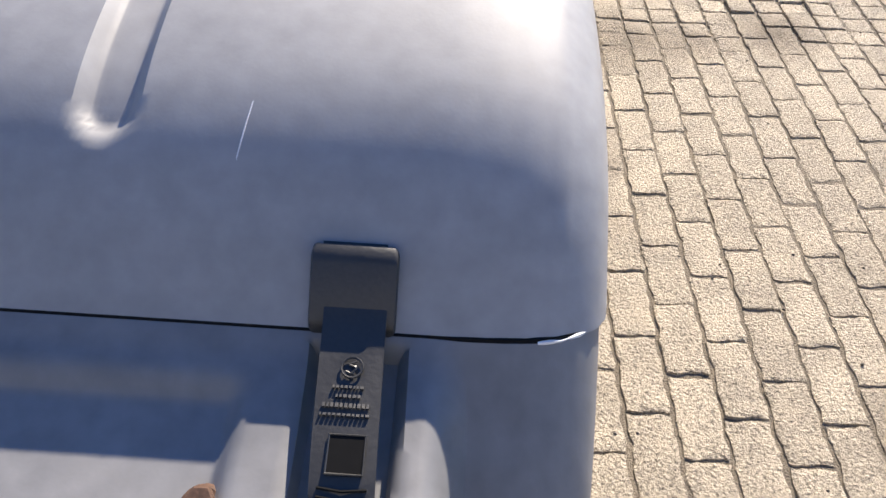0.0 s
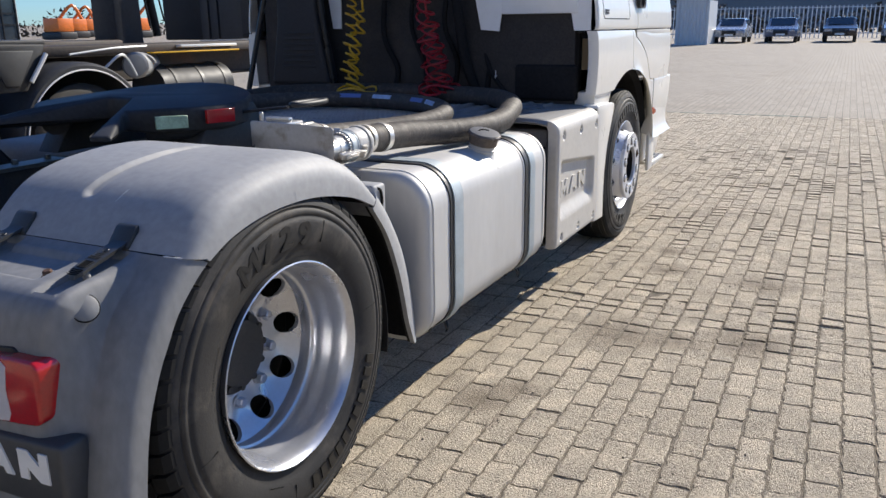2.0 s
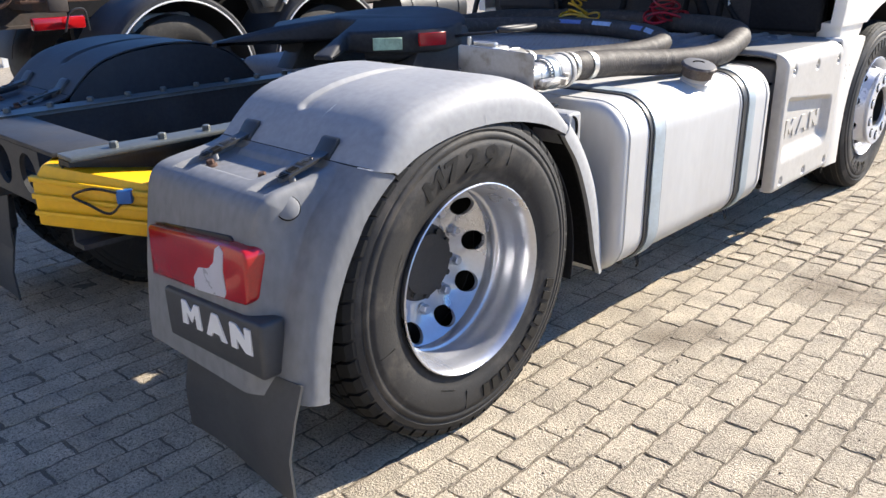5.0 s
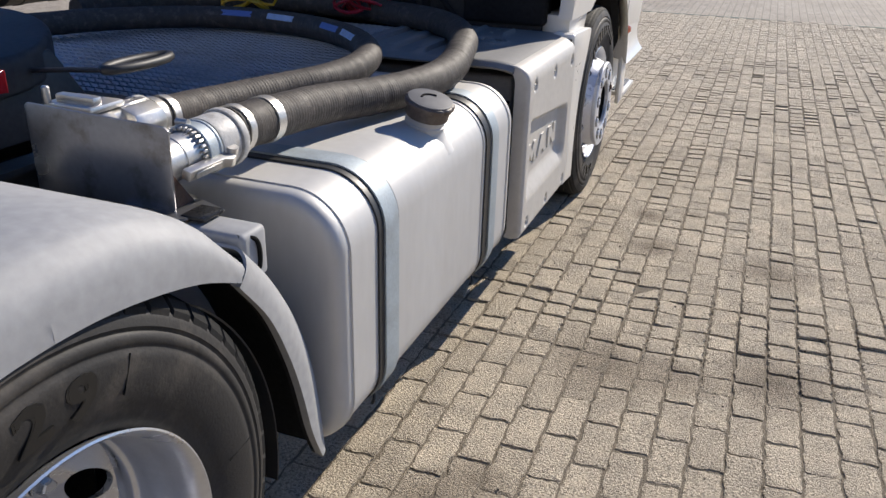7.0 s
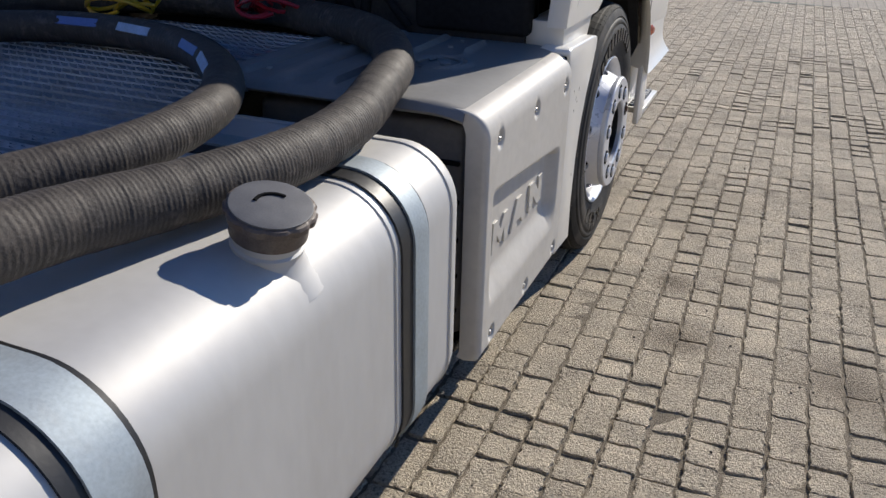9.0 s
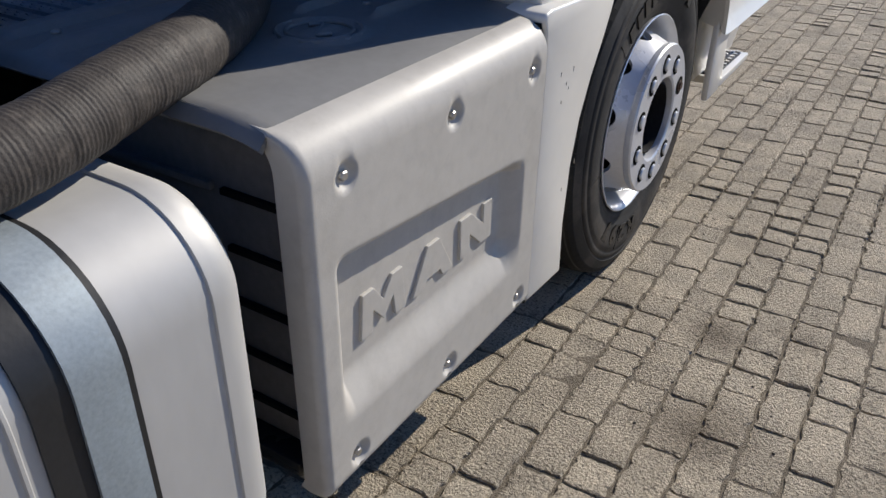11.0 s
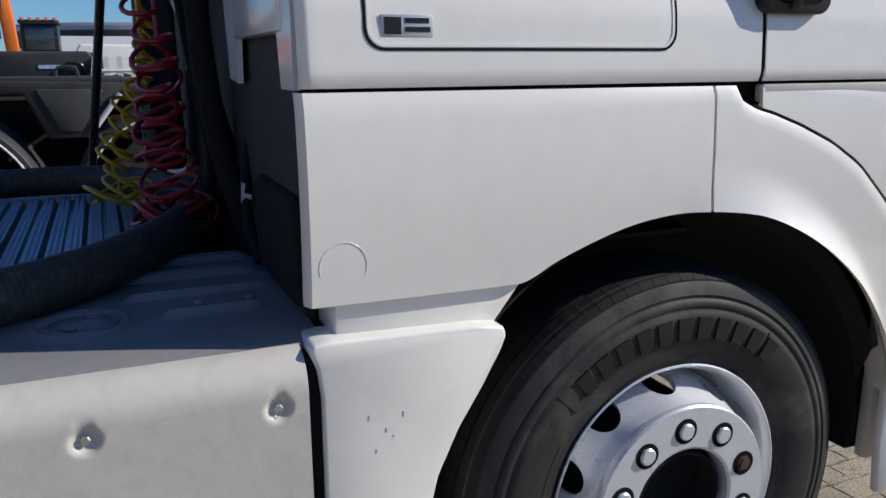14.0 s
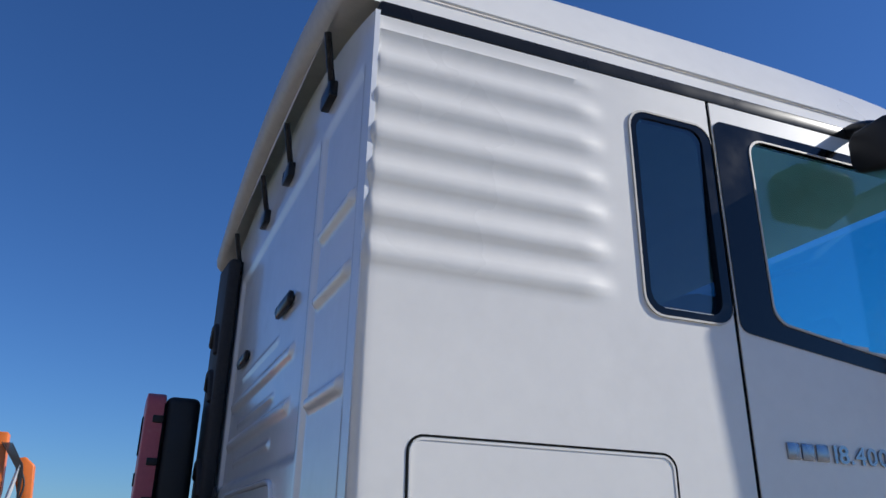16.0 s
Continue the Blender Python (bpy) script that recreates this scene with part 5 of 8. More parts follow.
for s in (1, -1):
    part("arch_skirt", skirt(s, 2.853, 3.672, 48), PAINT, cab, "white wheel arch panel")
    part("front_arch_skirt", skirt(s, 3.679, 4.90, 70), PAINT, cab, "white front wheel arch panel")
    part("upper_step_panel", skirt(s, 3.80, 4.90, 40, 10, lambda y: 1.37, lambda y: skirt_top(y) + 0.007, -0.004), PAINT, cab)
    part("skirt_gap", box(s * 1.13, s * 1.2, 2.90, 4.9, 1.33, 1.40), GAP, cab)
    if s > 0:
        mark = [(1.2442 + 0.012 * (math.sin(math.pi * (0.087 + 0.041 * math.sin(radians(a))) / 0.40) - math.sin(math.pi * 0.087 / 0.40)), 2.908 + 0.041 * math.cos(radians(a)), 1.087 + 0.041 * math.sin(radians(a))) for a in range(-25, 206, 7)]
        part("sticker_trace", tube(mark, 0.0004, 5), PAINT, cab, "glue trace of a removed round sticker")
    # inner arch liner
    liner = [[(s * x, 3.645 + 0.600 * math.cos(radians(a)), 0.515 + 0.600 * math.sin(radians(a))) for x in (0.75, 0.9, 1.05, 1.19)] for a in range(-2, 183, 3)]
    part("arch_liner", thick(grid(liner), 0.006), MATT_BLACK, cab, "black plastic arch liner")
    # flange between liner and panel
    ys = [3.30 + 0.93 * k / 50 for k in range(51)]
    flange = [[(s * 1.188, y, 0.515 + math.sqrt(0.36 - (y - 3.645) ** 2) - 0.004), (s * 1.222, y, max(arch_bottom(y) + 0.025, 0.515 + math.sqrt(0.36 - (y - 3.645) ** 2)))] for y in ys]
    part("liner_flange", thick(grid(flange), 0.004), MATT_BLACK, cab)
    # post between cover and wheel
    pts = [(2.856, 0.275), (3.045, 0.265), (3.035, 0.41), (3.045, 0.56), (3.072, 0.67), (3.115, 0.76), (3.160, 0.83), (3.197, 0.895), (3.210, 0.925), (3.205, 0.945), (3.15, 0.953), (2.875, 0.962), (2.846, 0.958), (2.840, 0.945), (2.852, 0.915), (2.858, 0.86), (2.857, 0.60)]
    part("arch_post", prism(pts, "x", s * 1.16, s * 1.258, bev=0.016, seg=3), PAINT, cab, "white panel behind the wheel arch")
    rnd = random.Random(17)
    for k in range(8):
        y, z = 2.93 + 0.14 * rnd.random(), 0.32 + 0.6 * rnd.random()
        part("paint_chip", box(s * 1.257, s * 1.2588, y, y + 0.0009, z, z + 0.003 + 0.008 * rnd.random()), SCUFF, cab)
    part("arch_neck", prism([(2.895, 0.95), (3.20, 0.94), (3.235, 0.985), (3.27, 1.03), (2.895, 1.03)], "x", s * 1.10, s * 1.222, bev=0.006), PAINT, cab)
    part("post_gap", box(s * 1.10, s * 1.249, 2.8345, 2.8675, 0.285, 0.94), GAP, cab)
    part("post_drain", tube([(s * 1.225, 2.915, 0.275), (s * 1.222, 2.918, 0.225)], 0.0045, 6), BLACK, cab)
    # side indicator, front step
    ind = part("side_indicator", disc((s * 1.238, 4.345, 0.79), (s, -0.15, 0), 0.024, 0.036, 20, None, 0.012), ORANGE_LENS, cab, "orange side indicator")
    part("indicator_base", disc((s * 1.236, 4.345, 0.785), (s, 0, 0), 0.031, 0.008, 20, None, 0.003), GREYSTEEL, ind)
    part("bumper_corner", prism([(4.315, 0.805), (4.37, 0.795), (4.94, 0.752), (4.99, 0.86), (5.03, 1.02), (4.30, 1.02)], "x", s * 1.19, s * 1.237, bev=0.016, seg=3), PAINT, cab, "white bumper corner")
    part("bumper_gap", box(s * 1.232, s * 1.2385, 4.392, 4.399, 0.80, 1.02), GAP, cab)
    part("step_blade", prism([(4.262, 0.355), (4.25, 0.50), (4.252, 0.62), (4.268, 0.68), (4.295, 0.685), (4.298, 0.632), (4.405, 0.618), (4.418, 0.50), (4.432, 0.392), (4.40, 0.36)], "x", s * 1.236, s * 1.260, bev=0.007), PAINT, cab, "white step cheek")
    st = part("step_tray", prism([(4.41, 0.37), (4.80, 0.375), (4.82, 0.40), (4.41, 0.40)], "x", s * 1.08, s * 1.262, bev=0.005), PAINT, cab, "white entry step")
    part("tread_plate", box(s * 1.10, s * 1.238, 4.43, 4.79, 0.398, 0.4035, 0.001, 1), DARK, st)
    for k in range(9):
        for i in range(4):
            part("tread_boss", disc((s * (1.125 + 0.033 * i), 4.45 + 0.04 * k + 0.018 * (i % 2), 0.4035), (0, 0, 1), 0.010, 0.005, 8), STEEL, st)
    part("step_wall", prism([(4.30, 0.405), (4.83, 0.405), (4.98, 0.55), (5.0, 0.80), (4.30, 0.82)], "x", s * 1.15, s * 1.186, bev=0.008), PAINT, cab)
    part("step_hole", disc((s * 1.186, 4.725, 0.546), (s, 0, 0), 0.013, 0.003, 16), GAP, cab)
    part("step_backing", box(s * 0.8, s * 1.14, 4.28, 4.80, 0.42, 1.0), MATT_BLACK, cab)

# rear wall with pressed fields and the cut-out for the couplings
def wall_bottom(x):
    k = [(-1.2, 1.90), (-0.72, 1.90), (-0.60, 1.88), (-0.56, 1.60), (-0.53, 1.40), (-0.47, 1.40), (-0.455, 1.86), (-0.42, 1.90), (0.34, 1.90), (0.385, 1.86), (0.414, 1.776), (0.468, 1.66), (0.524, 1.385), (0.64, 1.375), (0.655, 1.475), (1.08, 1.475), (1.10, 1.375), (1.23, 1.375)]
    return float(np.interp(x, [a for a, _ in k], [b for _, b in k]))


def wall_relief(x, z):
    d = 0.0
    def field(a, b, c, e, w, h):
        k = max(0.0, min(1.0, (x - a) / w, (b - x) / w, (z - c) / w, (e - z) / w))
        return h * k * k * (3 - 2 * k)
    d += field(-0.66, 0.72, 1.98, 2.85, 0.03, -0.012)
    d += field(0.74, 1.13, 1.78, 2.85, 0.03, -0.010)
    for zc in (2.115, 2.265):
        d += field(-0.58, 0.55, zc, zc + 0.055, 0.022, 0.012)
    for zc in (2.05, 2.19, 2.36):
        d += field(-0.40, 0.30, zc, zc + 0.03, 0.014, 0.006)
    for zc in (1.70, 2.08, 2.33, 2.50):
        d += field(0.78, 1.10, zc, zc + 0.05, 0.02, 0.016)
    return d


rows = []
xs = sorted(set([-1.19 + 2.385 * k / 150 for k in range(151)] + [-0.56, -0.53, -0.47, -0.455, 0.385, 0.414, 0.468, 0.524, 0.64, 0.655, 1.08, 1.10]))
for x in xs:
    zb = wall_bottom(x)
    zt = 3.12 - 0.17 * min(1, (abs(x) / 1.19)) ** 2.5
    zs_ = [zb + (1.95 - zb) * j / 30 for j in range(30)] + [1.95 + (zt - 1.95) * j / 150 for j in range(151)]
    rows.append([(x, CB - 0.002 - wall_relief(x, z), z) for z in zs_])
part("rear_wall", thick(grid(rows), -0.012), PAINT_BACK, cab, "white pressed steel rear cab wall")
for x0, x1, z in ((-0.48, -0.28, 2.445), (0.28, 0.49, 2.455)):
    part("vent_slot", box(x0, x1, CB - 0.012, CB + 0.01, z - 0.018, z + 0.024, 0.016, 3), DARK, cab, "black rear vent slot")
part("wall_ledge", box(0.68, 1.12, CB - 0.05, CB + 0.0, 1.575, 1.60, 0.008), PAINT_BACK, cab)
part("wall_lower", box(0.66, 1.12, CB - 0.01, CB + 0.05, 1.47, 1.58, 0.008), PAINT_BACK, cab)
for x, z in ((0.972, 1.540), (1.168, 1.582), (0.444, 1.775)):
    part("wall_hole", disc((x, CB - 0.004, z), (0, -1, 0), 0.016, 0.0035, 16), GAP, cab)
for x in (0.56, -0.535):
    part("lift_lug", tube(spline([(x - 0.022, CB - 0.012, 1.60), (x - 0.022, CB - 0.03, 1.66), (x + 0.022, CB - 0.03, 1.67), (x + 0.022, CB - 0.012, 1.63)], 4), 0.011, 8), PAINT_BACK, cab)
rim_ = [(-0.70, 1.76), (-0.60, 1.80), (-0.555, 1.90), (-0.50, 1.945), (-0.3, 1.955), (0.2, 1.955), (0.42, 1.95), (0.475, 1.915), (0.52, 1.80), (0.565, 1.68), (0.62, 1.658), (0.8, 1.66), (1.14, 1.665)]
part("pressed_flange", tube(spline([(x, CB - 0.001, z) for x, z in rim_], 6), 0.010, 10), PAINT_BACK, cab, "pressed white flange round the cut-out")
# floor, front, roof and cab inside
part("cab_floor", box(-1.15, 1.15, 2.9, 4.95, 1.36, 1.40), CHASSIS, cab)
part("cab_front", prism([(4.90, 1.0), (5.06, 1.05), (5.07, 2.0), (4.96, 2.05), (4.90, 2.0)], "x", -1.18, 1.18, bev=0.02), PAINT, cab)
part("windscreen", prism([(5.03, 2.03), (4.86, 2.93), (4.85, 2.93), (5.02, 2.03)], "x", -1.12, 1.12), GLASS, cab, "windscreen")
for s in (1, -1):
    part("front_pillar", prism([(4.83, 2.0), (5.04, 2.0), (4.90, 2.95), (4.80, 2.95)], "x", s * 1.11, s * 1.18, bev=0.01), PAINT, cab)
roof = [(2.80, 0.10), (2.84, 0.24), (2.95, 0.29), (3.6, 0.30), (4.3, 0.285), (4.75, 0.22), (4.95, 0.02)]
sec = []
for y, h in [(p.x, p.y) for p in spline([(a, b, 0) for a, b in roof], 5)]:
    half = [(1.178, 0.0), (1.172, 0.06), (1.105, 0.70), (1.085, 0.79), (1.04, 0.84), (0.8, 0.91), (0.4, 0.98), (0.0, 1.0)]
    ring = half + [(-a, b) for a, b in half[-2::-1]]
    sec.append([(x, y, 2.985 + max(h, 0.01) * z) for x, z in ring])
part("roof", grid(sec), PAINT, cab, "white roof with slanted sides", angle=30)
for s in (1, -1):
    part("roof_bead", tube([(s * 1.163, 2.90, 3.05), (s * 1.163, 4.7, 3.04)], 0.004, 6), PAINT, cab)
sp = [[(x, y, z + 0.16 * (1 - (x / 1.14) ** 2)) for x in [-1.14 + 2.28 * k / 24 for k in range(25)]] for y, z in ((2.88, 3.03), (2.82, 3.035), (2.80, 3.04), (2.785, 3.055), (2.78, 3.09), (2.79, 3.14))]
for x in (-0.75, -0.12, 0.30, 0.82):
    part("spoiler_bracket", tube(spline([(x, 2.848, 2.93), (x + 0.05, 2.825, 2.97), (x + 0.09, 2.80, 3.06)], 4), 0.010, 8), DARK, cab, "black hinge bracket")
    part("bracket_foot", box(x - 0.05, x + 0.05, 2.825, 2.85, 2.90, 2.95, 0.006), DARK, cab)
part("roof_spoiler", thick(grid(sp), 0.008), COVER, cab, "grey-white rear roof lip")
for s, in ((1,), (-1,)):
    part("seat", box(s * 0.35, s * 0.85, 3.95, 4.25, 1.5, 2.55, 0.08, 4), INTERIOR, cab, "dark cab seat")
part("dashboard", box(-1.1, 1.1, 4.7, 5.0, 1.5, 2.15, 0.05, 3), INTERIOR, cab)
part("bunk", box(-1.1, 1.1, 2.92, 3.5, 1.4, 2.15, 0.05, 3), INTERIOR, cab)
# mirror group
for s in (1, -1):
    part("mirror_arm", tube(spline([(s * 1.18, 4.70, 2.06), (s * 1.30, 4.72, 2.0), (s * 1.42, 4.72, 2.06), (s * 1.44, 4.72, 2.14), (s * 1.44, 4.73, 2.24)], 5), 0.022, 10), DARK, cab, "black mirror arm")
    part("mirror_foot", box(s * 1.17, s * 1.24, 4.62, 4.78, 1.96, 2.12, 0.02, 3), DARK, cab)
    mh = part("mirror_housing", box(s * 1.33, s * 1.552, 4.68, 4.80, 2.20, 2.98, 0.035, 4), DARK, cab, "black mirror housing")
    part("mirror_glass", box(s * 1.355, s * 1.527, 4.674, 4.682, 2.24, 2.94, 0.003), BADGE, mh)
    km = part("kerb_mirror", prism([(s * a, b) for a, b in ((1.275, 2.775), (1.385, 2.745), (1.415, 2.765), (1.415, 2.880), (1.385, 2.905), (1.28, 2.90), (1.258, 2.875), (1.258, 2.80))], "y", 4.20, 4.40, bev=0.022, seg=4), DARK, cab, "black kerb mirror over the door")
    part("mirror_stalk", tube(spline([(s * 1.15, 4.32, 2.975), (s * 1.22, 4.31, 2.965), (s * 1.29, 4.30, 2.93), (s * 1.33, 4.30, 2.88)], 5), 0.022, 10), DARK, km)

# dark snorkel and extinguisher box behind the cab
part("air_snorkel", prism([(-1.05, 1.80), (-0.69, 1.80), (-0.67, 2.95), (-1.03, 3.0)], "y", 2.785, 2.838, bev=0.022, seg=3), SNORKEL, truck, "black air intake duct")
for zc, w in ((2.62, 0.10), (2.42, 0.07), (2.05, 0.08)):
    part("duct_bulge", tube(spline([(-0.86 - w, 2.787, zc), (-0.82, 2.780, zc + 0.05), (-0.76, 2.784, zc + 0.01), (-0.74, 2.787, zc - 0.08)], 5), 0.018, 8), SNORKEL, truck)
part("lower_duct", prism([(-0.95, 1.05), (-0.48, 1.05), (-0.56, 1.45), (-0.58, 1.78), (-0.87, 1.78), (-0.88, 1.45)], "y", 2.70, 2.83, bev=0.03, seg=3), SNORKEL, truck, "black lower air duct with ribs")
for k in range(7):
    part("duct_rib", box(-0.84 + 0.004 * k, -0.58, 2.692, 2.705, 1.16 + 0.035 * k, 1.172 + 0.035 * k, 0.003, 1), SNORKEL, truck)
part("duct_grommet", disc((-0.645, 2.84, 1.97), (0, -1, 0), 0.03, 0.012, 20, None, 0.004), BLACK, truck)
bx = part("extinguisher_box", prism([(x, z) for x, z in round_rect(-1.085, -0.822, 1.79, 2.375, 0.055, 6)], "y", 2.545, 2.62, bev=0.022, seg=4), PINK, truck, "sun-bleached pinkish red extinguisher box")
part("box_body", box(-1.075, -0.83, 2.62, 2.76, 1.80, 2.365, 0.03, 3), BLACK, bx)
part("box_window", box(-1.005, -0.965, 2.539, 2.549, 2.13, 2.29, 0.004), GAP, bx)
part("box_catch", box(-0.99, -0.975, 2.538, 2.55, 2.005, 2.06, 0.004), DARK, bx)
for zc in (1.93, 2.08, 2.25):
    part("box_hinge", box(-0.826, -0.812, 2.575, 2.615, zc, zc + 0.03, 0.003), DARK, bx)
part("box_seam", tube([(-0.823, 2.618, 1.84), (-0.823, 2.618, 2.33)], 0.004, 6), GAP, bx)
part("snorkel_stand", tube([(-0.99, 2.50, 0.98), (-0.85, 2.60, 1.70), (-0.832, 2.611, 1.765), (-0.80, 2.62, 1.785), (-0.60, 2.68, 1.785), (-0.56, 2.69, 1.765), (-0.545, 2.70, 1.70), (-0.47, 2.74, 1.0)], 0.017, 8), DARK, truck, "black tube frame")

# ---- chassis, couplings, deck ----
frame_ = new("chassis_frame")
frame_.parent = truck
for s in (1, -1):
    rail = part("frame_rail", prism([(s * 0.36, 0.62), (s * 0.43, 0.62), (s * 0.43, 0.635), (s * 0.375, 0.635), (s * 0.375, 0.865), (s * 0.43, 0.865), (s * 0.43, 0.88), (s * 0.36, 0.88)], "y", -0.80, 4.8), CHASSIS, frame_, "black steel frame rail")
    part("top_flange", box(s * 0.355, s * 0.45, -0.80, 0.60, 0.881, 0.896, 0.004), GREYSTEEL, frame_, "grey steel flange")
    for k in range(9):
        part("rail_bolt", disc((s * 0.415, -0.66 + 0.15 * k, 0.896), (0, 0, 1), 0.013, 0.018, 6, None, 0.003), GREYSTEEL, frame_)
    for k in range(6):
        part("web_bolt", disc((s * 0.376, -0.72 + 0.09 * k, 0.74 + 0.05 * (k % 2)), (s, 0, 0), 0.012, 0.018, 6, None, 0.003), GREYSTEEL, frame_)
    part("air_spring", lathe_moved([(0.10, 0.0), (0.13, 0.03), (0.14, 0.1), (0.13, 0.2), (0.10, 0.24)], (s * 0.55, -0.30, 0.40), (0, 0, 1)), BLACK, frame_, "black rubber air spring")
part("axle_beam", tube([(-0.95, 0, 0.494), (0.95, 0, 0.494)], 0.085, 16), CHASSIS, frame_)
part("differential", lathe_moved([(0.05, -0.2), (0.16, -0.15), (0.22, 0), (0.16, 0.15), (0.05, 0.2)], (0, 0.02, 0.494), (0, 1, 0)), CHASSIS, frame_)
# rear cross member with three round holes
bm = bmesh.new()
for k in range(3):
    cx = -0.32 + 0.21 * k
    m = 24
    ring, hole, deep = [], [], []
    for i in range(m):
        t = 2 * math.pi * i / m
        c_, s_ = math.cos(t), math.sin(t)
        q = max(abs(c_), abs(s_))
        ring.append(bm.verts.new((cx + 0.105 * c_ / q, -0.80, 0.79 + 0.085 * s_ / q)))
        hole.append(bm.verts.new((cx + 0.066 * c_, -0.80, 0.79 + 0.066 * s_)))
        deep.append(bm.verts.new((cx + 0.066 * c_, -0.785, 0.79 + 0.066 * s_)))
    for i in range(m):
        j = (i + 1) % m
        bm.faces.new((ring[i], ring[j], hole[j], hole[i]))
        bm.faces.new((hole[i], hole[j], deep[j], deep[i]))
bmesh.ops.remove_doubles(bm, verts=bm.verts, dist=0.0005)
part("rear_cross_plate", bm, CHASSIS, frame_, "dark steel cross plate with three round holes", angle=30)
part("cross_top", box(-0.45, 0.32, -0.80, -0.62, 0.875, 0.89, 0.003), CHASSIS, frame_)
part("cross_bottom", box(-0.45, 0.32, -0.80, -0.66, 0.695, 0.705, 0.003), CHASSIS, frame_)
# bracket with slots, edged in yellow tape
br = part("slotted_bracket", prism([(-0.66, 0.68), (-0.50, 0.68), (-0.46, 0.88), (-0.52, 0.90), (-0.58, 0.86)], "y", -0.90, -0.885, bev=0.003), GREYSTEEL, frame_, "slotted steel bracket")
for k in range(4):
    part("bracket_slot", box(-0.60 + 0.005 * k, -0.50 + 0.005 * k, -0.902, -0.896, 0.71 + 0.04 * k, 0.722 + 0.04 * k, 0.003), GAP, br)
part("bracket_tape", tube([(-0.665, -0.893, 0.68), (-0.585, -0.893, 0.865), (-0.52, -0.893, 0.905)], 0.008, 6), YELLOW, br)
# yellow wheel chock in its holder
ch = part("wheel_chock", prism([(0.30, 0.655), (0.62, 0.60), (0.66, 0.70), (0.655, 0.76), (0.34, 0.835), (0.30, 0.78)], "y", -0.84, -0.66, bev=0.01), YELLOW, None)
tagged(ch, "bright yellow plastic wheel chock hung beside the rear fender", "wheel chock")
for k in range(3):
    part("chock_rib", prism([(0.30, 0.69 + 0.05 * k), (0.64, 0.635 + 0.045 * k), (0.645, 0.65 + 0.045 * k), (0.30, 0.705 + 0.05 * k)], "y", -0.855, -0.83, bev=0.003), YELLOW, ch)
part("connector", box(0.545, 0.59, -0.87, -0.84, 0.715, 0.755, 0.005), BLUE, ch, "blue cable connector")
part("cable", tube(spline([(0.56, -0.865, 0.72), (0.52, -0.87, 0.69), (0.46, -0.865, 0.72), (0.42, -0.862, 0.745), (0.48, -0.868, 0.765), (0.55, -0.868, 0.75)], 6), 0.004, 6), DARK, ch)
# fifth wheel
def turned_box(c, d, half, h):
    """A thin plate centred at c, along d."""
    b = box(-half, half, -0.012, 0.004, -h, h, 0.001, 1)
    b.transform(Matrix.Translation(c) @ Vector(d).normalized().to_track_quat("X", "Z").to_matrix().to_4x4())
    return b


fw = new("fifth_wheel")
fw.parent = truck
pts = []
for k in range(40):
    a = radians(-58 + 296 * k / 39)
    pts.append((0.45 * math.cos(a), 0.70 + 0.37 * math.sin(a)))
pts += [(-0.25, 0.36), (-0.40, 0.17), (-0.33, 0.14), (-0.06, 0.58), (0.06, 0.58), (0.33, 0.14), (0.40, 0.17), (0.25, 0.36)]
tp = prism(pts, "z", 1.075, 1.165, bev=0.018, seg=3)
for v in tp.verts:
    if v.co.z < 1.12:
        v.co.z += 0.075 * min(1, max(0, (0.45 - v.co.y) / 0.3))
    v.co.z += 0.05 * (v.co.y - 0.75) - 0.075 * max(0, (0.50 - v.co.y) / 0.5) ** 1.3 - 0.03 * (v.co.x / 0.47) ** 2
part("top_plate", tp, PLATEBLACK, fw, "black greasy coupling plate")
part("plate_skirt", tube([(0.38 * math.cos(radians(a)), 0.70 + 0.30 * math.sin(radians(a)), 1.075 + 0.019 * math.sin(radians(a))) for a in range(-50, 232, 6)], 0.055, 10), PLATEBLACK, fw)
for s in (1, -1):
    part("pedestal", prism([(0.50, 0.93), (1.0, 0.93), (0.86, 1.13), (0.64, 1.13)], "x", s * 0.30, s * 0.42, bev=0.008), CHASSIS, fw)
part("green_sticker", turned_box((0.385, 0.452, 1.088), (0.6, 0.8, 0), 0.055, 0.022), GREENLABEL, fw, "faded green and white sticker")
part("red_sticker", turned_box((0.475, 0.60, 1.10), (0.35, 0.94, 0), 0.055, 0.024), REDLAMP, fw, "red warning sticker")
part("release_handle", tube(spline([(0.40, 0.78, 1.09), (0.55, 0.76, 1.11), (0.68, 0.74, 1.125)], 5), 0.006, 8), PLATEBLACK, fw, "dark steel release handle")
loop = [(0.734 + 0.03 * math.sin(radians(a)), 0.795 + 0.10 * math.cos(radians(a)), 1.138) for a in range(0, 361, 20)]
part("handle_ring", tube(loop, 0.0105, 10, caps=False), BLACK, fw, "black rubber grip loop")
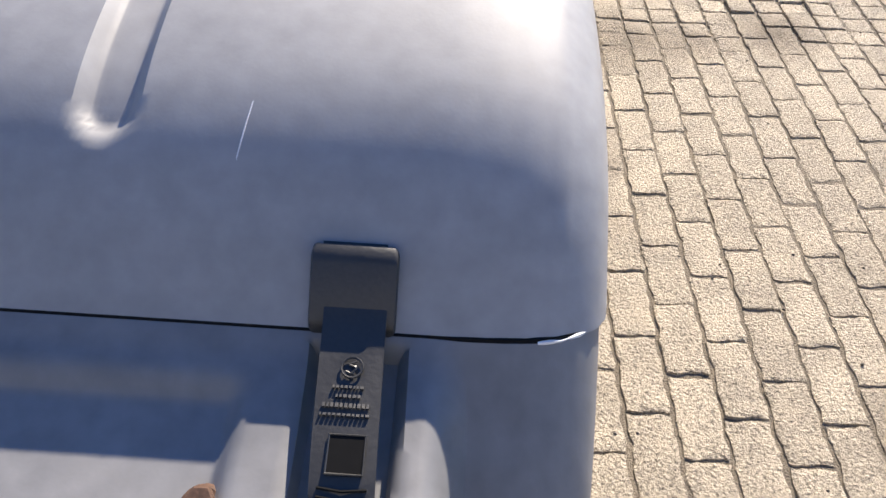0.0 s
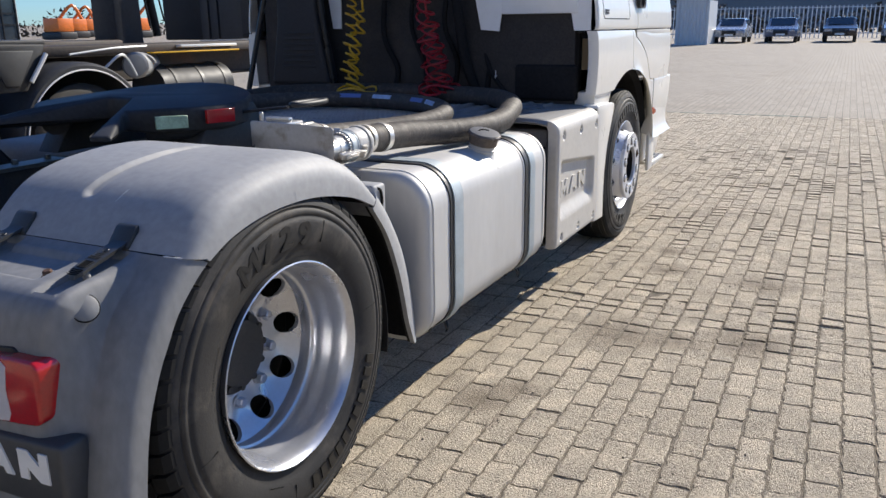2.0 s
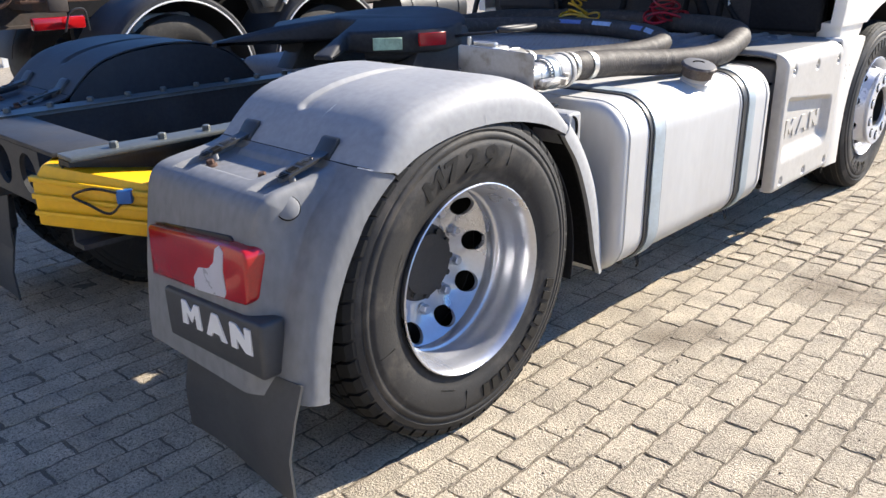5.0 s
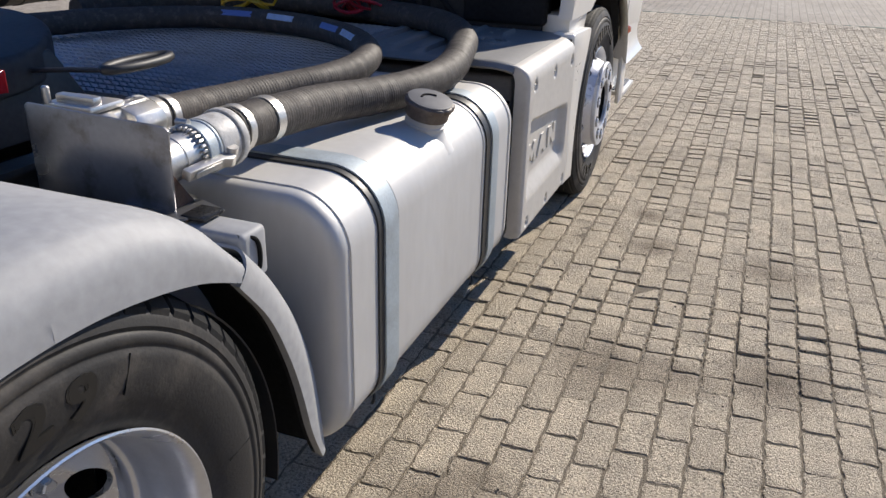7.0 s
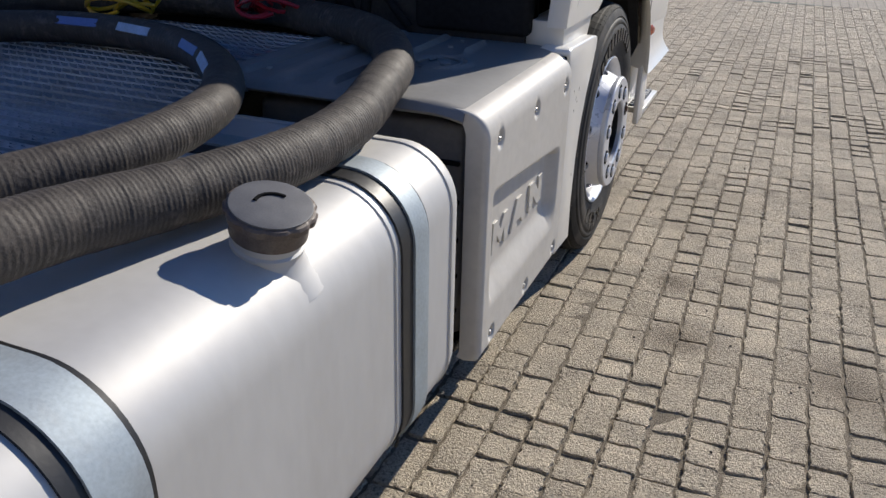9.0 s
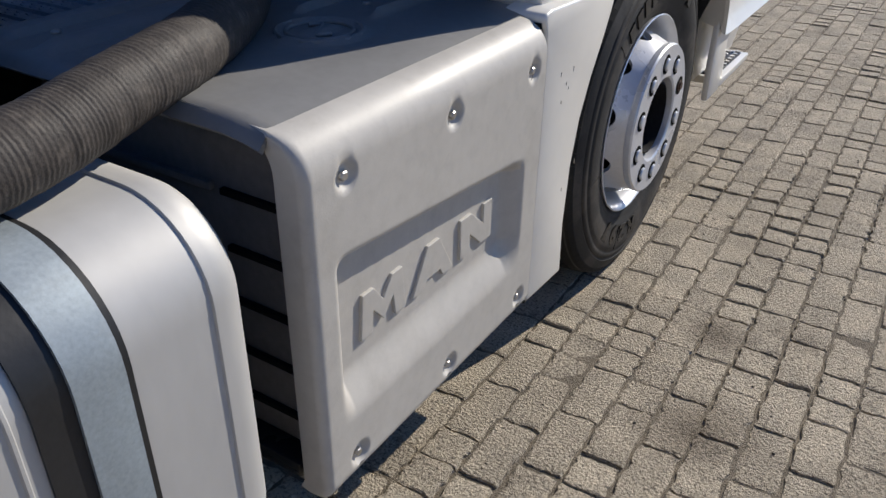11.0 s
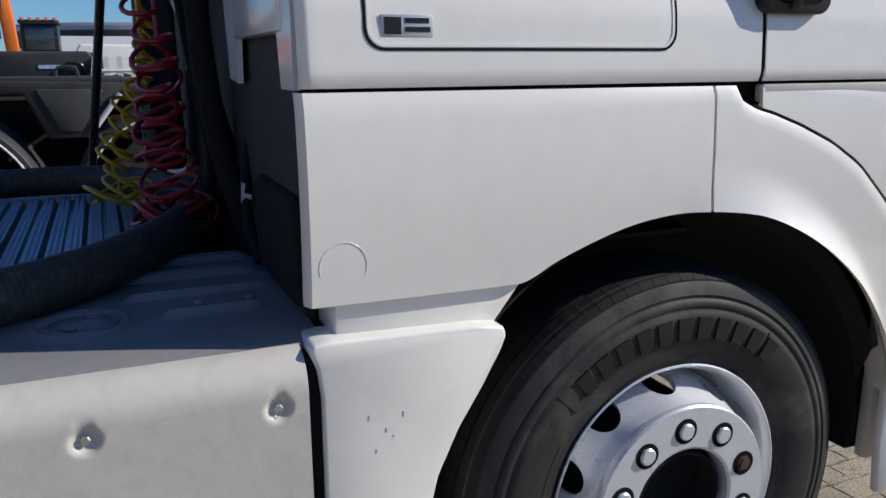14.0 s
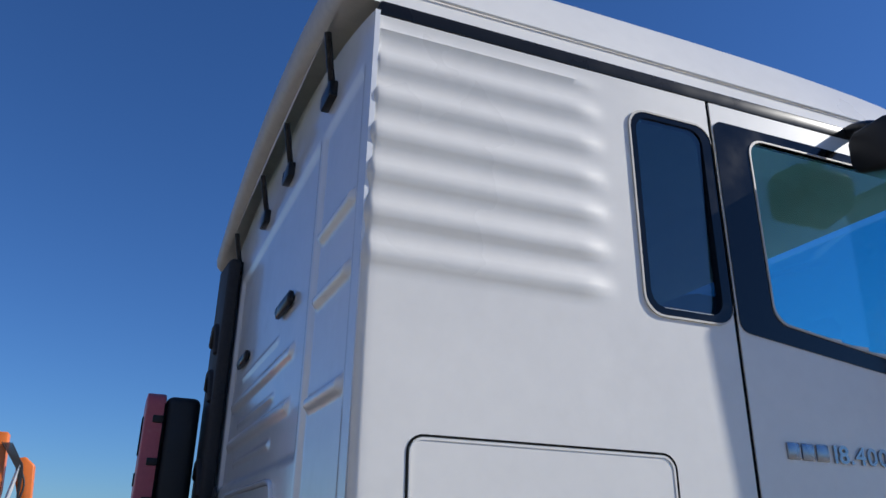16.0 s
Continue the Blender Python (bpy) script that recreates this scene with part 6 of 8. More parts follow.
# catwalk deck
def grating():
    g = new("catwalk")
    g.parent = truck
    n = 16
    for k in range(n):
        y0 = 1.12 + 0.098 * k
        bm = bmesh.new()
        x1 = 0.64 if k < 10 else 0.5
        top = [(0.0, 0.940), (0.004, 0.958), (0.036, 0.958), (0.040, 0.944), (0.047, 0.944), (0.051, 0.958), (0.083, 0.958), (0.087, 0.940), (0.092, 0.934)]
        prism([(y0 + a, z) for a, z in top] + [(y0 + a, z - 0.004) for a, z in top[::-1]], "x", -0.62, x1, bm=bm)
        box(-0.62, x1, y0 - 0.002, y0 + 0.003, 0.92, 0.947, bm=bm)
        # two rows of pressed-up teeth on each raised strip
        for i in range(int((x1 + 0.58) / 0.030)):
            x = -0.61 + 0.030 * i
            for j, yy in enumerate((0.009, 0.023, 0.056, 0.070)):
                q = x + (0.015 if j % 2 else 0)
                prism([(q, 0.9575), (q + 0.016, 0.9575), (q + 0.014, 0.9585), (q + 0.003, 0.9615)], "y", y0 + yy, y0 + yy + 0.008, bm=bm)
        part("grating_plank", bm, GRATE, g, "galvanised perforated grating plank", smooth=False)
    part("grating_bearer", box(-0.6, 0.55, 1.3, 1.36, 0.88, 0.945, 0.004), CHASSIS, g)
    part("grating_bearer", box(-0.6, 0.55, 2.2, 2.26, 0.88, 0.945, 0.004), CHASSIS, g)


grating()
# deck plate inside the tank and cover, engine tunnel and dark gear behind the cab
# unseen block added on the far side to fill out the truck's ground shadow
part("far_side_shadow_block", box(-1.20, -0.50, 0.80, 2.86, 0.29, 0.90, 0.06, 4), BOXGREY, truck, "plain grey block added unseen on the far side to shape the ground shadow")
part("drive_shaft", tube([(0, 0.2, 0.52), (0, 2.95, 0.66)], 0.07, 14), CHASSIS, truck)
# dark block added between the tanks to stop light passing underneath
part("under_shadow_block", box(-0.50, 0.56, 0.85, 2.85, 0.42, 0.60, 0.03, 2), MATT_BLACK, truck)
part("tank_step", box(0.50, 0.60, 0.80, 2.05, 0.82, 0.90, 0.01), CHASSIS, truck)
part("gearbox", box(-0.40, 0.40, 2.92, 4.6, 0.55, 1.30, 0.06, 3), MATT_BLACK, truck, "dark gearbox and engine")
part("rear_bulkhead", box(-1.10, 1.10, 2.872, 2.89, 0.95, 1.97), BULKHEAD, truck)
for s in (1, -1):
    part("inner_arch", box(s * 0.45, s * 1.12, 2.90, 2.96, 0.95, 1.40, 0.01), MATT_BLACK, truck)
part("cab_strut", tube([(0.55, 2.86, 0.96), (0.60, 2.93, 1.5)], 0.02, 10), MATT_BLACK, truck)
part("tank_unit", box(0.74, 1.12, 2.85, 2.95, 0.98, 1.185, 0.02, 3), MATT_BLACK, truck)
part("air_bracket", box(-0.40, 0.40, 2.72, 2.86, 1.67, 1.875, 0.01, 2), SNORKEL, truck, "black coupling bracket")
for x in (-0.29, 0.19):
    b = disc((x, 2.70, 1.82), (0, -1, 0.2), 0.018, 0.05, 12, None, 0.004)
    disc((x, 2.68, 1.80), (0, 0, -1), 0.011, 0.06, 10, b)
    box(x - 0.022, x + 0.022, 2.70, 2.72, 1.78, 1.85, 0.004, 1, b)
    part("air_coupling", b, GREYSTEEL, truck, "steel air coupling")
for x in (-0.12, 0.0, 0.10):
    part("socket", disc((x, 2.725, 1.75), (0, -1, 0), 0.026, 0.02, 16, None, 0.006), BLACK if x < 0.05 and x > -0.1 else BLUE, truck)
for pts_, r_ in (([(0.36, 2.80, 1.72), (0.40, 2.80, 1.45), (0.43, 2.83, 1.2), (0.50, 2.88, 0.98)], 0.030), ([(0.33, 2.78, 1.60), (0.30, 2.82, 1.4), (0.36, 2.86, 1.2), (0.33, 2.88, 1.0)], 0.016), ([(0.10, 2.80, 1.66), (0.06, 2.84, 1.4), (0.14, 2.86, 1.15), (0.10, 2.86, 0.98)], 0.014), ([(-0.10, 2.80, 1.66), (-0.14, 2.84, 1.35), (-0.06, 2.86, 1.15), (-0.1, 2.86, 0.98)], 0.018), ([(0.52, 2.90, 1.3), (0.58, 2.86, 1.15), (0.66, 2.85, 1.05), (0.72, 2.86, 0.98)], 0.014)):
    part("cable", tube(spline(pts_, 8), r_, 10), MATT_BLACK, truck, "black hanging cable")
part("torn_tag", prism([(0.0, 0.0), (0.022, 0.006), (0.026, 0.018), (0.008, 0.024), (0.012, 0.045), (0.003, 0.05)], "x", 0.62, 0.623), WHITELETTER, truck).location = (0, 2.84, 1.10)


def coil(axis, r0, r1, turns, mat_, name, wire=0.0065, seed=0, foot=0):
    """A hanging spiral air line: a straight lead, uneven loops round an axis, and loops lying at the foot."""
    rnd = random.Random(seed)
    line = spline(axis, 30)
    n = int(turns * 14)
    pts = [Vector(axis[0]) + Vector((0, 0, 0.14)), Vector(axis[0]) + Vector((0.006, 0, 0.07))]
    for i in range(n + 1):
        t = i / n
        f = t * (len(line) - 1)
        k = min(int(f), len(line) - 2)
        c = line[k] + (line[k + 1] - line[k]) * (f - k)
        a = 2 * math.pi * turns * t
        rr = (r0 + (r1 - r0) * t) * (1 + 0.22 * math.sin(0.37 * a + seed)) * min(1, 0.3 + t * 8)
        pts.append(c + Vector((rr * math.cos(a), rr * math.sin(a) * 0.9, 0.45 * rr * math.cos(a + 0.9 + seed))))
    c = pts[-1]
    for i in range(foot * 14):
        a = 2 * math.pi * i / 14
        swing = 2 * math.pi * i / (14 * foot)
        o = Vector((0.055 * math.cos(swing * 1.7), 0.055 * math.sin(swing * 1.7), 0))
        pts.append(Vector((line[-1].x, line[-1].y, line[-1].z)) + o + Vector((0.075 * math.cos(a), 0.06 * math.sin(a), 0.03 * math.sin(a + swing) - 0.01)))
    part(name, tube(pts, wire, 6), mat_, truck, name.replace("_", " ") + " hanging from the rear cab wall")


coil([(-0.292, 2.70, 1.60), (-0.299, 2.72, 1.50), (-0.279, 2.674, 1.366), (-0.246, 2.616, 1.242), (-0.244, 2.583, 1.13), (-0.21, 2.60, 1.03)], 0.03, 0.052, 11, COIL_Y, "yellow_air_coil", seed=1, foot=4)
coil([(-0.21, 2.69, 1.52), (-0.22, 2.69, 1.42), (-0.25, 2.66, 1.30), (-0.235, 2.62, 1.16), (-0.20, 2.62, 1.03)], 0.025, 0.045, 6.5, COIL_Y, "yellow_air_coil", seed=2)
coil([(0.20, 2.68, 1.64), (0.216, 2.67, 1.60), (0.236, 2.70, 1.465), (0.272, 2.694, 1.33), (0.297, 2.699, 1.196), (0.317, 2.704, 1.05)], 0.042, 0.072, 11, COIL_R, "red_air_coil", seed=3, foot=5)
coil([(0.22, 2.71, 1.46), (0.25, 2.70, 1.33), (0.28, 2.70, 1.2), (0.30, 2.71, 1.05)], 0.05, 0.075, 5.5, COIL_R, "red_air_coil", seed=5, foot=3)

# ---- hoses with their couplings ----
def hose(path, r, name):
    rnd = random.Random(4)
    wrap = [rnd.random() for _ in range(100)]
    pts = spline(path, 84)
    h = link(name, tube(pts, lambda i: r * (1 + (0.013 if i % 4 < 2 else 0) * (0.3 + wrap[i // 4 % 97]) + 0.006 * math.sin(i * 0.23) + 0.010 * wrap[i // 9 % 89]), 20), HOSE)
    tagged(h, "thick black corrugated discharge hose lying over tank and catwalk", "hose", "discharge hoses")
    return h, pts


H1 = [(0.955, 0.795, 1.010), (0.953, 0.95, 1.002), (0.970, 1.18, 0.988), (1.010, 1.36, 0.974), (1.058, 1.55, 0.968), (1.074, 1.72, 0.968), (1.064, 1.88, 0.976), (1.032, 2.03, 0.991), (0.978, 2.22, 1.004), (0.85, 2.44, 1.010), (0.66, 2.60, 1.014), (0.35, 2.73, 1.012), (0.0, 2.80, 1.012), (-0.4, 2.72, 1.01), (-0.66, 2.5, 1.01), (-0.74, 2.1, 1.0)]
H2 = [(0.735, 0.79, 1.010), (0.742, 1.0, 0.998), (0.785, 1.22, 0.993), (0.845, 1.42, 0.995), (0.858, 1.60, 1.002), (0.805, 1.78, 1.009), (0.655, 1.97, 1.014), (0.42, 2.14, 1.012), (0.12, 2.22, 1.012), (-0.16, 2.17, 1.012), (-0.42, 1.92, 1.012), (-0.55, 1.62, 1.012)]
for path, r, nm in ((H1, 0.0515, "discharge_hose"), (H2, 0.044, "discharge_hose")):
    h, pts = hose(path, r, nm)
    for k in (5, 70, 74) if path is H1 else (5, 20):
        p, q = pts[k], pts[k + 1]
        part("hose_clamp", disc(p, q - p, r + 0.004, 0.022, 28), STEEL, h, "bright steel hose clamp")
    if path is H2:
        for k, wd in ((485, 18), (542, 18), (632, 17), (695, 18)):
            seg = pts[k:k + wd]
            c = sum(seg, Vector()) / len(seg)
            d = (seg[-1] - seg[0]).normalized()
            up = Vector((0, 0, 1))
            sd = d.cross(up)
            c = c + (up * 0.55 - (Vector((c.x - 0.0, c.y - 1.2, 0)).normalized()) * 0.83).normalized() * (r + 0.0015)
            nrm = (up * 0.55 - (Vector((c.x, c.y - 1.2, 0)).normalized()) * 0.83).normalized()
            b = box(-0.07, 0.07, -0.012, 0.012, -0.003, 0.0015, 0.001, 1)
            zax, xax = nrm, d
            yax = zax.cross(xax).normalized()
            b.transform(Matrix(((xax.x, yax.x, zax.x, c.x), (xax.y, yax.y, zax.y, c.y), (xax.z, yax.z, zax.z, c.z), (0, 0, 0, 1))))
            part("hose_print", b, HOSEBLUE if k in (542, 695) else HOSELABEL, h, "plain pale blue print bars")


def coupling(c, d, r, lever=0.3):
    """A cam lock coupling: steel stub, toothed ring, clamp band, scuffed collar and a cast lever."""
    d = Vector(d).normalized()
    m = Matrix.Translation(c) @ d.to_track_quat("Z", "Y").to_matrix().to_4x4()

    def turned(profile, n=40):
        b = lathe(profile, n)
        b.transform(m)
        return b
    ob = part("hose_coupling", turned([(r * 0.80, -0.02), (r * 0.82, 0.0), (r * 0.82, 0.030), (r * 0.86, 0.032), (r * 0.86, 0.070), (r * 0.90, 0.078), (r * 0.90, 0.225), (r * 0.80, 0.23)]), POLISHED, truck, "cast aluminium cam lock coupling", angle=30)
    part("clamp_band", turned([(r * 0.9, 0.084), (r * 1.07, 0.085), (r * 1.10, 0.087), (r * 1.10, 0.091), (r * 1.06, 0.093), (r * 1.06, 0.118), (r * 1.10, 0.120), (r * 1.10, 0.125), (r * 1.0, 0.126)]), STRAP, ob, "bluish steel clamp band", angle=30)
    part("collar", turned([(r * 0.9, 0.127), (r * 1.12, 0.128), (r * 1.15, 0.133), (r * 1.14, 0.185), (r * 1.02, 0.19)]), COLLAR, ob, "scuffed pale collar", angle=30)
    part("collar_ring", turned([(r * 1.0, 0.188), (r * 1.22, 0.189), (r * 1.24, 0.192), (r * 1.24, 0.204), (r * 1.22, 0.208), (r * 1.02, 0.209)]), COLLAR, ob, angle=30)
    for k in range(30):
        a = 2 * math.pi * k / 30
        t = box(-0.0025, 0.0045, -0.0032, 0.0032, 0.070, 0.084, 0.001, 1)
        t.transform(m @ Matrix.Rotation(a, 4, "Z") @ Matrix.Translation((r * 0.95, 0, 0)))
        part("ring_tooth", t, STEEL, ob)
    for a in (lever, lever + math.pi):
        rot = m @ Matrix.Rotation(a, 4, "Z")
        t = prism([(0.0, 0.006), (0.0, -0.014), (0.12, -0.016), (0.135, -0.010), (0.135, 0.014), (0.118, 0.018), (0.10, 0.008)], "y", -0.011, 0.011, bev=0.003)
        t.transform(rot @ Matrix.Translation((r * 1.22, 0, 0.005)) @ Matrix(((0, 0, 1, 0), (0, 1, 0, 0), (1, 0, 0, 0), (0, 0, 0, 1))))
        lv = part("lock_lever", t, POLISHED, ob, "cast lever", angle=25)
        t = box(r * 1.22 + 0.008, r * 1.22 + 0.0105, -0.007, 0.007, 0.02, 0.10, 0.001, 1)
        t.transform(rot)
        part("lever_web", t, STEEL, lv)
        t = disc((r * 1.15, -0.022, 0.145), (0, 1, 0), 0.013, 0.044, 14, None, 0.003)
        t.transform(rot)
        part("lever_pin", t, STEEL, lv)
    t = disc((0.0, r * 1.10, 0.095), (1, 0, 0), 0.008, 0.03, 12, None, 0.002)
    t.transform(m)
    part("clamp_screw", t, STEEL, ob)
    return ob


coupling((0.952, 0.575, 1.0), (0.02, 1, 0.01), 0.052)
coupling((0.73, 0.575, 1.015), (0.04, 1, 0.0), 0.044)
vb = box(0.655, 0.80, 0.575, 0.69, 0.965, 1.072, 0.022, 2)
vb2 = prism([(-0.05, -0.05), (0.05, -0.05), (0.075, -0.015), (0.075, 0.025), (0.04, 0.055), (-0.04, 0.055)], "y", 0.0, 0.12, bev=0.008)
merge(vb, vb2, Matrix.Translation((0.775, 0.665, 1.022)) @ Matrix.Rotation(radians(-18), 4, "Y") @ Matrix.Diagonal((0.78, 0.75, 0.78, 1)))
valve = part("valve_block", vb, POLISHED, truck, "polished cast aluminium valve block", angle=25)
for k in range(4):
    a = radians(20 + 38 * k)
    rb_ = box(-0.010, 0.010, 0.0, 0.082, 0.0, 0.012, 0.003, 1)
    rb_.transform(Matrix.Translation((0.772, 0.668, 1.018)) @ Matrix.Rotation(a - math.pi / 2, 4, "Y") @ Matrix.Translation((0, 0, 0.046)))
    part("grip_rib", rb_, POLISHED, valve)
part("valve_lid", box(0.665, 0.79, 0.585, 0.68, 1.072, 1.088, 0.006, 2), POLISHED, valve)
part("valve_bar", box(0.685, 0.785, 0.60, 0.625, 1.086, 1.104, 0.005, 2), POLISHED, valve)
part("valve_pin", disc((0.675, 0.59, 1.085), (0, 0, 1), 0.008, 0.035, 10, None, 0.003), POLISHED, valve)
part("valve_rib", prism([(0.79, 0.985), (0.85, 1.0), (0.86, 1.03), (0.80, 1.075)], "y", 0.60, 0.63, bev=0.004), POLISHED, valve)
part("hose_plate", prism([(0.66, 0.90), (1.0, 0.89), (1.005, 1.078), (0.995, 1.085), (0.668, 1.095), (0.66, 1.09)], "y", 0.545, 0.552, bev=0.0015), PLATE, truck, "stained stainless steel plate")
part("plate_foot", prism([(0.56, 0.86), (0.66, 0.86), (0.56, 0.99)], "x", 0.985, 0.992), RUST, truck)
# the chock hangs aslant outside the rail
cx_, cy_ = Vector((0.61, 0.72, 0.0)), Vector((-0.763, 0.646, 0.0))
co_ = Vector((0.32, -0.87, 0.035)) - cx_ * 0.30 + cy_ * 0.84
ch.matrix_basis = Matrix(((cx_.x, cy_.x, 0, co_.x), (cx_.y, cy_.y, 0, co_.y), (0, 0, 1, co_.z), (0, 0, 0, 1)))

# ---- background: yard, neighbouring vehicles, building ----
WALLWHITE = mat("white_render", (0.72, 0.73, 0.74), 0.8, vary=0.04, scale=0.5, dirt=(0.55, 0.54, 0.52), dirt_amount=0.2, dirt_scale=0.4)
WINGLASS = mat("dark_window_glass", (0.03, 0.04, 0.05), 0.08, vary=0.2, scale=0.4, coat=0.5)
GREYTRIM = mat("grey_aluminium_trim", (0.35, 0.36, 0.37), 0.4, metal=0.4, vary=0.05)
ORANGE = mat("orange_machine_paint", (0.72, 0.17, 0.02), 0.4, vary=0.1, scale=2, dirt=(0.2, 0.1, 0.05), dirt_amount=0.3, dirt_scale=3)
RUSTYFRAME = mat("rusty_chassis_paint", (0.045, 0.035, 0.03), 0.7, vary=0.4, scale=3, dirt=(0.13, 0.055, 0.025), dirt_amount=0.7, dirt_scale=2.2)
GALV = mat("white_fence_steel", (0.66, 0.67, 0.67), 0.5, metal=0.2, vary=0.05)
CONTAINER = mat("grey_white_container_paint", (0.55, 0.57, 0.58), 0.5, vary=0.06, scale=1)
HALLWALL = mat("grey_warehouse_cladding", (0.20, 0.21, 0.23), 0.7, vary=0.1, scale=0.3)
TWIG = mat("bare_twigs", (0.10, 0.075, 0.055), 0.9, vary=0.3)
SCRUB = mat("brown_scrub", (0.055, 0.045, 0.032), 0.95, vary=0.4, scale=3)
CAR_SILVER = mat("silver_car_paint", (0.45, 0.47, 0.5), 0.25, metal=0.4, vary=0.04, coat=0.5)
CAR_BLUE = mat("blue_grey_car_paint", (0.14, 0.17, 0.24), 0.25, metal=0.3, vary=0.04, coat=0.5)
CAR_BLACK = mat("black_car_paint", (0.02, 0.02, 0.022), 0.2, vary=0.04, coat=0.5)


def office():
    b = empty("office_building", (0, 0, 0), "white two-storey office with large dark windows and flat roof", "building")
    X1, X0, Y0, Y1, Z = -46.6, -57.5, 21.3, 34.4, 6.0
    part("wall", box(X0, X1, Y0, Y1, 0, Z), WALLWHITE, b, "white rendered walls", smooth=False)
    part("parapet", box(X0 - 0.1, X1 + 0.1, Y0 - 0.1, Y1 + 0.1, Z - 0.02, Z + 0.18), GREYTRIM, b, smooth=False)
    spans = [(Y0 + 0.15, Y0 + 4.6), (Y0 + 5.9, Y0 + 8.0), (Y0 + 9.9, Y1 - 0.15)]
    for a, c in spans:
        w = part("window", box(X1 - 0.25, X1 + 0.03, a, c, 0.4, 4.55), WINGLASS, b, "dark full-height window", smooth=False)
        n = max(2, round((c - a) / 1.1))
        for k in range(n + 1):
            y = a + (c - a) * k / n
            part("mullion", box(X1 + 0.0, X1 + 0.10, y - 0.05, y + 0.05, 0.4, 4.55), DARK, w, smooth=False)
        for z in (0.4, 1.9, 2.6, 4.5):
            part("transom", box(X1 + 0.0, X1 + 0.09, a, c, z - 0.05, z + 0.05), DARK, w, smooth=False)
        part("sun_canopy", box(X1, X1 + 1.1, a - 0.6, c + 0.7, 4.65, 4.78), GREYTRIM, b, smooth=False)
    w = part("window", box(X1 - 3.2, X1 - 0.15, Y0 - 0.03, Y0 + 0.2, 0.4, 4.55), WINGLASS, b, "dark corner window", smooth=False)
    for k in range(4):
        part("mullion", box(X1 - 3.2 + 1.0 * k, X1 - 3.1 + 1.0 * k, Y0 - 0.10, Y0, 0.4, 4.55), DARK, w, smooth=False)
    part("sun_canopy", box(X1 - 4.0, X1 + 0.9, Y0 - 1.0, Y0, 4.65, 4.78), GREYTRIM, b, smooth=False)
    part("window", box(X0 + 2.0, X0 + 5.0, Y0 - 0.03, Y0 + 0.2, 3.4, 4.5), WINGLASS, b, smooth=False)
    part("roof_mast", tube([(X1 - 1.0, Y0 + 1.5, Z), (X1 - 1.0, Y0 + 1.5, Z + 2.6)], 0.05, 6), GREYTRIM, b)
    part("mast_arm", tube([(X1 - 1.0, Y0 + 1.1, Z + 2.4), (X1 - 1.0, Y0 + 1.9, Z + 2.4)], 0.04, 6), GREYTRIM, b)
    part("roof_unit", box(X1 - 3, X1 - 2, Y0 + 3.4, Y0 + 4.4, Z, Z + 0.5, 0.05), GREYTRIM, b)


office()


def wheel_simple(parent, x, y, r, w, s, mat_rim=None):
    t = part("wheel", lathe_x([(x - s * 0.02, r * 0.58), (x, r * 0.64), (x, r * 0.86), (x - s * 0.03, r * 0.98), (x - s * w / 2, r), (x - s * w, r * 0.95), (x - s * w, r * 0.6)], y, r, 40), RUBBER, parent, "dusty black tyre")
    part("rim", lathe_x([(x - s * 0.015, r * 0.6), (x - s * 0.02, r * 0.57), (x - s * 0.09, r * 0.52), (x - s * 0.10, r * 0.38), (x - s * 0.07, r * 0.30), (x - s * 0.05, r * 0.2), (x - s * 0.05, 0.0)], y, r, 32), mat_rim or RIM, t)
    return t


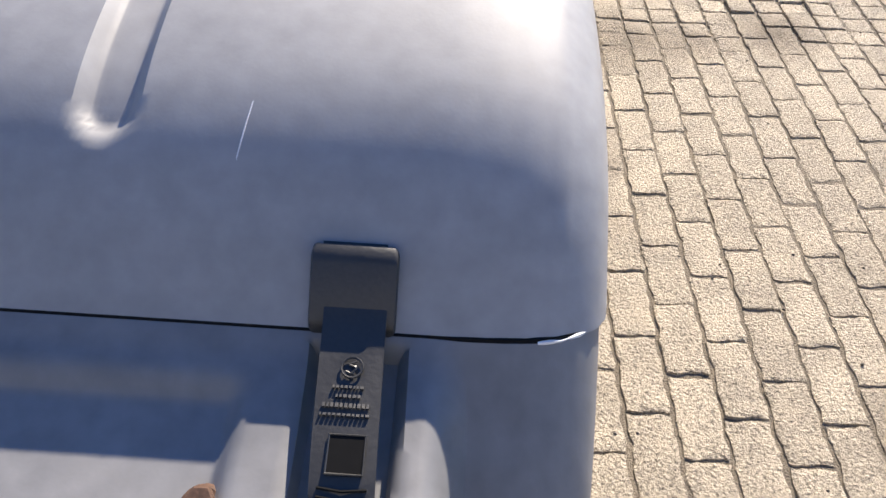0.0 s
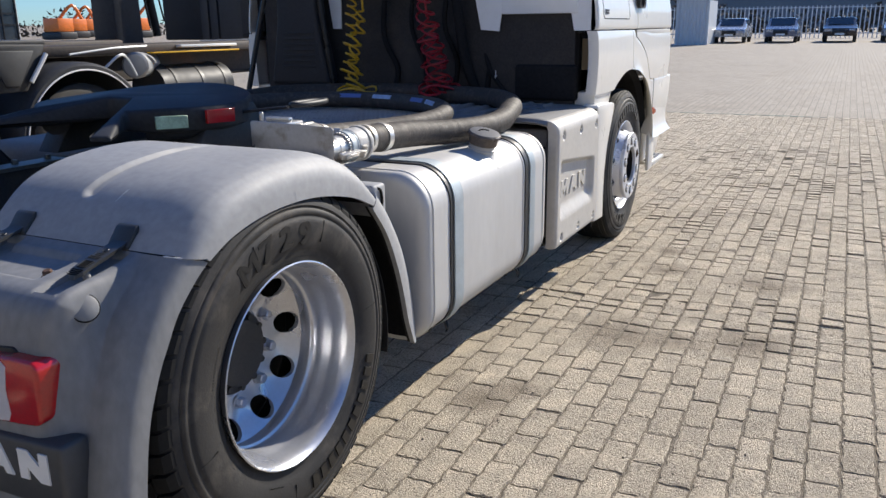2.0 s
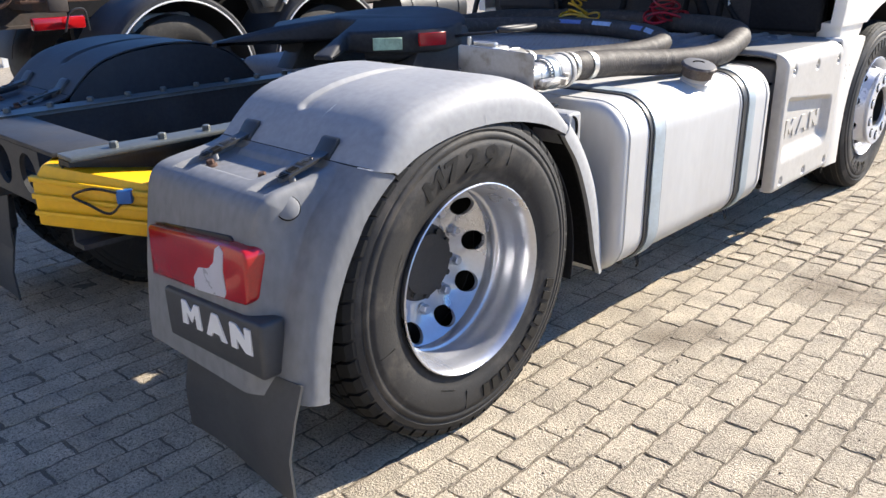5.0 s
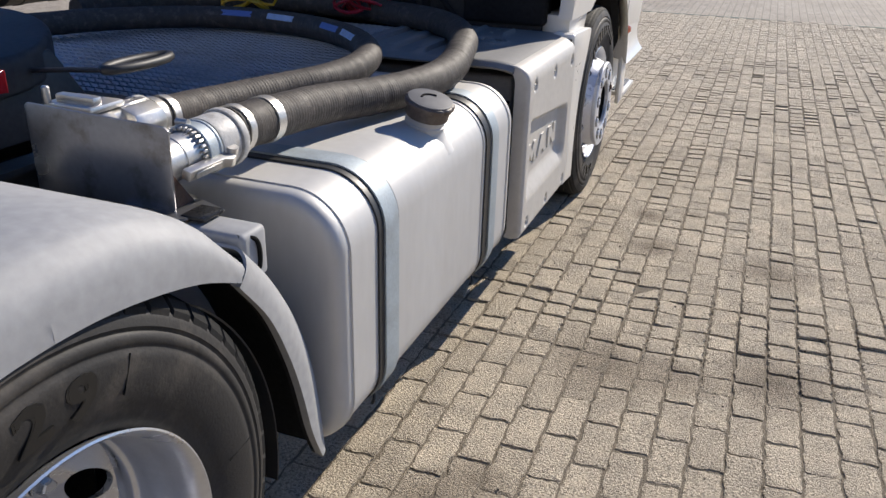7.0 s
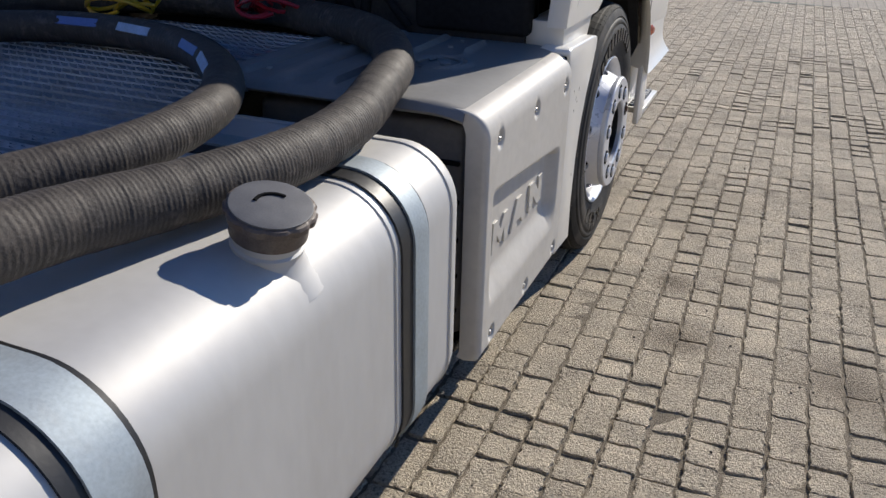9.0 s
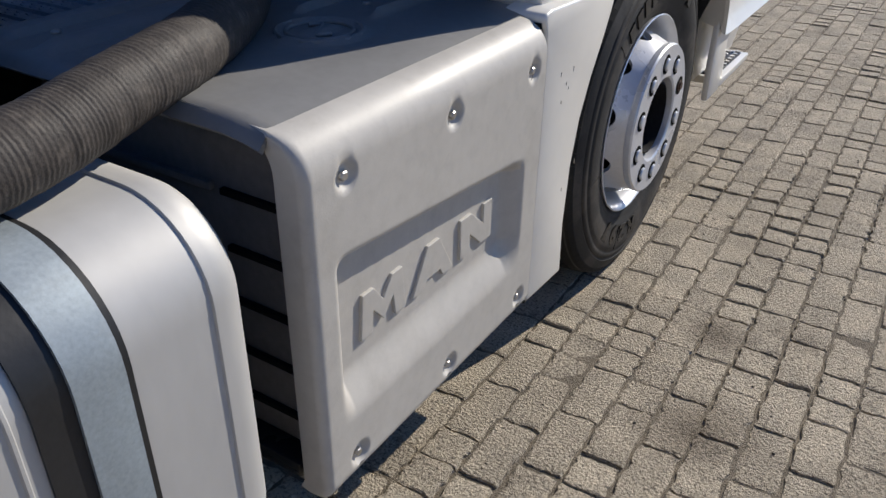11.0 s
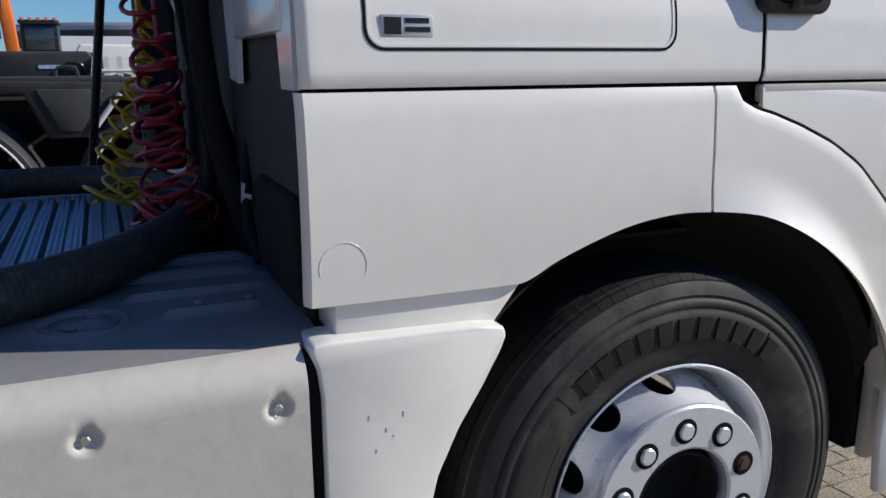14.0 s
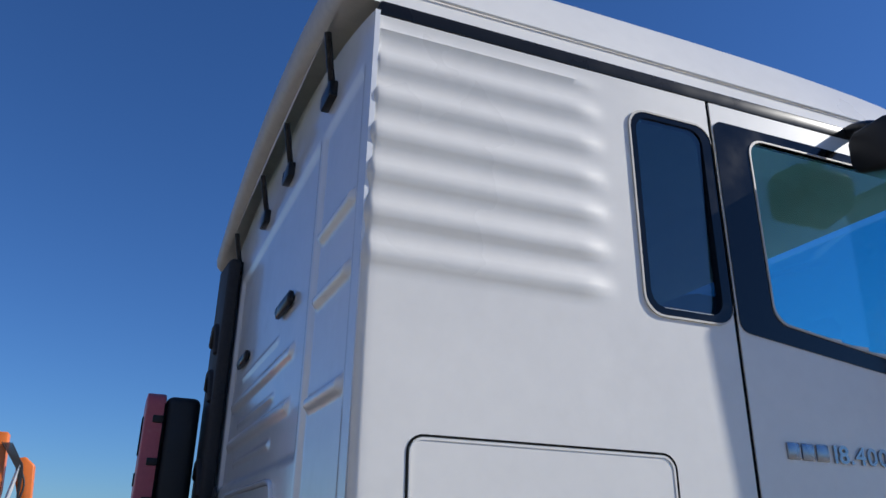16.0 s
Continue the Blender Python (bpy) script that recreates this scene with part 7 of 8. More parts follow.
def hooklift():
    t = empty("hooklift_truck", (0, 0, 0), "dark rusty hook-lift truck parked alongside the tractor", "truck")
    xf, xm = -3.1, -4.35
    for y in (1.55, 3.0):
        for s, x in ((1, xf), (-1, xf - 2.5)):
            wheel_simple(t, x - s * 0.05, y, 0.50, 0.55, s)
            arc = [[(x - s * u, y + (r * math.cos(radians(a))), 0.50 + r * math.sin(radians(a))) for u, r in ((0.0, 0.60), (0.0, 0.635), (0.02, 0.655), (0.08, 0.665), (0.55, 0.665), (0.62, 0.64))] for a in range(4, 177, 6)]
            f = part("mudguard", thick(grid(arc), 0.006), FENDER_BLACK, t, "black plastic mudguard")
            if s > 0:
                part("mudguard_edge", tube([(x + 0.004, y + 0.60 * math.cos(radians(a)), 0.50 + 0.60 * math.sin(radians(a))) for a in range(4, 177, 4)], 0.007, 6), WHITELETTER, f, "pale edge strip")
    part("wheel_guard", box(xf - 0.75, xf - 0.68, 1.0, 3.6, 0.3, 1.1), MATT_BLACK, t)
    for x in (xm + 0.42, xm - 0.42):
        part("frame_rail", prism([(x - 0.05, 0.92), (x + 0.05, 0.92), (x + 0.05, 0.94), (x - 0.03, 0.94), (x - 0.03, 1.18), (x + 0.05, 1.18), (x + 0.05, 1.20), (x - 0.05, 1.20)], "y", -4.2, 7.0), RUSTYFRAME, t, "rusty frame rail")
    part("hoist_beam", box(xm - 0.30, xm + 0.30, -1.2, 4.3, 1.20, 1.32, 0.02), RUSTYFRAME, t, "rusty sliding hoist beam")
    part("side_beam", box(xf - 0.30, xf - 0.16, -3.9, 1.0, 1.17, 1.305, 0.01), RUSTYFRAME, t, "rusty side beam")
    part("side_rail", box(xf - 0.22, xf - 0.12, 0.45, 1.0, 1.125, 1.145, 0.004), RUST, t)
    for k in range(7):
        part("rail_bolt", disc((xf - 0.17, 0.5 + 0.07 * k, 1.145), (0, 0, 1), 0.016, 0.022, 6), RUST, t)
    for y in (-3.6, -2.2, -0.9, 0.62):
        part("cross_beam", box(xf - 2.3, xf - 0.1, y, y + 0.14, 1.06, 1.20, 0.01), RUSTYFRAME, t)
    part("rust_box", box(xf - 0.32, xf - 0.12, 0.80, 0.88, 1.28, 1.36, 0.006), RUST, t)
    part("rust_bracket", prism([(1.40, 1.26), (1.62, 1.26), (1.58, 1.30), (1.42, 1.30)], "x", xf - 0.3, xf - 0.1, bev=0.006), RUST, t)
    part("pale_bracket", prism([(1.62, 1.25), (1.80, 1.25), (1.74, 1.30), (1.68, 1.30)], "x", xf - 0.06, xf - 0.02, bev=0.006), YELLOW, t)
    # rear roller: a rusty ring with a dark core
    part("roller", lathe_moved([(0.10, 0.0), (0.125, 0.0), (0.125, 0.16), (0.118, 0.17), (0.10, 0.165), (0.10, 0.0)], (xf - 0.14, 0.275, 1.23), (1, -0.2, 0)), RUST, t, "rusty roller ring")
    part("roller_core", lathe_moved([(0.10, 0.0), (0.10, 0.12), (0.05, 0.13), (0.03, 0.15), (0.0, 0.15)], (xf - 0.14, 0.275, 1.23), (1, -0.2, 0)), CHASSIS, t)
    lampb = part("light_board", box(xf - 0.16, xf - 0.10, 0.50, 0.86, 0.945, 1.03, 0.012), REDLAMP, t, "red tail lamp")
    part("lamp_guard", tube(spline([(xf - 0.08, 0.70, 0.93), (xf - 0.05, 0.74, 1.06), (xf - 0.05, 0.84, 1.07), (xf - 0.08, 0.87, 0.93)], 5), 0.008, 6), CHASSIS, lampb)
    part("hub_clutter", box(xf - 0.35, xf - 0.2, 1.2, 1.75, 0.82, 1.0, 0.04, 3), CONTAINER, t, "pale brake chamber")
    for k in range(4):
        part("brake_pot", disc((xf - 0.2, 1.28 + 0.13 * k, 0.9), (1, 0, 0), 0.055, 0.04, 16, None, 0.01), CONTAINER, t)
    # guard plate between the axles
    part("guard_plate", prism([(1.80, 1.33), (2.70, 1.31), (2.68, 1.26), (2.50, 0.96), (2.24, 0.96), (2.12, 1.24), (1.80, 1.27)], "x", xf - 0.12, xf - 0.04, bev=0.015), CHASSIS, t, "dark trapezoid guard plate")
    part("guard_inset", prism([(2.19, 1.272), (2.585, 1.266), (2.43, 1.0), (2.31, 1.005)], "x", xf - 0.05, xf - 0.025, bev=0.01), FENDER_DARK, t)
    part("guard_strut", tube([(xf - 0.02, 2.52, 1.03), (xf - 0.02, 2.68, 1.24)], 0.018, 8), GALV, t)
    part("top_deck", box(xf - 0.7, xf - 0.06, 1.75, 2.72, 1.305, 1.345, 0.012), CHASSIS, t)
    part("top_loop", tube(spline([(xf - 0.3, 2.3, 1.33), (xf - 0.3, 2.32, 1.40), (xf - 0.3, 2.42, 1.40), (xf - 0.3, 2.44, 1.33)], 4), 0.012, 6), CHASSIS, t)
    part("deck_beam", box(xf - 0.62, xf - 0.25, 2.72, 6.0, 1.20, 1.29, 0.02), RUSTYFRAME, t)
    part("pale_ledge", box(xf - 0.30, xf - 0.18, 4.3, 5.1, 1.245, 1.27, 0.004), GALV, t)
    part("yellow_line", box(xf - 0.22, xf - 0.15, 3.9, 5.1, 1.20, 1.212, 0.002), YELLOW, t)
    part("tool_bin", prism([(1.78, 1.31), (2.50, 1.31), (2.53, 1.50), (2.50, 1.53), (1.83, 1.53), (1.78, 1.50)], "x", -5.5, -4.9, bev=0.03, seg=3), CHASSIS, t, "black steel bin")
    part("bin_loop", tube(spline([(-4.88, 2.30, 1.36), (-4.86, 2.34, 1.43), (-4.86, 2.44, 1.42), (-4.88, 2.46, 1.34)], 5), 0.016, 8), DARK, t)
    part("bin_label", box(-4.901, -4.893, 2.12, 2.30, 1.39, 1.42), HOSELABEL, t)
    drum = part("air_drum", lathe_moved([(0.0, 0.0), (0.10, 0.003), (0.118, 0.02), (0.118, 0.5), (0.0, 0.52)], (xf - 0.2, 3.72, 1.10), (-0.55, 0.83, 0), 32), GREYTRIM, t, "grey air drum")
    part("air_line", tube(spline([(xf - 0.1, 3.3, 1.1), (xf - 0.05, 3.42, 1.20), (xf - 0.1, 3.55, 1.17), (xf - 0.08, 3.62, 1.02)], 6), 0.012, 6), GALV, t)
    part("air_line", tube(spline([(xf - 0.15, 3.0, 1.22), (xf - 0.1, 3.4, 1.26), (xf - 0.12, 3.8, 1.27)], 6), 0.010, 6), GALV, t)
    ft = part("fuel_drum", tube([(xf - 0.35, 4.0, 0.86), (xf - 0.35, 4.95, 0.86)], 0.225, 24), CHASSIS, t, "dark round air tank")
    for y in (4.15, 4.5, 4.82):
        part("tank_strap", tube([(xf - 0.35, y, 0.86), (xf - 0.35, y + 0.04, 0.86)], 0.231, 24), BLACK, ft)
    # upright hook arm with its ram
    arm = part("hook_arm", prism([(4.34, 1.25), (4.71, 1.25), (4.68, 2.62), (4.62, 2.76), (4.44, 2.76), (4.36, 2.62)], "x", xm - 0.16, xm + 0.16, bev=0.02), FENDER_BLACK, t, "dark hook-lift arm")
    part("hook", tube(spline([(xm, 4.46, 2.72), (xm, 4.40, 2.82), (xm, 4.40, 2.92), (xm, 4.47, 3.0), (xm, 4.56, 3.02), (xm, 4.62, 2.98)], 5), lambda i: 0.05 - 0.0006 * i, 10), YELLOW, arm, "worn yellow hook")
    part("hook_latch", box(xm - 0.09, xm + 0.09, 4.55, 4.78, 2.80, 2.88, 0.02, 2), DARK, arm)
    part("arm_head", box(xm - 0.13, xm + 0.175, 4.46, 4.62, 2.60, 2.74, 0.01), GREYTRIM, arm)
    part("arm_plate", box(xm + 0.158, xm + 0.168, 4.55, 4.66, 2.36, 2.48), WHITELETTER, arm)
    part("arm_plate", box(xm + 0.158, xm + 0.168, 4.56, 4.66, 2.25, 2.34), WHITELETTER, arm)
    part("lift_ram", tube([(xm + 0.1, 4.96, 1.35), (xm + 0.1, 4.81, 2.2)], 0.045, 12), DARK, t, "black lifting ram")
    part("ram_rod", tube([(xm + 0.1, 4.81, 2.2), (xm + 0.1, 4.77, 2.42)], 0.03, 10), CHASSIS, t)
    part("ram_head", box(xm + 0.04, xm + 0.16, 4.68, 4.86, 2.42, 2.45, 0.01), DARK, t)
    part("ram_pipe", tube([(xm + 0.12, 4.85, 1.45), (xm + 0.12, 4.70, 2.36)], 0.012, 6), DARK, t)
    part("ram_pipe", tube([(xm + 0.14, 5.04, 1.5), (xm + 0.14, 4.90, 2.1)], 0.010, 6), DARK, t)
    # hydraulic tanks and the folded crane
    for a, c in ((5.27, 5.40), (5.42, 5.55), (5.57, 5.95)):
        tk = part("hydraulic_tank", box(xm - 0.1, xm + 0.45, a, c, 1.30, 2.25, 0.02, 2), SNORKEL, t, "black hydraulic tank")
        part("tank_lid", box(xm - 0.05, xm + 0.38, a + 0.02, c - 0.02, 2.25, 2.275, 0.006), SNORKEL, tk)
    part("filter_cap", disc((xm + 0.3, 5.75, 2.25), (0, 0, 1), 0.05, 0.09, 16, None, 0.01), WHITELETTER, t)
    cr = part("crane_column", box(xm - 0.25, xm + 0.2, 5.95, 6.45, 1.3, 3.5, 0.06, 3), SNORKEL, t, "dark folded crane")
    part("crane_boom", prism([(5.62, 2.32), (5.95, 2.20), (6.3, 2.4), (6.4, 3.55), (6.1, 3.5), (5.72, 3.28), (5.45, 3.10), (5.40, 2.75)], "x", xm - 0.2, xm + 0.2, bev=0.05, seg=3), SNORKEL, cr)
    rnd = random.Random(5)
    for k in range(16):
        a = 3.0 + 1.9 * rnd.random()
        y, z = 5.78 + 0.44 * math.cos(a) + 0.1 * rnd.random(), 2.85 + 0.42 * math.sin(a) * -1 * (1 if rnd.random() < 0.5 else -1)
        b = disc((xm + 0.2 * rnd.random(), y, z), (1, rnd.uniform(-0.3, 0.3), rnd.uniform(-0.3, 0.3)), rnd.uniform(0.04, 0.09), rnd.uniform(0.06, 0.16), 14, None, 0.012)
        part("crane_joint", b, SNORKEL, cr)
    for k in range(12):
        y0, z0 = 5.36 + 0.25 * rnd.random(), 2.35 + 0.55 * rnd.random()
        part("crane_line", tube(spline([(xm + 0.2, y0 + 0.1, z0), (xm + 0.24, y0 - 0.05, z0 + 0.12 + 0.1 * rnd.random()), (xm + 0.22, y0 + 0.02, z0 + 0.32), (xm + 0.15, y0 + 0.2, z0 + 0.5)], 5), 0.014, 6), BLACK, cr)
    part("cab_body", box(xf - 2.5, xf, 7.0, 9.0, 1.0, 3.0, 0.08, 3), PAINT, t, "white cab")


hooklift()


def white_lorry():
    t = empty("white_lorry", (-28.6, 9.95, 0.06), "white lorry with a dark windscreen facing the yard", "truck")
    t.rotation_euler = (0, 0, radians(69.5))
    # front faces local -y
    part("cab_body", box(-1.2, 1.2, -1.0, 1.0, 0.7, 2.72, 0.1, 4), PAINT, t)
    part("wind_deflector", prism([(-0.75, 2.70), (-0.5, 3.0), (0.1, 3.2), (0.95, 3.2), (0.95, 2.70)], "x", -1.15, 0.95, bev=0.10, seg=4), PAINT, t)
    part("windscreen", prism([(-1.06, 1.42), (-1.03, 2.44), (-0.95, 2.44), (-0.98, 1.42)], "x", -1.10, 1.10, bev=0.01), WINGLASS, t, "dark windscreen")
    part("sun_visor", prism([(-1.22, 2.40), (-1.0, 2.68), (-0.92, 2.68), (-0.92, 2.42), (-1.18, 2.36)], "x", -1.15, 1.15, bev=0.02), DARK, t)
    for s in (1, -1):
        part("side_window", box(s * 1.19, s * 1.21, -0.75, 0.1, 1.65, 2.25, 0.02), WINGLASS, t)
        part("mirror", box(s * 1.30, s * 1.50, -0.95, -0.85, 1.75, 2.30, 0.05, 3), PAINT, t)
        part("wheel", lathe_x([(s * 1.2, 0.3), (s * 1.2, 0.45), (s * 1.15, 0.5), (s * 0.9, 0.5), (s * 0.9, 0.3)], 0.2, 0.5, 24), RUBBER, t)
        part("corner_panel", box(s * 1.08, s * 1.205, -1.07, -0.9, 1.35, 2.40, 0.03, 2), PAINT, t)
    part("bumper", box(-1.2, 1.2, -1.08, -0.9, 0.4, 1.0, 0.06), GREYTRIM, t)
    part("wiper_panel", box(-1.15, 1.15, -1.08, -0.95, 1.30, 1.42, 0.02), PAINT, t)
    part("dash_paper", box(-0.95, -0.6, -1.075, -1.06, 1.62, 1.90), WHITELETTER, t)
    part("box_body", box(-1.25, 2.6, 1.4, 7.5, 0.9, 1.85, 0.03), CONTAINER, t)


white_lorry()


def palisade(name, p, q, h, gap, mat_, label):
    f = empty(name, (0, 0, 0), label, "fence")
    p, q = Vector(p), Vector(q)
    L = (q - p).length
    d = (q - p) / L
    n = int(L / gap)
    bm = bmesh.new()
    for k in range(n + 1):
        c = p + d * (k * gap)
        z = ground_z(c.x, c.y)
        w = min(0.035, gap * 0.3)
        prism([(c.x - w, c.y - 0.012), (c.x + w, c.y - 0.012), (c.x + w, c.y + 0.012), (c.x - w, c.y + 0.012)] if abs(d.x) > 0.5 else
              [(c.x - 0.012, c.y - w), (c.x + 0.012, c.y - w), (c.x + 0.012, c.y + w), (c.x - 0.012, c.y + w)], "z", z, z + h, bm=bm)
    tagged(part("pale", bm, mat_, f, smooth=False), kind="stuff")
    for zz in (0.25, h - 0.19):
        a, b = p + Vector((0, 0, ground_z(p.x, p.y) + zz)), q + Vector((0, 0, ground_z(q.x, q.y) + zz))
        part("fence_rail", tube([a, b], 0.03, 6), mat_, f)
    return f


palisade("yard_fence", (-34, 62, 0), (60, 62, 0), 2.2, 0.28, GALV, "white steel palisade fence round the yard")
palisade("barrier_fence", (-9.5, -3.0, 0), (-9.5, 3.75, 0), 1.53, 0.172, GALV, "low white steel barrier fence in the yard")


def container(x, y):
    z = ground_z(x, y)
    c = empty("storage_container", (0, 0, 0), "pale grey corrugated storage container", "container")
    pts = []
    n = 36
    for k in range(n):
        pts.append((x - 0.85 + 1.7 * k / n, y + (0.0 if k % 4 < 2 else 0.05)))
    pts += [(x + 0.85, y), (x + 0.85, y + 3.3), (x - 0.85, y + 3.3)]
    part("shell", prism(pts, "z", z, z + 2.45), CONTAINER, c, smooth=False)
    for s in (-0.85, 0.85):
        part("corner_post", box(x + s - 0.06, x + s + 0.06, y - 0.03, y + 0.1, z, z + 2.5), CONTAINER, c, smooth=False)
    part("top_beam", box(x - 0.85, x + 0.85, y - 0.03, y + 0.1, z + 2.4, z + 2.52), CONTAINER, c, smooth=False)


container(-5.68, 46.6)


def car(x, y, paint, label):
    c = empty("parked_car", (x, y, ground_z(x, y)), label, "car", "cars parked along the fence")
    prof = [(-2.15, 0.35), (-2.2, 0.6), (-2.1, 0.78), (-1.1, 0.95), (-0.45, 1.36), (0.6, 1.43), (1.35, 1.35), (1.95, 0.98), (2.15, 0.9), (2.2, 0.5), (2.1, 0.32)]
    rows = []
    for u, k in ((-0.88, 0.0), (-0.85, 0.75), (-0.70, 1.0), (0.70, 1.0), (0.85, 0.75), (0.88, 0.0)):
        rows.append([(u if b < 0.95 else u * (1 - 0.22 * (b - 0.95) / 0.48), a * (0.97 + 0.03 * k), 0.3 + (b - 0.3) * (0.93 + 0.07 * k)) for a, b in prof])
    part("body", grid(rows, caps=True), paint, c, angle=25)
    part("windscreen", prism([(-1.08, 0.98), (-0.48, 1.37), (-0.50, 1.40), (-1.12, 1.0)], "x", -0.66, 0.66), WINGLASS, c)
    for s in (1, -1):
        part("side_glass", prism([(-0.9, 1.0), (-0.42, 1.32), (0.6, 1.36), (1.2, 1.25), (1.5, 1.0)], "x", s * 0.70, s * 0.80), WINGLASS, c)
        part("headlight", box(s * 0.45, s * 0.78, -2.19, -2.0, 0.62, 0.75, 0.03), BADGE, c)
        for wy in (-1.35, 1.35):
            part("wheel", lathe_x([(s * 0.88, 0.18), (s * 0.89, 0.28), (s * 0.86, 0.32), (s * 0.7, 0.32), (s * 0.7, 0.18)], wy, 0.32, 24), RUBBER, c)
    part("grille", box(-0.4, 0.4, -2.215, -2.15, 0.45, 0.72, 0.02), DARK, c)
    part("number_plate", box(-0.25, 0.25, -2.225, -2.21, 0.42, 0.52), WHITELETTER, c)


for x, y, p, l in ((-4.0, 51.5, CAR_SILVER, "silver saloon car parked along the fence"), (-1.2, 52.0, CAR_BLUE, "blue-grey hatchback parked along the fence"), (1.9, 52.5, CAR_BLACK, "black hatchback parked along the fence"), (5.0, 53, CAR_SILVER, "silver car parked along the fence"), (8.0, 53, CAR_BLUE, "grey car parked along the fence")):
    car(x, y, p, l)


def bare_tree(x, y, h, seed):
    rnd = random.Random(seed)
    t = empty("bare_tree", (x, y, ground_z(x, y)), "leafless tree beyond the fence", "tree")
    bm = bmesh.new()
    tw = bmesh.new()

    def limb(p, d, L, r, depth):
        pts = [p]
        for k in range(4):
            d = (d + Vector((rnd.uniform(-0.25, 0.25), rnd.uniform(-0.25, 0.25), rnd.uniform(-0.05, 0.2)))).normalized()
            pts.append(pts[-1] + d * L / 4)
        tube(pts, lambda i: max(0.008, r * (1 - 0.14 * i)), 5, bm if depth < 2 else tw)
        if depth < 4:
            for k in range(3 if depth else 6):
                q = pts[1 + (k + depth) % 4]
                nd = (d + Vector((rnd.uniform(-1, 1), rnd.uniform(-1, 1), rnd.uniform(-0.1, 0.7))) * 0.9).normalized()
                limb(q, nd, L * 0.66, r * 0.5, depth + 1)
    limb(Vector((0, 0, 0)), Vector((0, 0, 1)), h * 0.45, h * 0.02, 0)
    part("trunk", bm, TWIG, t)
    tagged(part("twig_crown", tw, TWIG, t), kind="stuff")


for x, y, h, sd in ((-13.4, 72, 9.0, 1), (-10.9, 80, 6.6, 2), (-17.5, 74, 7.5, 3)):
    bare_tree(x, y, h, sd)


def hedge(name, x0, x1, y0, y1, h, n, seed, mat_, label):
    rnd = random.Random(seed)
    bm = bmesh.new()
    for k in range(n):
        t = rnd.random()
        x, y = x0 + (x1 - x0) * t, y0 + (y1 - y0) * t
        x += rnd.uniform(-1.5, 1.5)
        y += rnd.uniform(-1.5, 1.5)
        top = h * (0.5 + 0.5 * math.sin(t * 37 + seed) * rnd.random())
        z = rnd.random() * top
        s = rnd.uniform(0.15, 0.5)
        a, b, c = [Vector((rnd.uniform(-s, s), rnd.uniform(-s, s), rnd.uniform(-s, s))) for _ in range(3)]
        o = Vector((x, y, z + ground_z(x, y)))
        bm.faces.new([bm.verts.new(o + v) for v in (a, b, c)])
    ob = link(name, bm, mat_, smooth=False)
    return tagged(ob, label, "shrubs", kind="stuff")


hedge("scrub", -60, 90, 84, 80, 4.6, 11000, 3, SCRUB, "brown leafless scrub behind the fence")
wh = empty("warehouse", (0, 0, 0), "long low grey warehouse behind the scrub", "building")
part("wall", box(-70, 120, 118, 150, 0, 5.4), HALLWALL, wh, "grey clad wall", smooth=False)
part("roof", prism([(117, 5.4), (151, 5.4), (151, 6.6), (134, 8.4), (117, 6.6)], "x", -71, 121), HALLWALL, wh, "shallow grey roof", smooth=False)
hedge("far_trees", -130, -60, 40, 110, 4.5, 4000, 7, SCRUB, "distant brown leafless trees")
# height gate
g = empty("height_gate", (0, 0, 0), "dark steel height gate at the exit", "gate")
for x in (-14.4, -8.0):
    part("post", box(x - 0.14, x + 0.14, 57.9, 58.1, 0.3, 7.2), DARK, g, smooth=False)
part("beam", box(-14.5, -7.86, 57.92, 58.08, 6.95, 7.25), DARK, g, smooth=False)


def excavator(x, y, k=1.0):
    e = empty("excavator", (x, y, ground_z(x, y)), "orange excavator with a raised arm", "excavator")
    part("house", box(-1.6 * k, 1.4 * k, -4.4 * k, -1.4 * k, 1.0 * k, 2.2 * k, 0.1, 3), ORANGE, e)
    part("track", box(-2.0 * k, 2.0 * k, -1.6 * k, -1.0 * k, 0, 0.9 * k, 0.3, 3), CHASSIS, e)
    part("track", box(-2.0 * k, 2.0 * k, 1.0 * k, 1.6 * k, 0, 0.9 * k, 0.3, 3), CHASSIS, e)
    part("boom", prism([(-0.35, 1.0), (0.15, 1.0), (0.26, 3.0), (0.16, 4.6), (-0.2, 4.6), (-0.1, 3.0)], "x", -0.3, 0.3, bev=0.05), ORANGE, e, "orange boom")
    part("stick", prism([(0.50, 3.9), (0.72, 3.95), (0.98, 3.74), (1.08, 2.6), (1.14, 1.5), (0.82, 1.5), (0.74, 2.7), (0.52, 3.4)], "x", -0.25, 0.25, bev=0.05), ORANGE, e, "orange stick")
    part("ram", tube([(0.35, 0.32, 2.0), (0.35, 0.62, 3.7)], 0.06, 8), GALV, e)
    part("line", tube(spline([(0.32, 0.3, 4.0), (0.36, 0.8, 3.3), (0.36, 0.7, 2.6), (0.34, 0.4, 2.2)], 5), 0.03, 6), BLACK, e)
    for k in range(5):
        part("line", tube(spline([(0.34, 0.05 + 0.06 * k, 4.3), (0.40, 0.35 + 0.05 * k, 3.9), (0.38, 0.60 + 0.03 * k, 3.5), (0.36, 0.72, 2.9 - 0.2 * k)], 5), 0.022, 6), BLACK, e)
    part("boom_patch", box(0.30, 0.32, 0.0, 0.14, 3.2, 3.5), GREYTRIM, e)
    return e


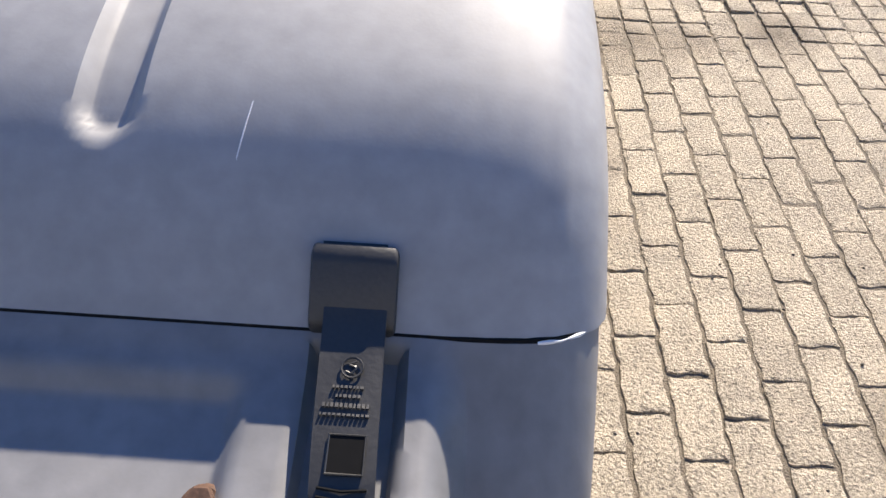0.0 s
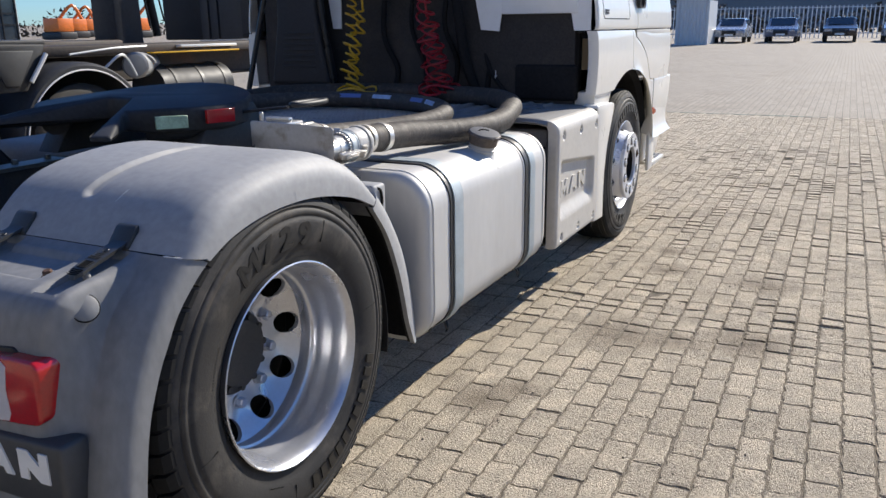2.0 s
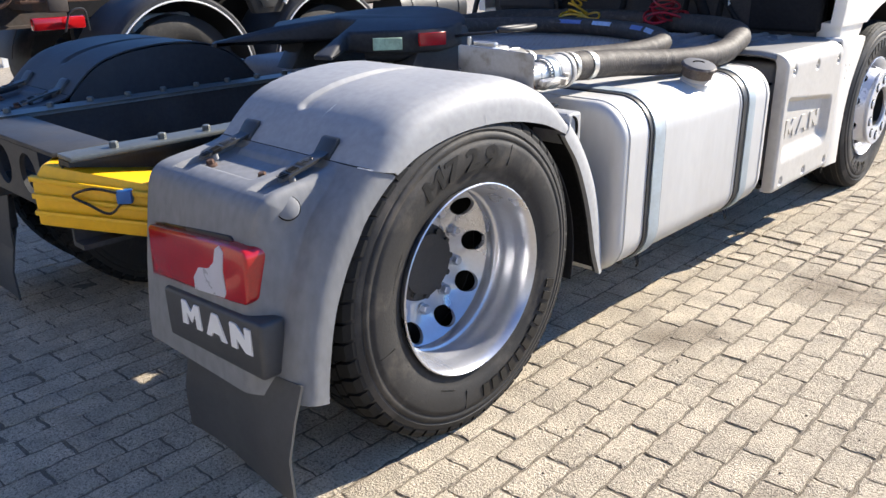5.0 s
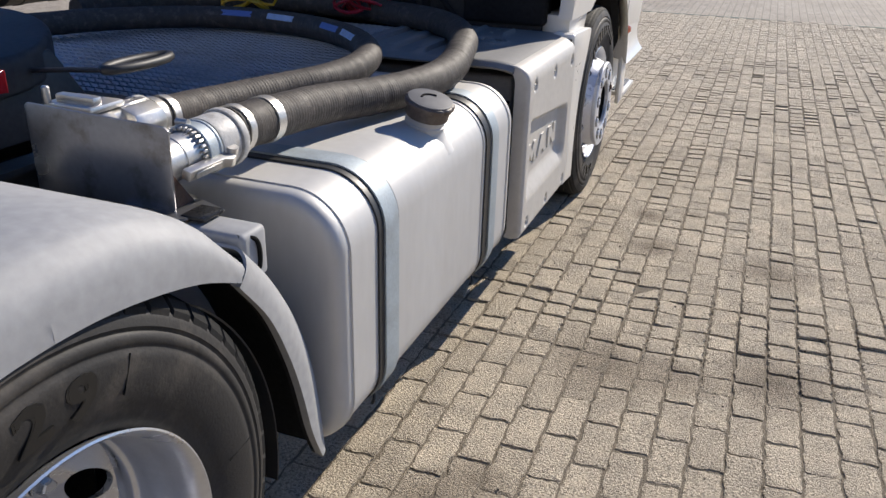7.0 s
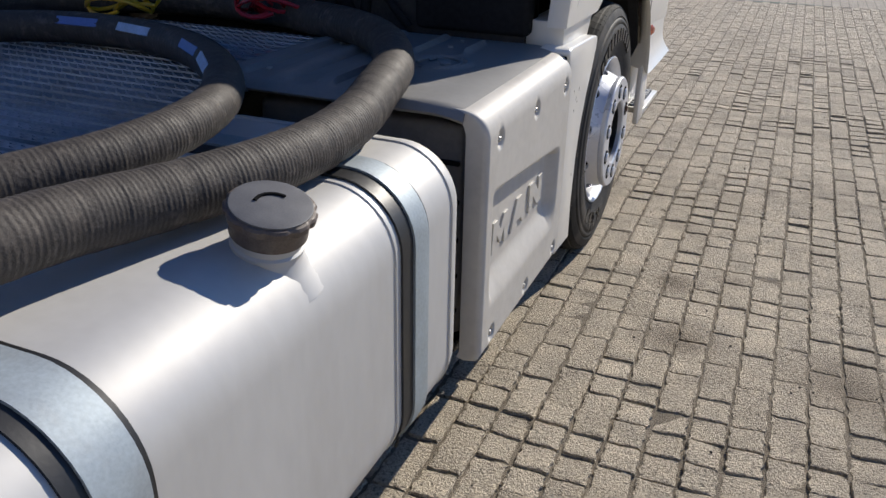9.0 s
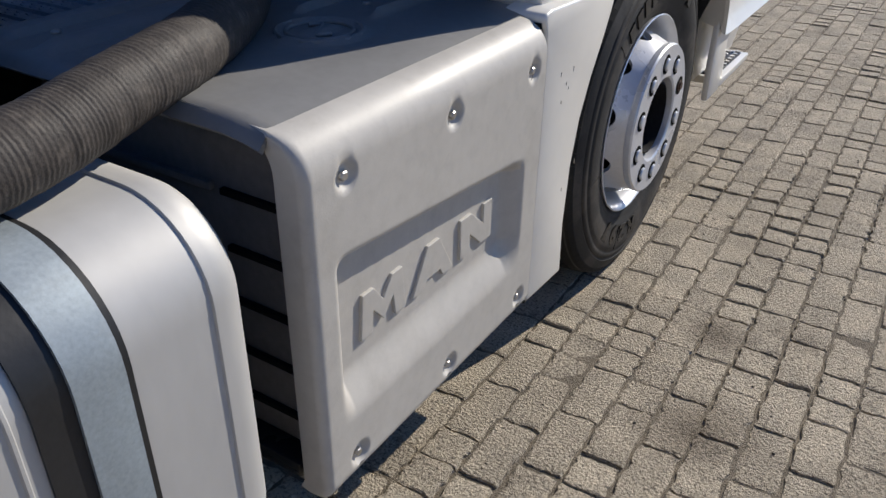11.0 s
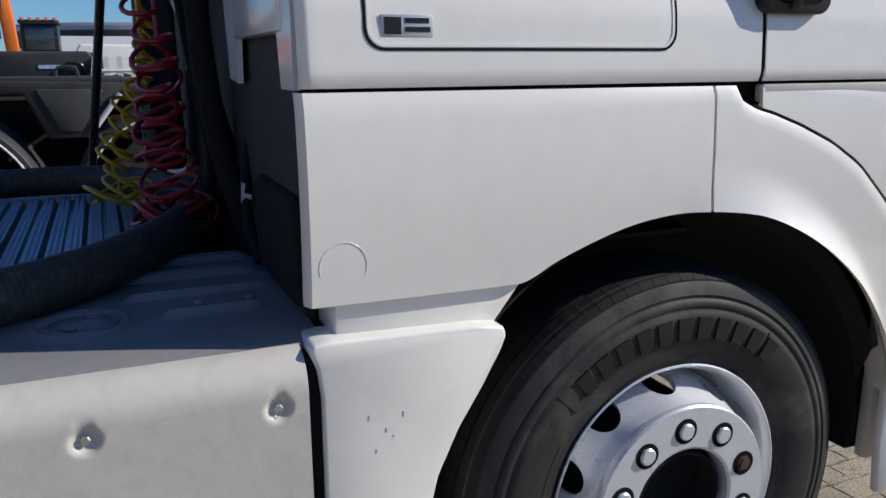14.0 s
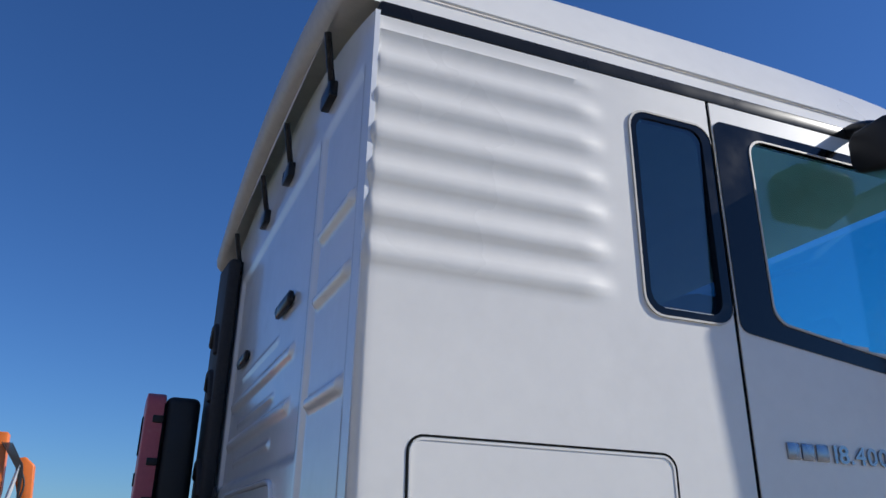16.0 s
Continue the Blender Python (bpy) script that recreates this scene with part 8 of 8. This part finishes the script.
excavator(-23.6, -0.55)
for k, (x, y) in enumerate(((-75, 60), (-80, 66), (-72, 68), (-85, 72))):
    e = empty("distant_machine", (x, y, ground_z(x, y)), "small orange machine far off in the yard", "machine", "distant machines")
    part("body", box(-1.2, 1.2, -1, 1, 0.8, 2.2, 0.1, 2), ORANGE, e)
    part("track", box(-1.6, 1.6, -1.1, 1.1, 0, 0.8, 0.2, 2), CHASSIS, e)
    part("arm", tube(spline([(0, 0, 2), (0.6, 1.5, 3.6), (0.6, 2.6, 2.2)], 4), 0.18, 6), ORANGE, e)


def dark_cab_machine():
    e = empty("dark_loader", (-22.0, 1.17, 0.0), "dark wheeled machine with a glazed cab and roof lamps", "machine")
    part("body", prism([(-0.45, 0.6), (1.55, 0.6), (1.55, 1.6), (1.4, 1.74), (-0.45, 1.76)], "x", -1.0, 1.0, bev=0.05), CHASSIS, e)
    part("cab_frame", box(-0.8, 0.8, -0.35, 0.53, 1.7, 2.48, 0.05, 2), DARK, e)
    part("cab_glass", box(0.78, 0.82, -0.25, 0.43, 1.8, 2.38, 0.01), WINGLASS, e)
    part("cab_roof", box(-0.9, 0.9, -0.38, 0.58, 2.46, 2.57, 0.04, 2), CHASSIS, e)
    for k in range(5):
        part("roof_lamp", box(0.85, 0.95, -0.32 + 0.19 * k, -0.22 + 0.19 * k, 2.54, 2.62, 0.02), ORANGE_LENS, e)
    part("plate", box(1.0, 1.02, 0.3, 0.9, 1.33, 1.45), GREYTRIM, e)
    for y in (0.0, 2.0):
        wheel_simple(e, 1.05, y, 0.6, 0.4, 1)


dark_cab_machine()
hall = empty("round_hall", (0, 0, 0), "low dark round hall far off", "building")
part("drum", lathe_moved([(9.5, 0.0), (9.5, 3.9), (9.3, 4.1)], (-68, 6.0, 0.2), (0, 0, 1), 48), GREYTRIM, hall)
part("band", lathe_moved([(9.55, 2.4), (9.55, 3.6)], (-68, 6.0, 0.2), (0, 0, 1), 48), CHASSIS, hall)
hh = empty("white_shed", (0, 0, 0), "low white shed behind the yard", "building")
part("wall", box(-52, -46, 0.9, 14, 0, 2.95), WALLWHITE, hh, smooth=False)
part("door", box(-46.0, -45.95, 4, 7, 0, 2.2), CONTAINER, hh, smooth=False)
for k in range(2):
    v = empty("white_van", (-34, 3.2 + 3.4 * k, 0.1), "white delivery van parked in the yard", "van", "vans in the yard")
    part("body", prism([(-2.4, 0.4), (2.2, 0.4), (2.2, 2.1), (-1.2, 2.15), (-1.7, 1.3), (-2.4, 1.1)], "x", -0.95, 0.95, bev=0.1, seg=3), PAINT, v)
    part("window", box(0.94, 0.97, -1.5, -0.6, 1.25, 1.8, 0.01), WINGLASS, v)
    for y in (-1.5, 1.4):
        wheel_simple(v, 0.98, y, 0.34, 0.22, 1)

# unseen wall added behind the truck to bounce light onto its rear faces
BOUNCEDARK = mat("bounce_wall_dark_grey", (0.12, 0.12, 0.115), 0.6, vary=0.2, scale=2, bump=0.1, bscale=20)
BOUNCEGREY = mat("bounce_wall_pale_grey", (0.28, 0.29, 0.30), 0.6, vary=0.15, scale=2, bump=0.1, bscale=20)
wr = link("bounce_wall", box(-18, 26, -11.3, -11.0, 0.0, 7.0), BOUNCEGREY, smooth=False)
tagged(wr, "unseen pale grey wall with a dark foot, added to bounce light onto the truck's rear", "wall", kind="structure")
# dark lower band, added so that less light bounces onto the fenders
part("plinth", box(-18, 26, -11.0, -10.92, 0.0, 2.4), BOUNCEDARK, wr, "dark foot of the unseen wall, keeping its bounce low", smooth=False)

# ---- pavers, the nearest as pieces of their own ----
PW, PL, JOINT = 0.105, 0.21, 0.0062


def paver_verts(rnd, near=True):
    """A worn block with ragged, interlocking edges: top face, eroded border, rim and foot in one ring each."""
    w, h = PW - JOINT, PL - JOINT
    n, m = (15, 8) if near else (7, 4)
    side = lambda y: 0.0024 * math.sin(4 * math.pi * y / PL)
    end = lambda x: 0.0032 * math.sin(2 * math.pi * x / PW)
    rag = lambda: rnd.uniform(-0.0023, 0.0023)
    us = [-h / 2 + h * k / (n - 1) for k in range(n)]
    vs = [-w / 2 + w * k / m for k in range(1, m)]
    o = [(-w / 2 + side(y) + rag(), y + (end(-w / 2) if k in (0, n - 1) else 0)) for k, y in enumerate(us)]
    o += [(x, h / 2 + end(x) + rag()) for x in vs]
    o += [(w / 2 + side(y) + rag(), y + (end(w / 2) if k in (0, n - 1) else 0)) for k, y in list(enumerate(us))[::-1]]
    o += [(x, -h / 2 + end(x) + rag()) for x in vs[::-1]]

    def inward(x, y, c):
        return x - math.copysign(c, x) * (1.0 if abs(x) > w * 0.38 else 0.0), y - math.copysign(c, y) * (1.0 if abs(y) > h * 0.44 else 0.0)
    c = len(o)
    rings = []
    if near:
        rings.append([(*inward(x, y, rnd.uniform(0.008, 0.014)), rnd.uniform(-0.0005, 0.0004)) for x, y in o])
    rings.append([(*inward(x, y, rnd.uniform(0.0008, 0.0035)), -rnd.uniform(0.0005, 0.0032)) for x, y in o])
    rings.append([(x, y, -0.011) for x, y in o])
    faces = [tuple(range(c))]
    for k in range(len(rings) - 1):
        faces += [(k * c + i, (k + 1) * c + i, (k + 1) * c + (i + 1) % c, k * c + (i + 1) % c) for i in range(c)]
    return np.array([p for r in rings for p in r]), faces


def swell(x, y):
    """The yard's gentle unevenness under the pavers."""
    z = 0.004 * math.sin(2.3 * x + 1.1 * y) + 0.004 * math.sin(1.7 * y - 0.9 * x + 1) + 0.0035 * math.sin(5.3 * y + 2.9 * x)
    for cx, cy, r, d in ((1.75, 2.0, 0.30, 0.010), (2.3, 2.9, 0.3, 0.010), (2.9, 4.6, 0.5, 0.014), (1.6, 3.3, 0.25, 0.006)):
        z -= d * math.exp(-((x - cx) ** 2 + (y - cy) ** 2) / r ** 2)
    k = min(1.0, max(0.0, (x - 1.3) / 0.4))
    return z * k


def rough(x, y):
    """How far the bedding has been washed out, in bands across the yard."""
    k = 0.0
    for cx, cy, rx, ry, a in ((1.9, 2.26, 1.5, 0.33, 1.0), (2.0, 4.4, 1.8, 0.42, 1.0), (2.2, 6.1, 2.2, 0.5, 0.9), (1.6, 3.3, 0.5, 0.25, 0.45), (3.6, 3.3, 1.2, 0.5, 0.6), (3.4, 7.6, 2.6, 0.7, 0.9)):
        k += a * math.exp(-((x - cx) / rx) ** 2 - ((y - cy) / ry) ** 2)
    return min(1.0, k)


rnd = random.Random(11)
variants = [paver_verts(rnd) for _ in range(14)]
plain = [paver_verts(rnd, False) for _ in range(14)]
meshes = []
for v, f in variants:
    me = bpy.data.meshes.new("paver")
    me.from_pydata([tuple(p) for p in v], [], [q[::-1] for q in f])
    me.materials.append(PAVER)
    meshes.append(me)
all_v, all_f, count, base = [], [], 0, 0
NEAR = (1.20, 2.30, -0.15, 2.95)
x = 1.53 - PW * 53
col = 0
while x < FIELD[1] - PW / 2:
    y = FIELD[2] + PL / 2 + (PL / 2 if col % 2 else 0)
    while y < FIELD[3] - PL / 2 + 0.01:
        if x > FIELD[0] + PW / 2:
            k = rnd.randrange(14)
            rg = rough(x, y)
            dz, tx, ty = 0.001 * rg + max(-0.003, rnd.gauss(0, 0.0007 + 0.0022 * rg)) + swell(x, y), rnd.gauss(0, 0.004 + 0.040 * rg), rnd.gauss(0, 0.004 + 0.026 * rg)
            tx += (swell(x, y + 0.05) - swell(x, y - 0.05)) * 10
            ty -= (swell(x + 0.05, y) - swell(x - 0.05, y)) * 10
            # in the washed-out bands many blocks have broken across the middle
            halves = [(0.0, 1.0)] if rnd.random() > 1.0 * rg else [(-PL / 4 - 0.001, 0.50), (PL / 4 + 0.001, 0.50)]
            for off, cut in halves:
                shrink = 1 - rg * rnd.uniform(0.0, 0.07)
                if cut < 1:
                    dz, tx, ty = dz + rnd.gauss(0, 0.0008), tx + rnd.gauss(0, 0.04), ty + rnd.gauss(0, 0.02)
                if NEAR[0] < x < NEAR[1] and NEAR[2] < y < NEAR[3] and count < 300:
                    ob = new("paver", meshes[k])
                    ob.parent = ground
                    ob.matrix_basis = Matrix.Translation((x + rnd.gauss(0, 0.001), y + off + rnd.gauss(0, 0.0018), dz)) @ Euler((tx, ty, rnd.gauss(0, 0.008))).to_matrix().to_4x4() @ Matrix.Diagonal((shrink, cut * shrink, 1, 1))
                    count += 1
                else:
                    kind = variants if x > 1.1 and -2.2 < y < 6.0 and x < 5.0 else plain
                    v = kind[k][0].copy()
                    v[:, 0] *= shrink
                    v[:, 1] *= shrink * cut
                    v[:, 2] += dz + tx * v[:, 1] - ty * v[:, 0]
                    v[:, 0] += x + rnd.gauss(0, 0.001)
                    v[:, 1] += y + off + rnd.gauss(0, 0.0018)
                    all_v.append(v)
                    all_f.extend([tuple(base + i for i in q[::-1]) for q in kind[k][1]])
                    base += len(v)
                k = (k + 5) % 14
        y += PL
    x += PW
    col += 1
me = bpy.data.meshes.new("pavers")
me.from_pydata(np.concatenate(all_v).tolist(), [], all_f)
me.materials.append(PAVER_REST)
rest = new("paver_field", me)
rest.parent = ground
tagged(rest, "field of buff concrete pavers with worn edges", kind="stuff")
# dry sand swept into the joints, here and there over the edges
nx, ny = 220, 330
rows = []
for i in range(nx + 1):
    sx = FIELD[0] + (FIELD[1] - FIELD[0]) * i / nx
    row = []
    for j in range(ny + 1):
        sy = FIELD[2] + (FIELD[3] - FIELD[2]) * j / ny
        lift = 0.0007 * math.sin(9 * sx + 4 * math.sin(3 * sy)) + rnd.gauss(0, 0.0006)
        row.append((sx, sy, swell(sx, sy) - 0.0050 - 0.0036 * rough(sx, sy) + lift))
    rows.append(row)
bed = link("joint_sand", grid(rows), SAND, ground, "brown sand between the pavers")
bed["kind"] = "stuff"

# loose grit and crumbs lying on the pavers
bm = bmesh.new()
for k in range(420):
    gx_, gy_ = rnd.uniform(1.3, 4.6), rnd.uniform(-0.6, 7.5)
    r = rnd.uniform(0.0015, 0.0042)
    q = bmesh.ops.create_icosphere(bm, subdivisions=1, radius=r)["verts"]
    for v in q:
        v.co = Vector((v.co.x * rnd.uniform(0.7, 1.5) + gx_, v.co.y * rnd.uniform(0.7, 1.5) + gy_, v.co.z * 0.8 + swell(gx_, gy_) + r * 0.5))
tagged(part("loose_grit", bm, GRIT, ground, "dark loose grit on the pavers", smooth=False), kind="stuff")
